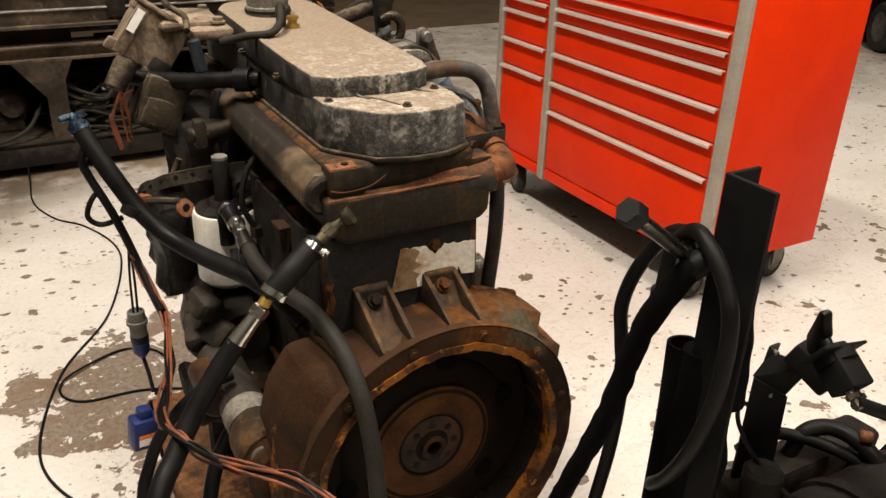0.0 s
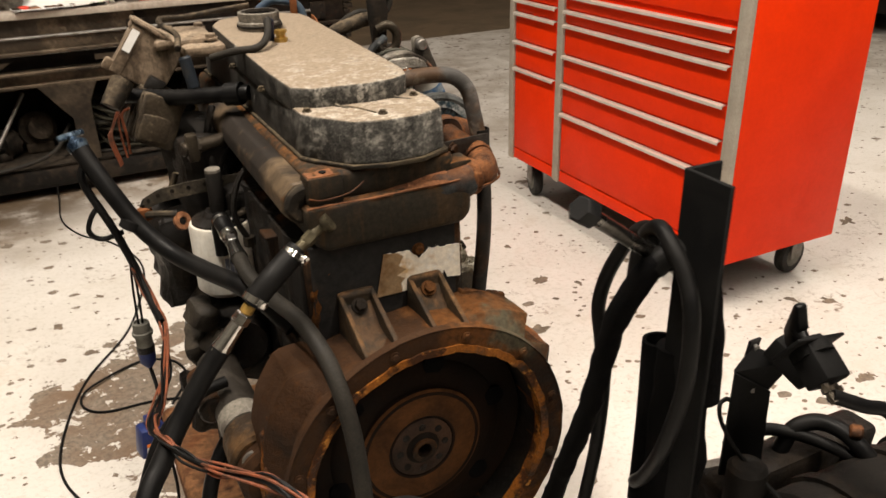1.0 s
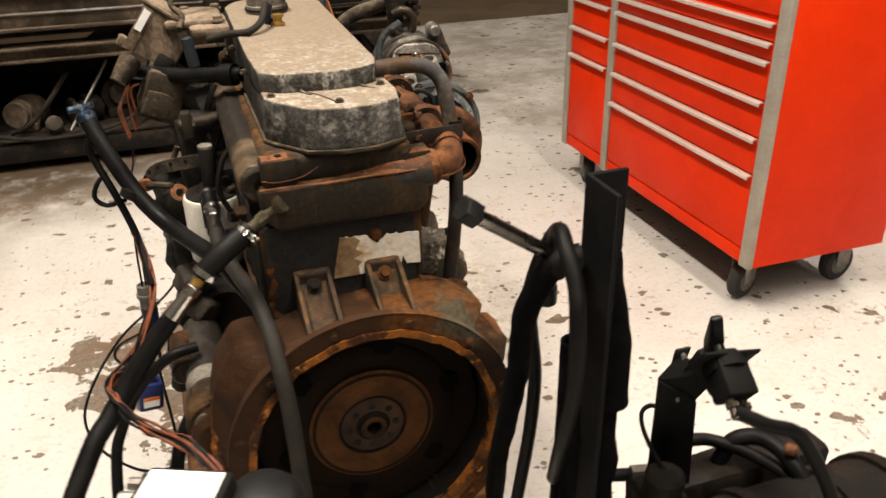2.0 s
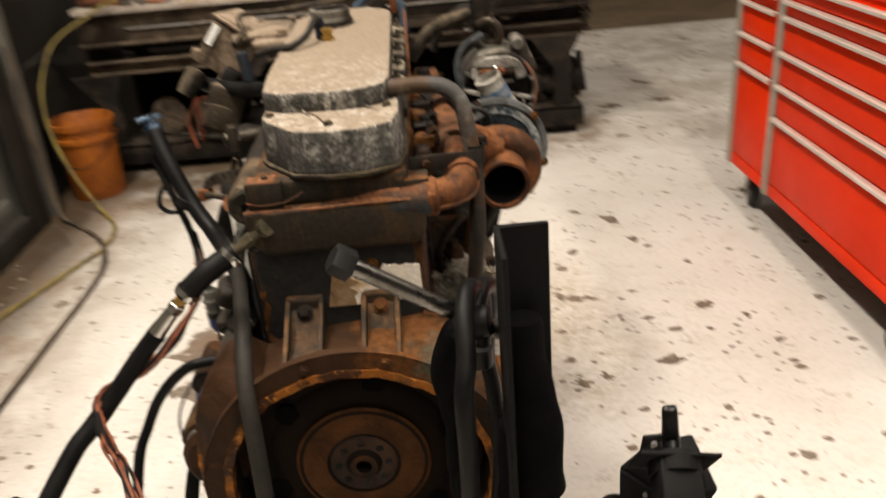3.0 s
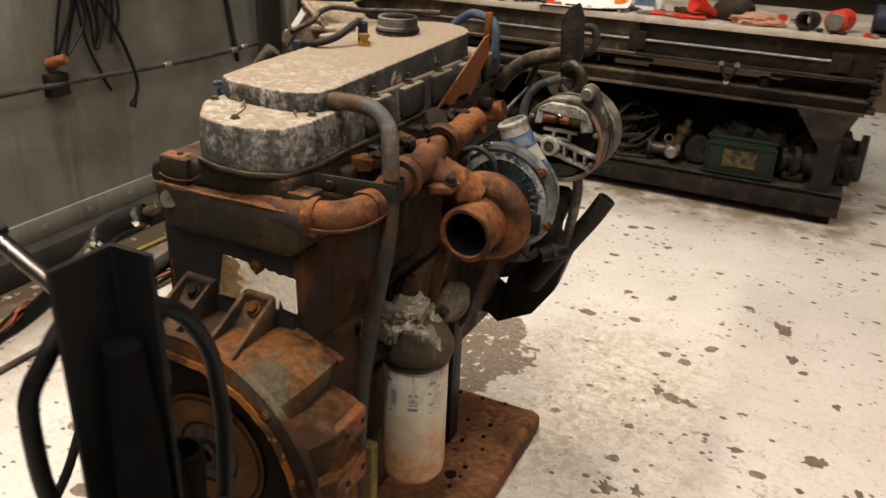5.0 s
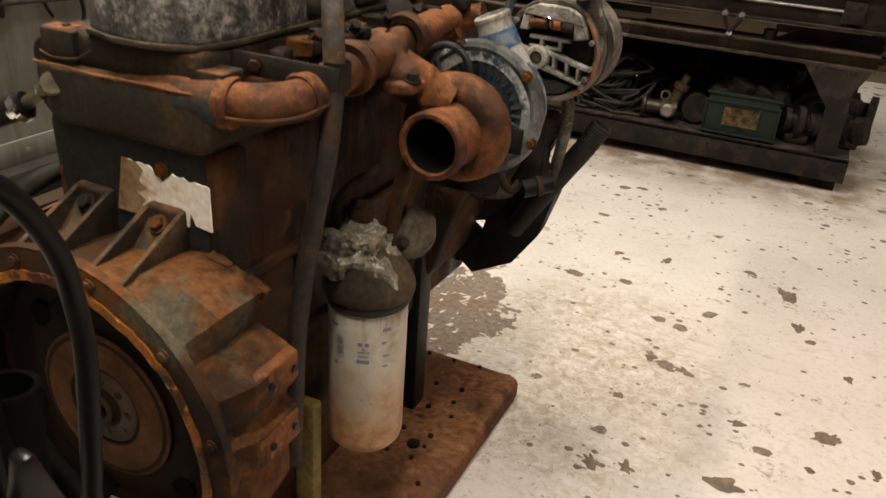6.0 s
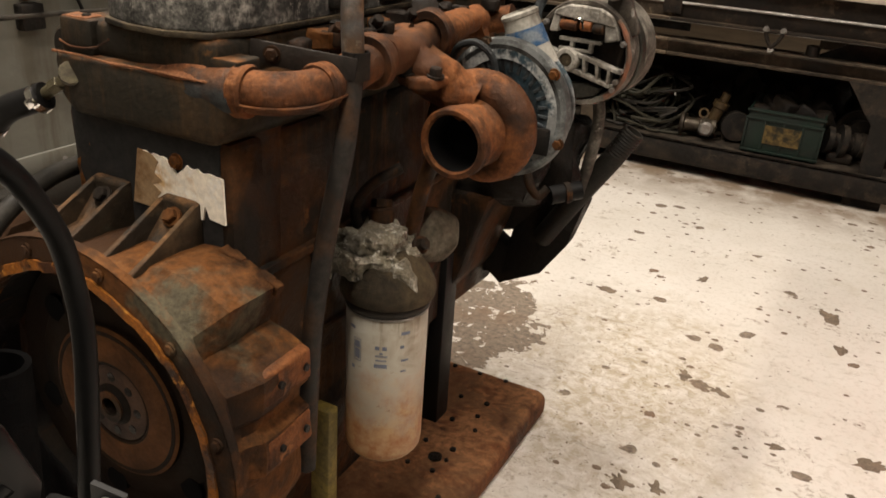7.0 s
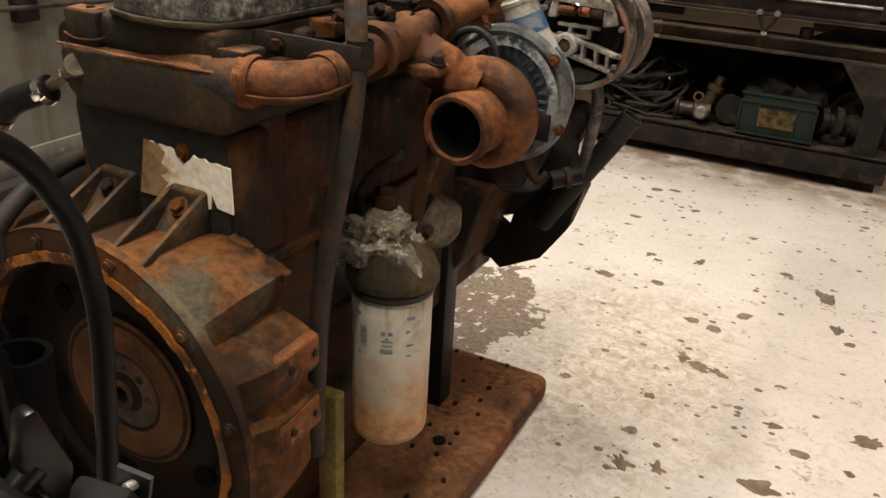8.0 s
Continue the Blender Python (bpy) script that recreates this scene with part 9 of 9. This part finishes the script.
    lump("leather_glove", "crumpled tan leather glove on the bench", "glove", 0.47, 2.95, 0.10, 0.05, 0.028, worn("tan_leather", (0.42, 0.22, 0.14), (0.28, 0.13, 0.08), 0.85, 0, 22, 0.42, 0.62, 0.3), 13, 10, 0.5)
    t = thing("pipe_elbow", "grey pipe sleeve lying on the bench", "pipe", (0.66, 2.96, Z))
    part("sleeve", lathe(BM(), [(0.026, -0.04), (0.034, -0.04), (0.036, -0.03), (0.036, 0.04), (0.028, 0.042), (0.026, 0.03)], aim((0.665, 2.97, Z + 0.037), (-0.5, -1, 0.05)), 26), SCRAP_SHINY, t)
    t = thing("red_cylinder", "red and silver pump cylinder on the bench", "pump", (0.78, 2.98, Z))
    part("barrel", rod(BM(), (0.765, 2.93, Z + 0.045), (0.80, 3.04, Z + 0.045), 0.045, seg=24, bevel=0.006), RED_PLASTIC, t)
    part("end_cap", rod(BM(), (0.762, 2.920, Z + 0.045), (0.766, 2.932, Z + 0.045), 0.036, seg=22, bevel=0.003), STEEL, t)
    t = thing("electric_motor", "dark blue electric motor on the bench", "motor", (0.97, 3.0, Z))
    part("barrel", rod(BM(), (0.90, 3.0, Z + 0.062), (1.03, 3.0, Z + 0.062), 0.058, seg=26, bevel=0.008), worn("navy_enamel", (0.012, 0.016, 0.045), (0.02, 0.02, 0.03), 0.4, 0, 16), t)
    part("foot", box(BM(), (0.91, 2.95, Z), (1.02, 3.05, Z + 0.012), 0.003), BLACK_GREASE, t)
    part("shaft", rod(BM(), (1.03, 3.0, Z + 0.062), (1.055, 3.0, Z + 0.062), 0.010, seg=12), STEEL, t)
    for y in (2.955, 2.975):
        part("bolt", hexbolt(BM(), (0.965 + 8 * (y - 2.955), y - 0.010, Z + 0.075), (0.2, -1, 0.2), 0.009, 0.01), CHROME, t)


def small_clutter():
    """Nuts, sockets, rags and bits of hardware lying about on the bench top."""
    rng = random.Random(61)
    kinds = [("loose_nut", "oily loose nut on the bench", "nut", SCRAP_SHINY), ("metal_offcut", "dark metal offcut on the bench", "offcut", SCRAP), ("rag_scrap", "dirty brown rag scrap on the bench", "rag", RAG),
             ("plastic_stopper", "small red plastic stopper on the bench", "stopper", RED_PLASTIC), ("bright_socket", "bright steel socket on the bench", "socket", CHROME), ("small_casting", "rusty small casting on the bench", "casting", RUST)]
    for k in range(34):
        x, y = -0.80 + 0.052 * k + rng.uniform(-0.03, 0.03), BY + 0.03 + rng.uniform(0, 0.34)
        name, label, cat, mat = kinds[rng.randrange(6)]
        r = rng.uniform(0.010, 0.024)
        if -0.47 < x < -0.10 or abs(x - 0.97) < 0.12 or abs(x - 0.75) < 0.13 or -0.93 < x < -0.56:
            y = BY + 0.02 + 0.03 * rng.random()
            r = min(r, 0.012)
        m = pose(x, y, 0.804, 0, 0, rng.uniform(0, 180))
        if name in ("loose_nut", "bright_socket", "plastic_stopper"):
            bm = lathe(BM(), [(0, 0), (r, 0), (r, r * 1.2), (r * 0.6, r * 1.25), (r * 0.55, r * 0.6), (0, r * 0.6)], m, 6 if name == "loose_nut" else 16)
        else:
            bm = lumpy(box(BM(), (-r * 1.6, -r, 0), (r * 1.6, r, r * 0.9), r * 0.3, m), 2, r * 0.5, 0.9 / r, k)
            low = min(v.co.z for v in bm.verts)
            bmesh.ops.translate(bm, verts=bm.verts, vec=Vector((0, 0, 0.804 - low)))
        solid(name, bm, mat, label, cat, "", "clutter on the bench")


# ---- far end ----
def far_things():
    t = thing("yellow_machine", "yellow machine body standing at the far end", "machine", (3.0, 9.6, 0))
    part("body", box(BM(), (1.45, 9.7, 0.10), (4.2, 11.0, 1.3), 0.05), MACHINE_YELLOW, t)
    part("skirt", box(BM(), (1.5, 9.75, 0.0), (4.15, 10.95, 0.10), 0.01), BLACK_GREASE, t)
    for x in (1.9, 2.6, 3.3):
        part("panel", box(BM(), (x, 9.685, 0.2), (x + 0.55, 9.702, 1.1), 0.01), MACHINE_YELLOW, t)
    t = thing("parked_truck", "white truck body parked across the bay", "truck", (6.3, 3.4, 0))
    m = pose(5.72, 3.12, 0.19, 90, 0, 60)
    part("tyre", lathe(BM(), [(0.115, -0.085), (0.17, -0.09), (0.188, -0.07), (0.19, 0.0), (0.188, 0.07), (0.17, 0.09), (0.115, 0.085)], m, 40), TYRE, t, "worn black tyre")
    part("rim", lathe(BM(), [(0, -0.05), (0.06, -0.055), (0.10, -0.075), (0.117, -0.08), (0.117, 0.08), (0, 0.08)], m, 32), STEEL, t, "dull steel rim")
    part("body", box(BM(), (5.45, 3.2, 0.42), (7.4, 5.2, 1.9), 0.05), TRUCK_WHITE, t)
    part("chassis", box(BM(), (5.6, 3.3, 0.17), (7.3, 5.1, 0.44), 0.03), BLACK_GREASE, t)
    m2 = pose(7.1, 3.3, 0.19, 90, 0, 60)
    part("tyre", lathe(BM(), [(0.0, -0.085), (0.17, -0.09), (0.188, -0.07), (0.19, 0.0), (0.188, 0.07), (0.17, 0.09), (0.0, 0.085)], m2, 40), TYRE, t, "worn black tyre")
    part("tyre", lathe(BM(), [(0.0, -0.085), (0.17, -0.09), (0.188, -0.07), (0.19, 0.0), (0.188, 0.07), (0.17, 0.09), (0.0, 0.085)], pose(5.75, 5.0, 0.19, 90, 0, 60), 40), TYRE, t, "worn black tyre")


wall_things()
workbench()
under_bench()
on_bench()
small_clutter()
far_things()
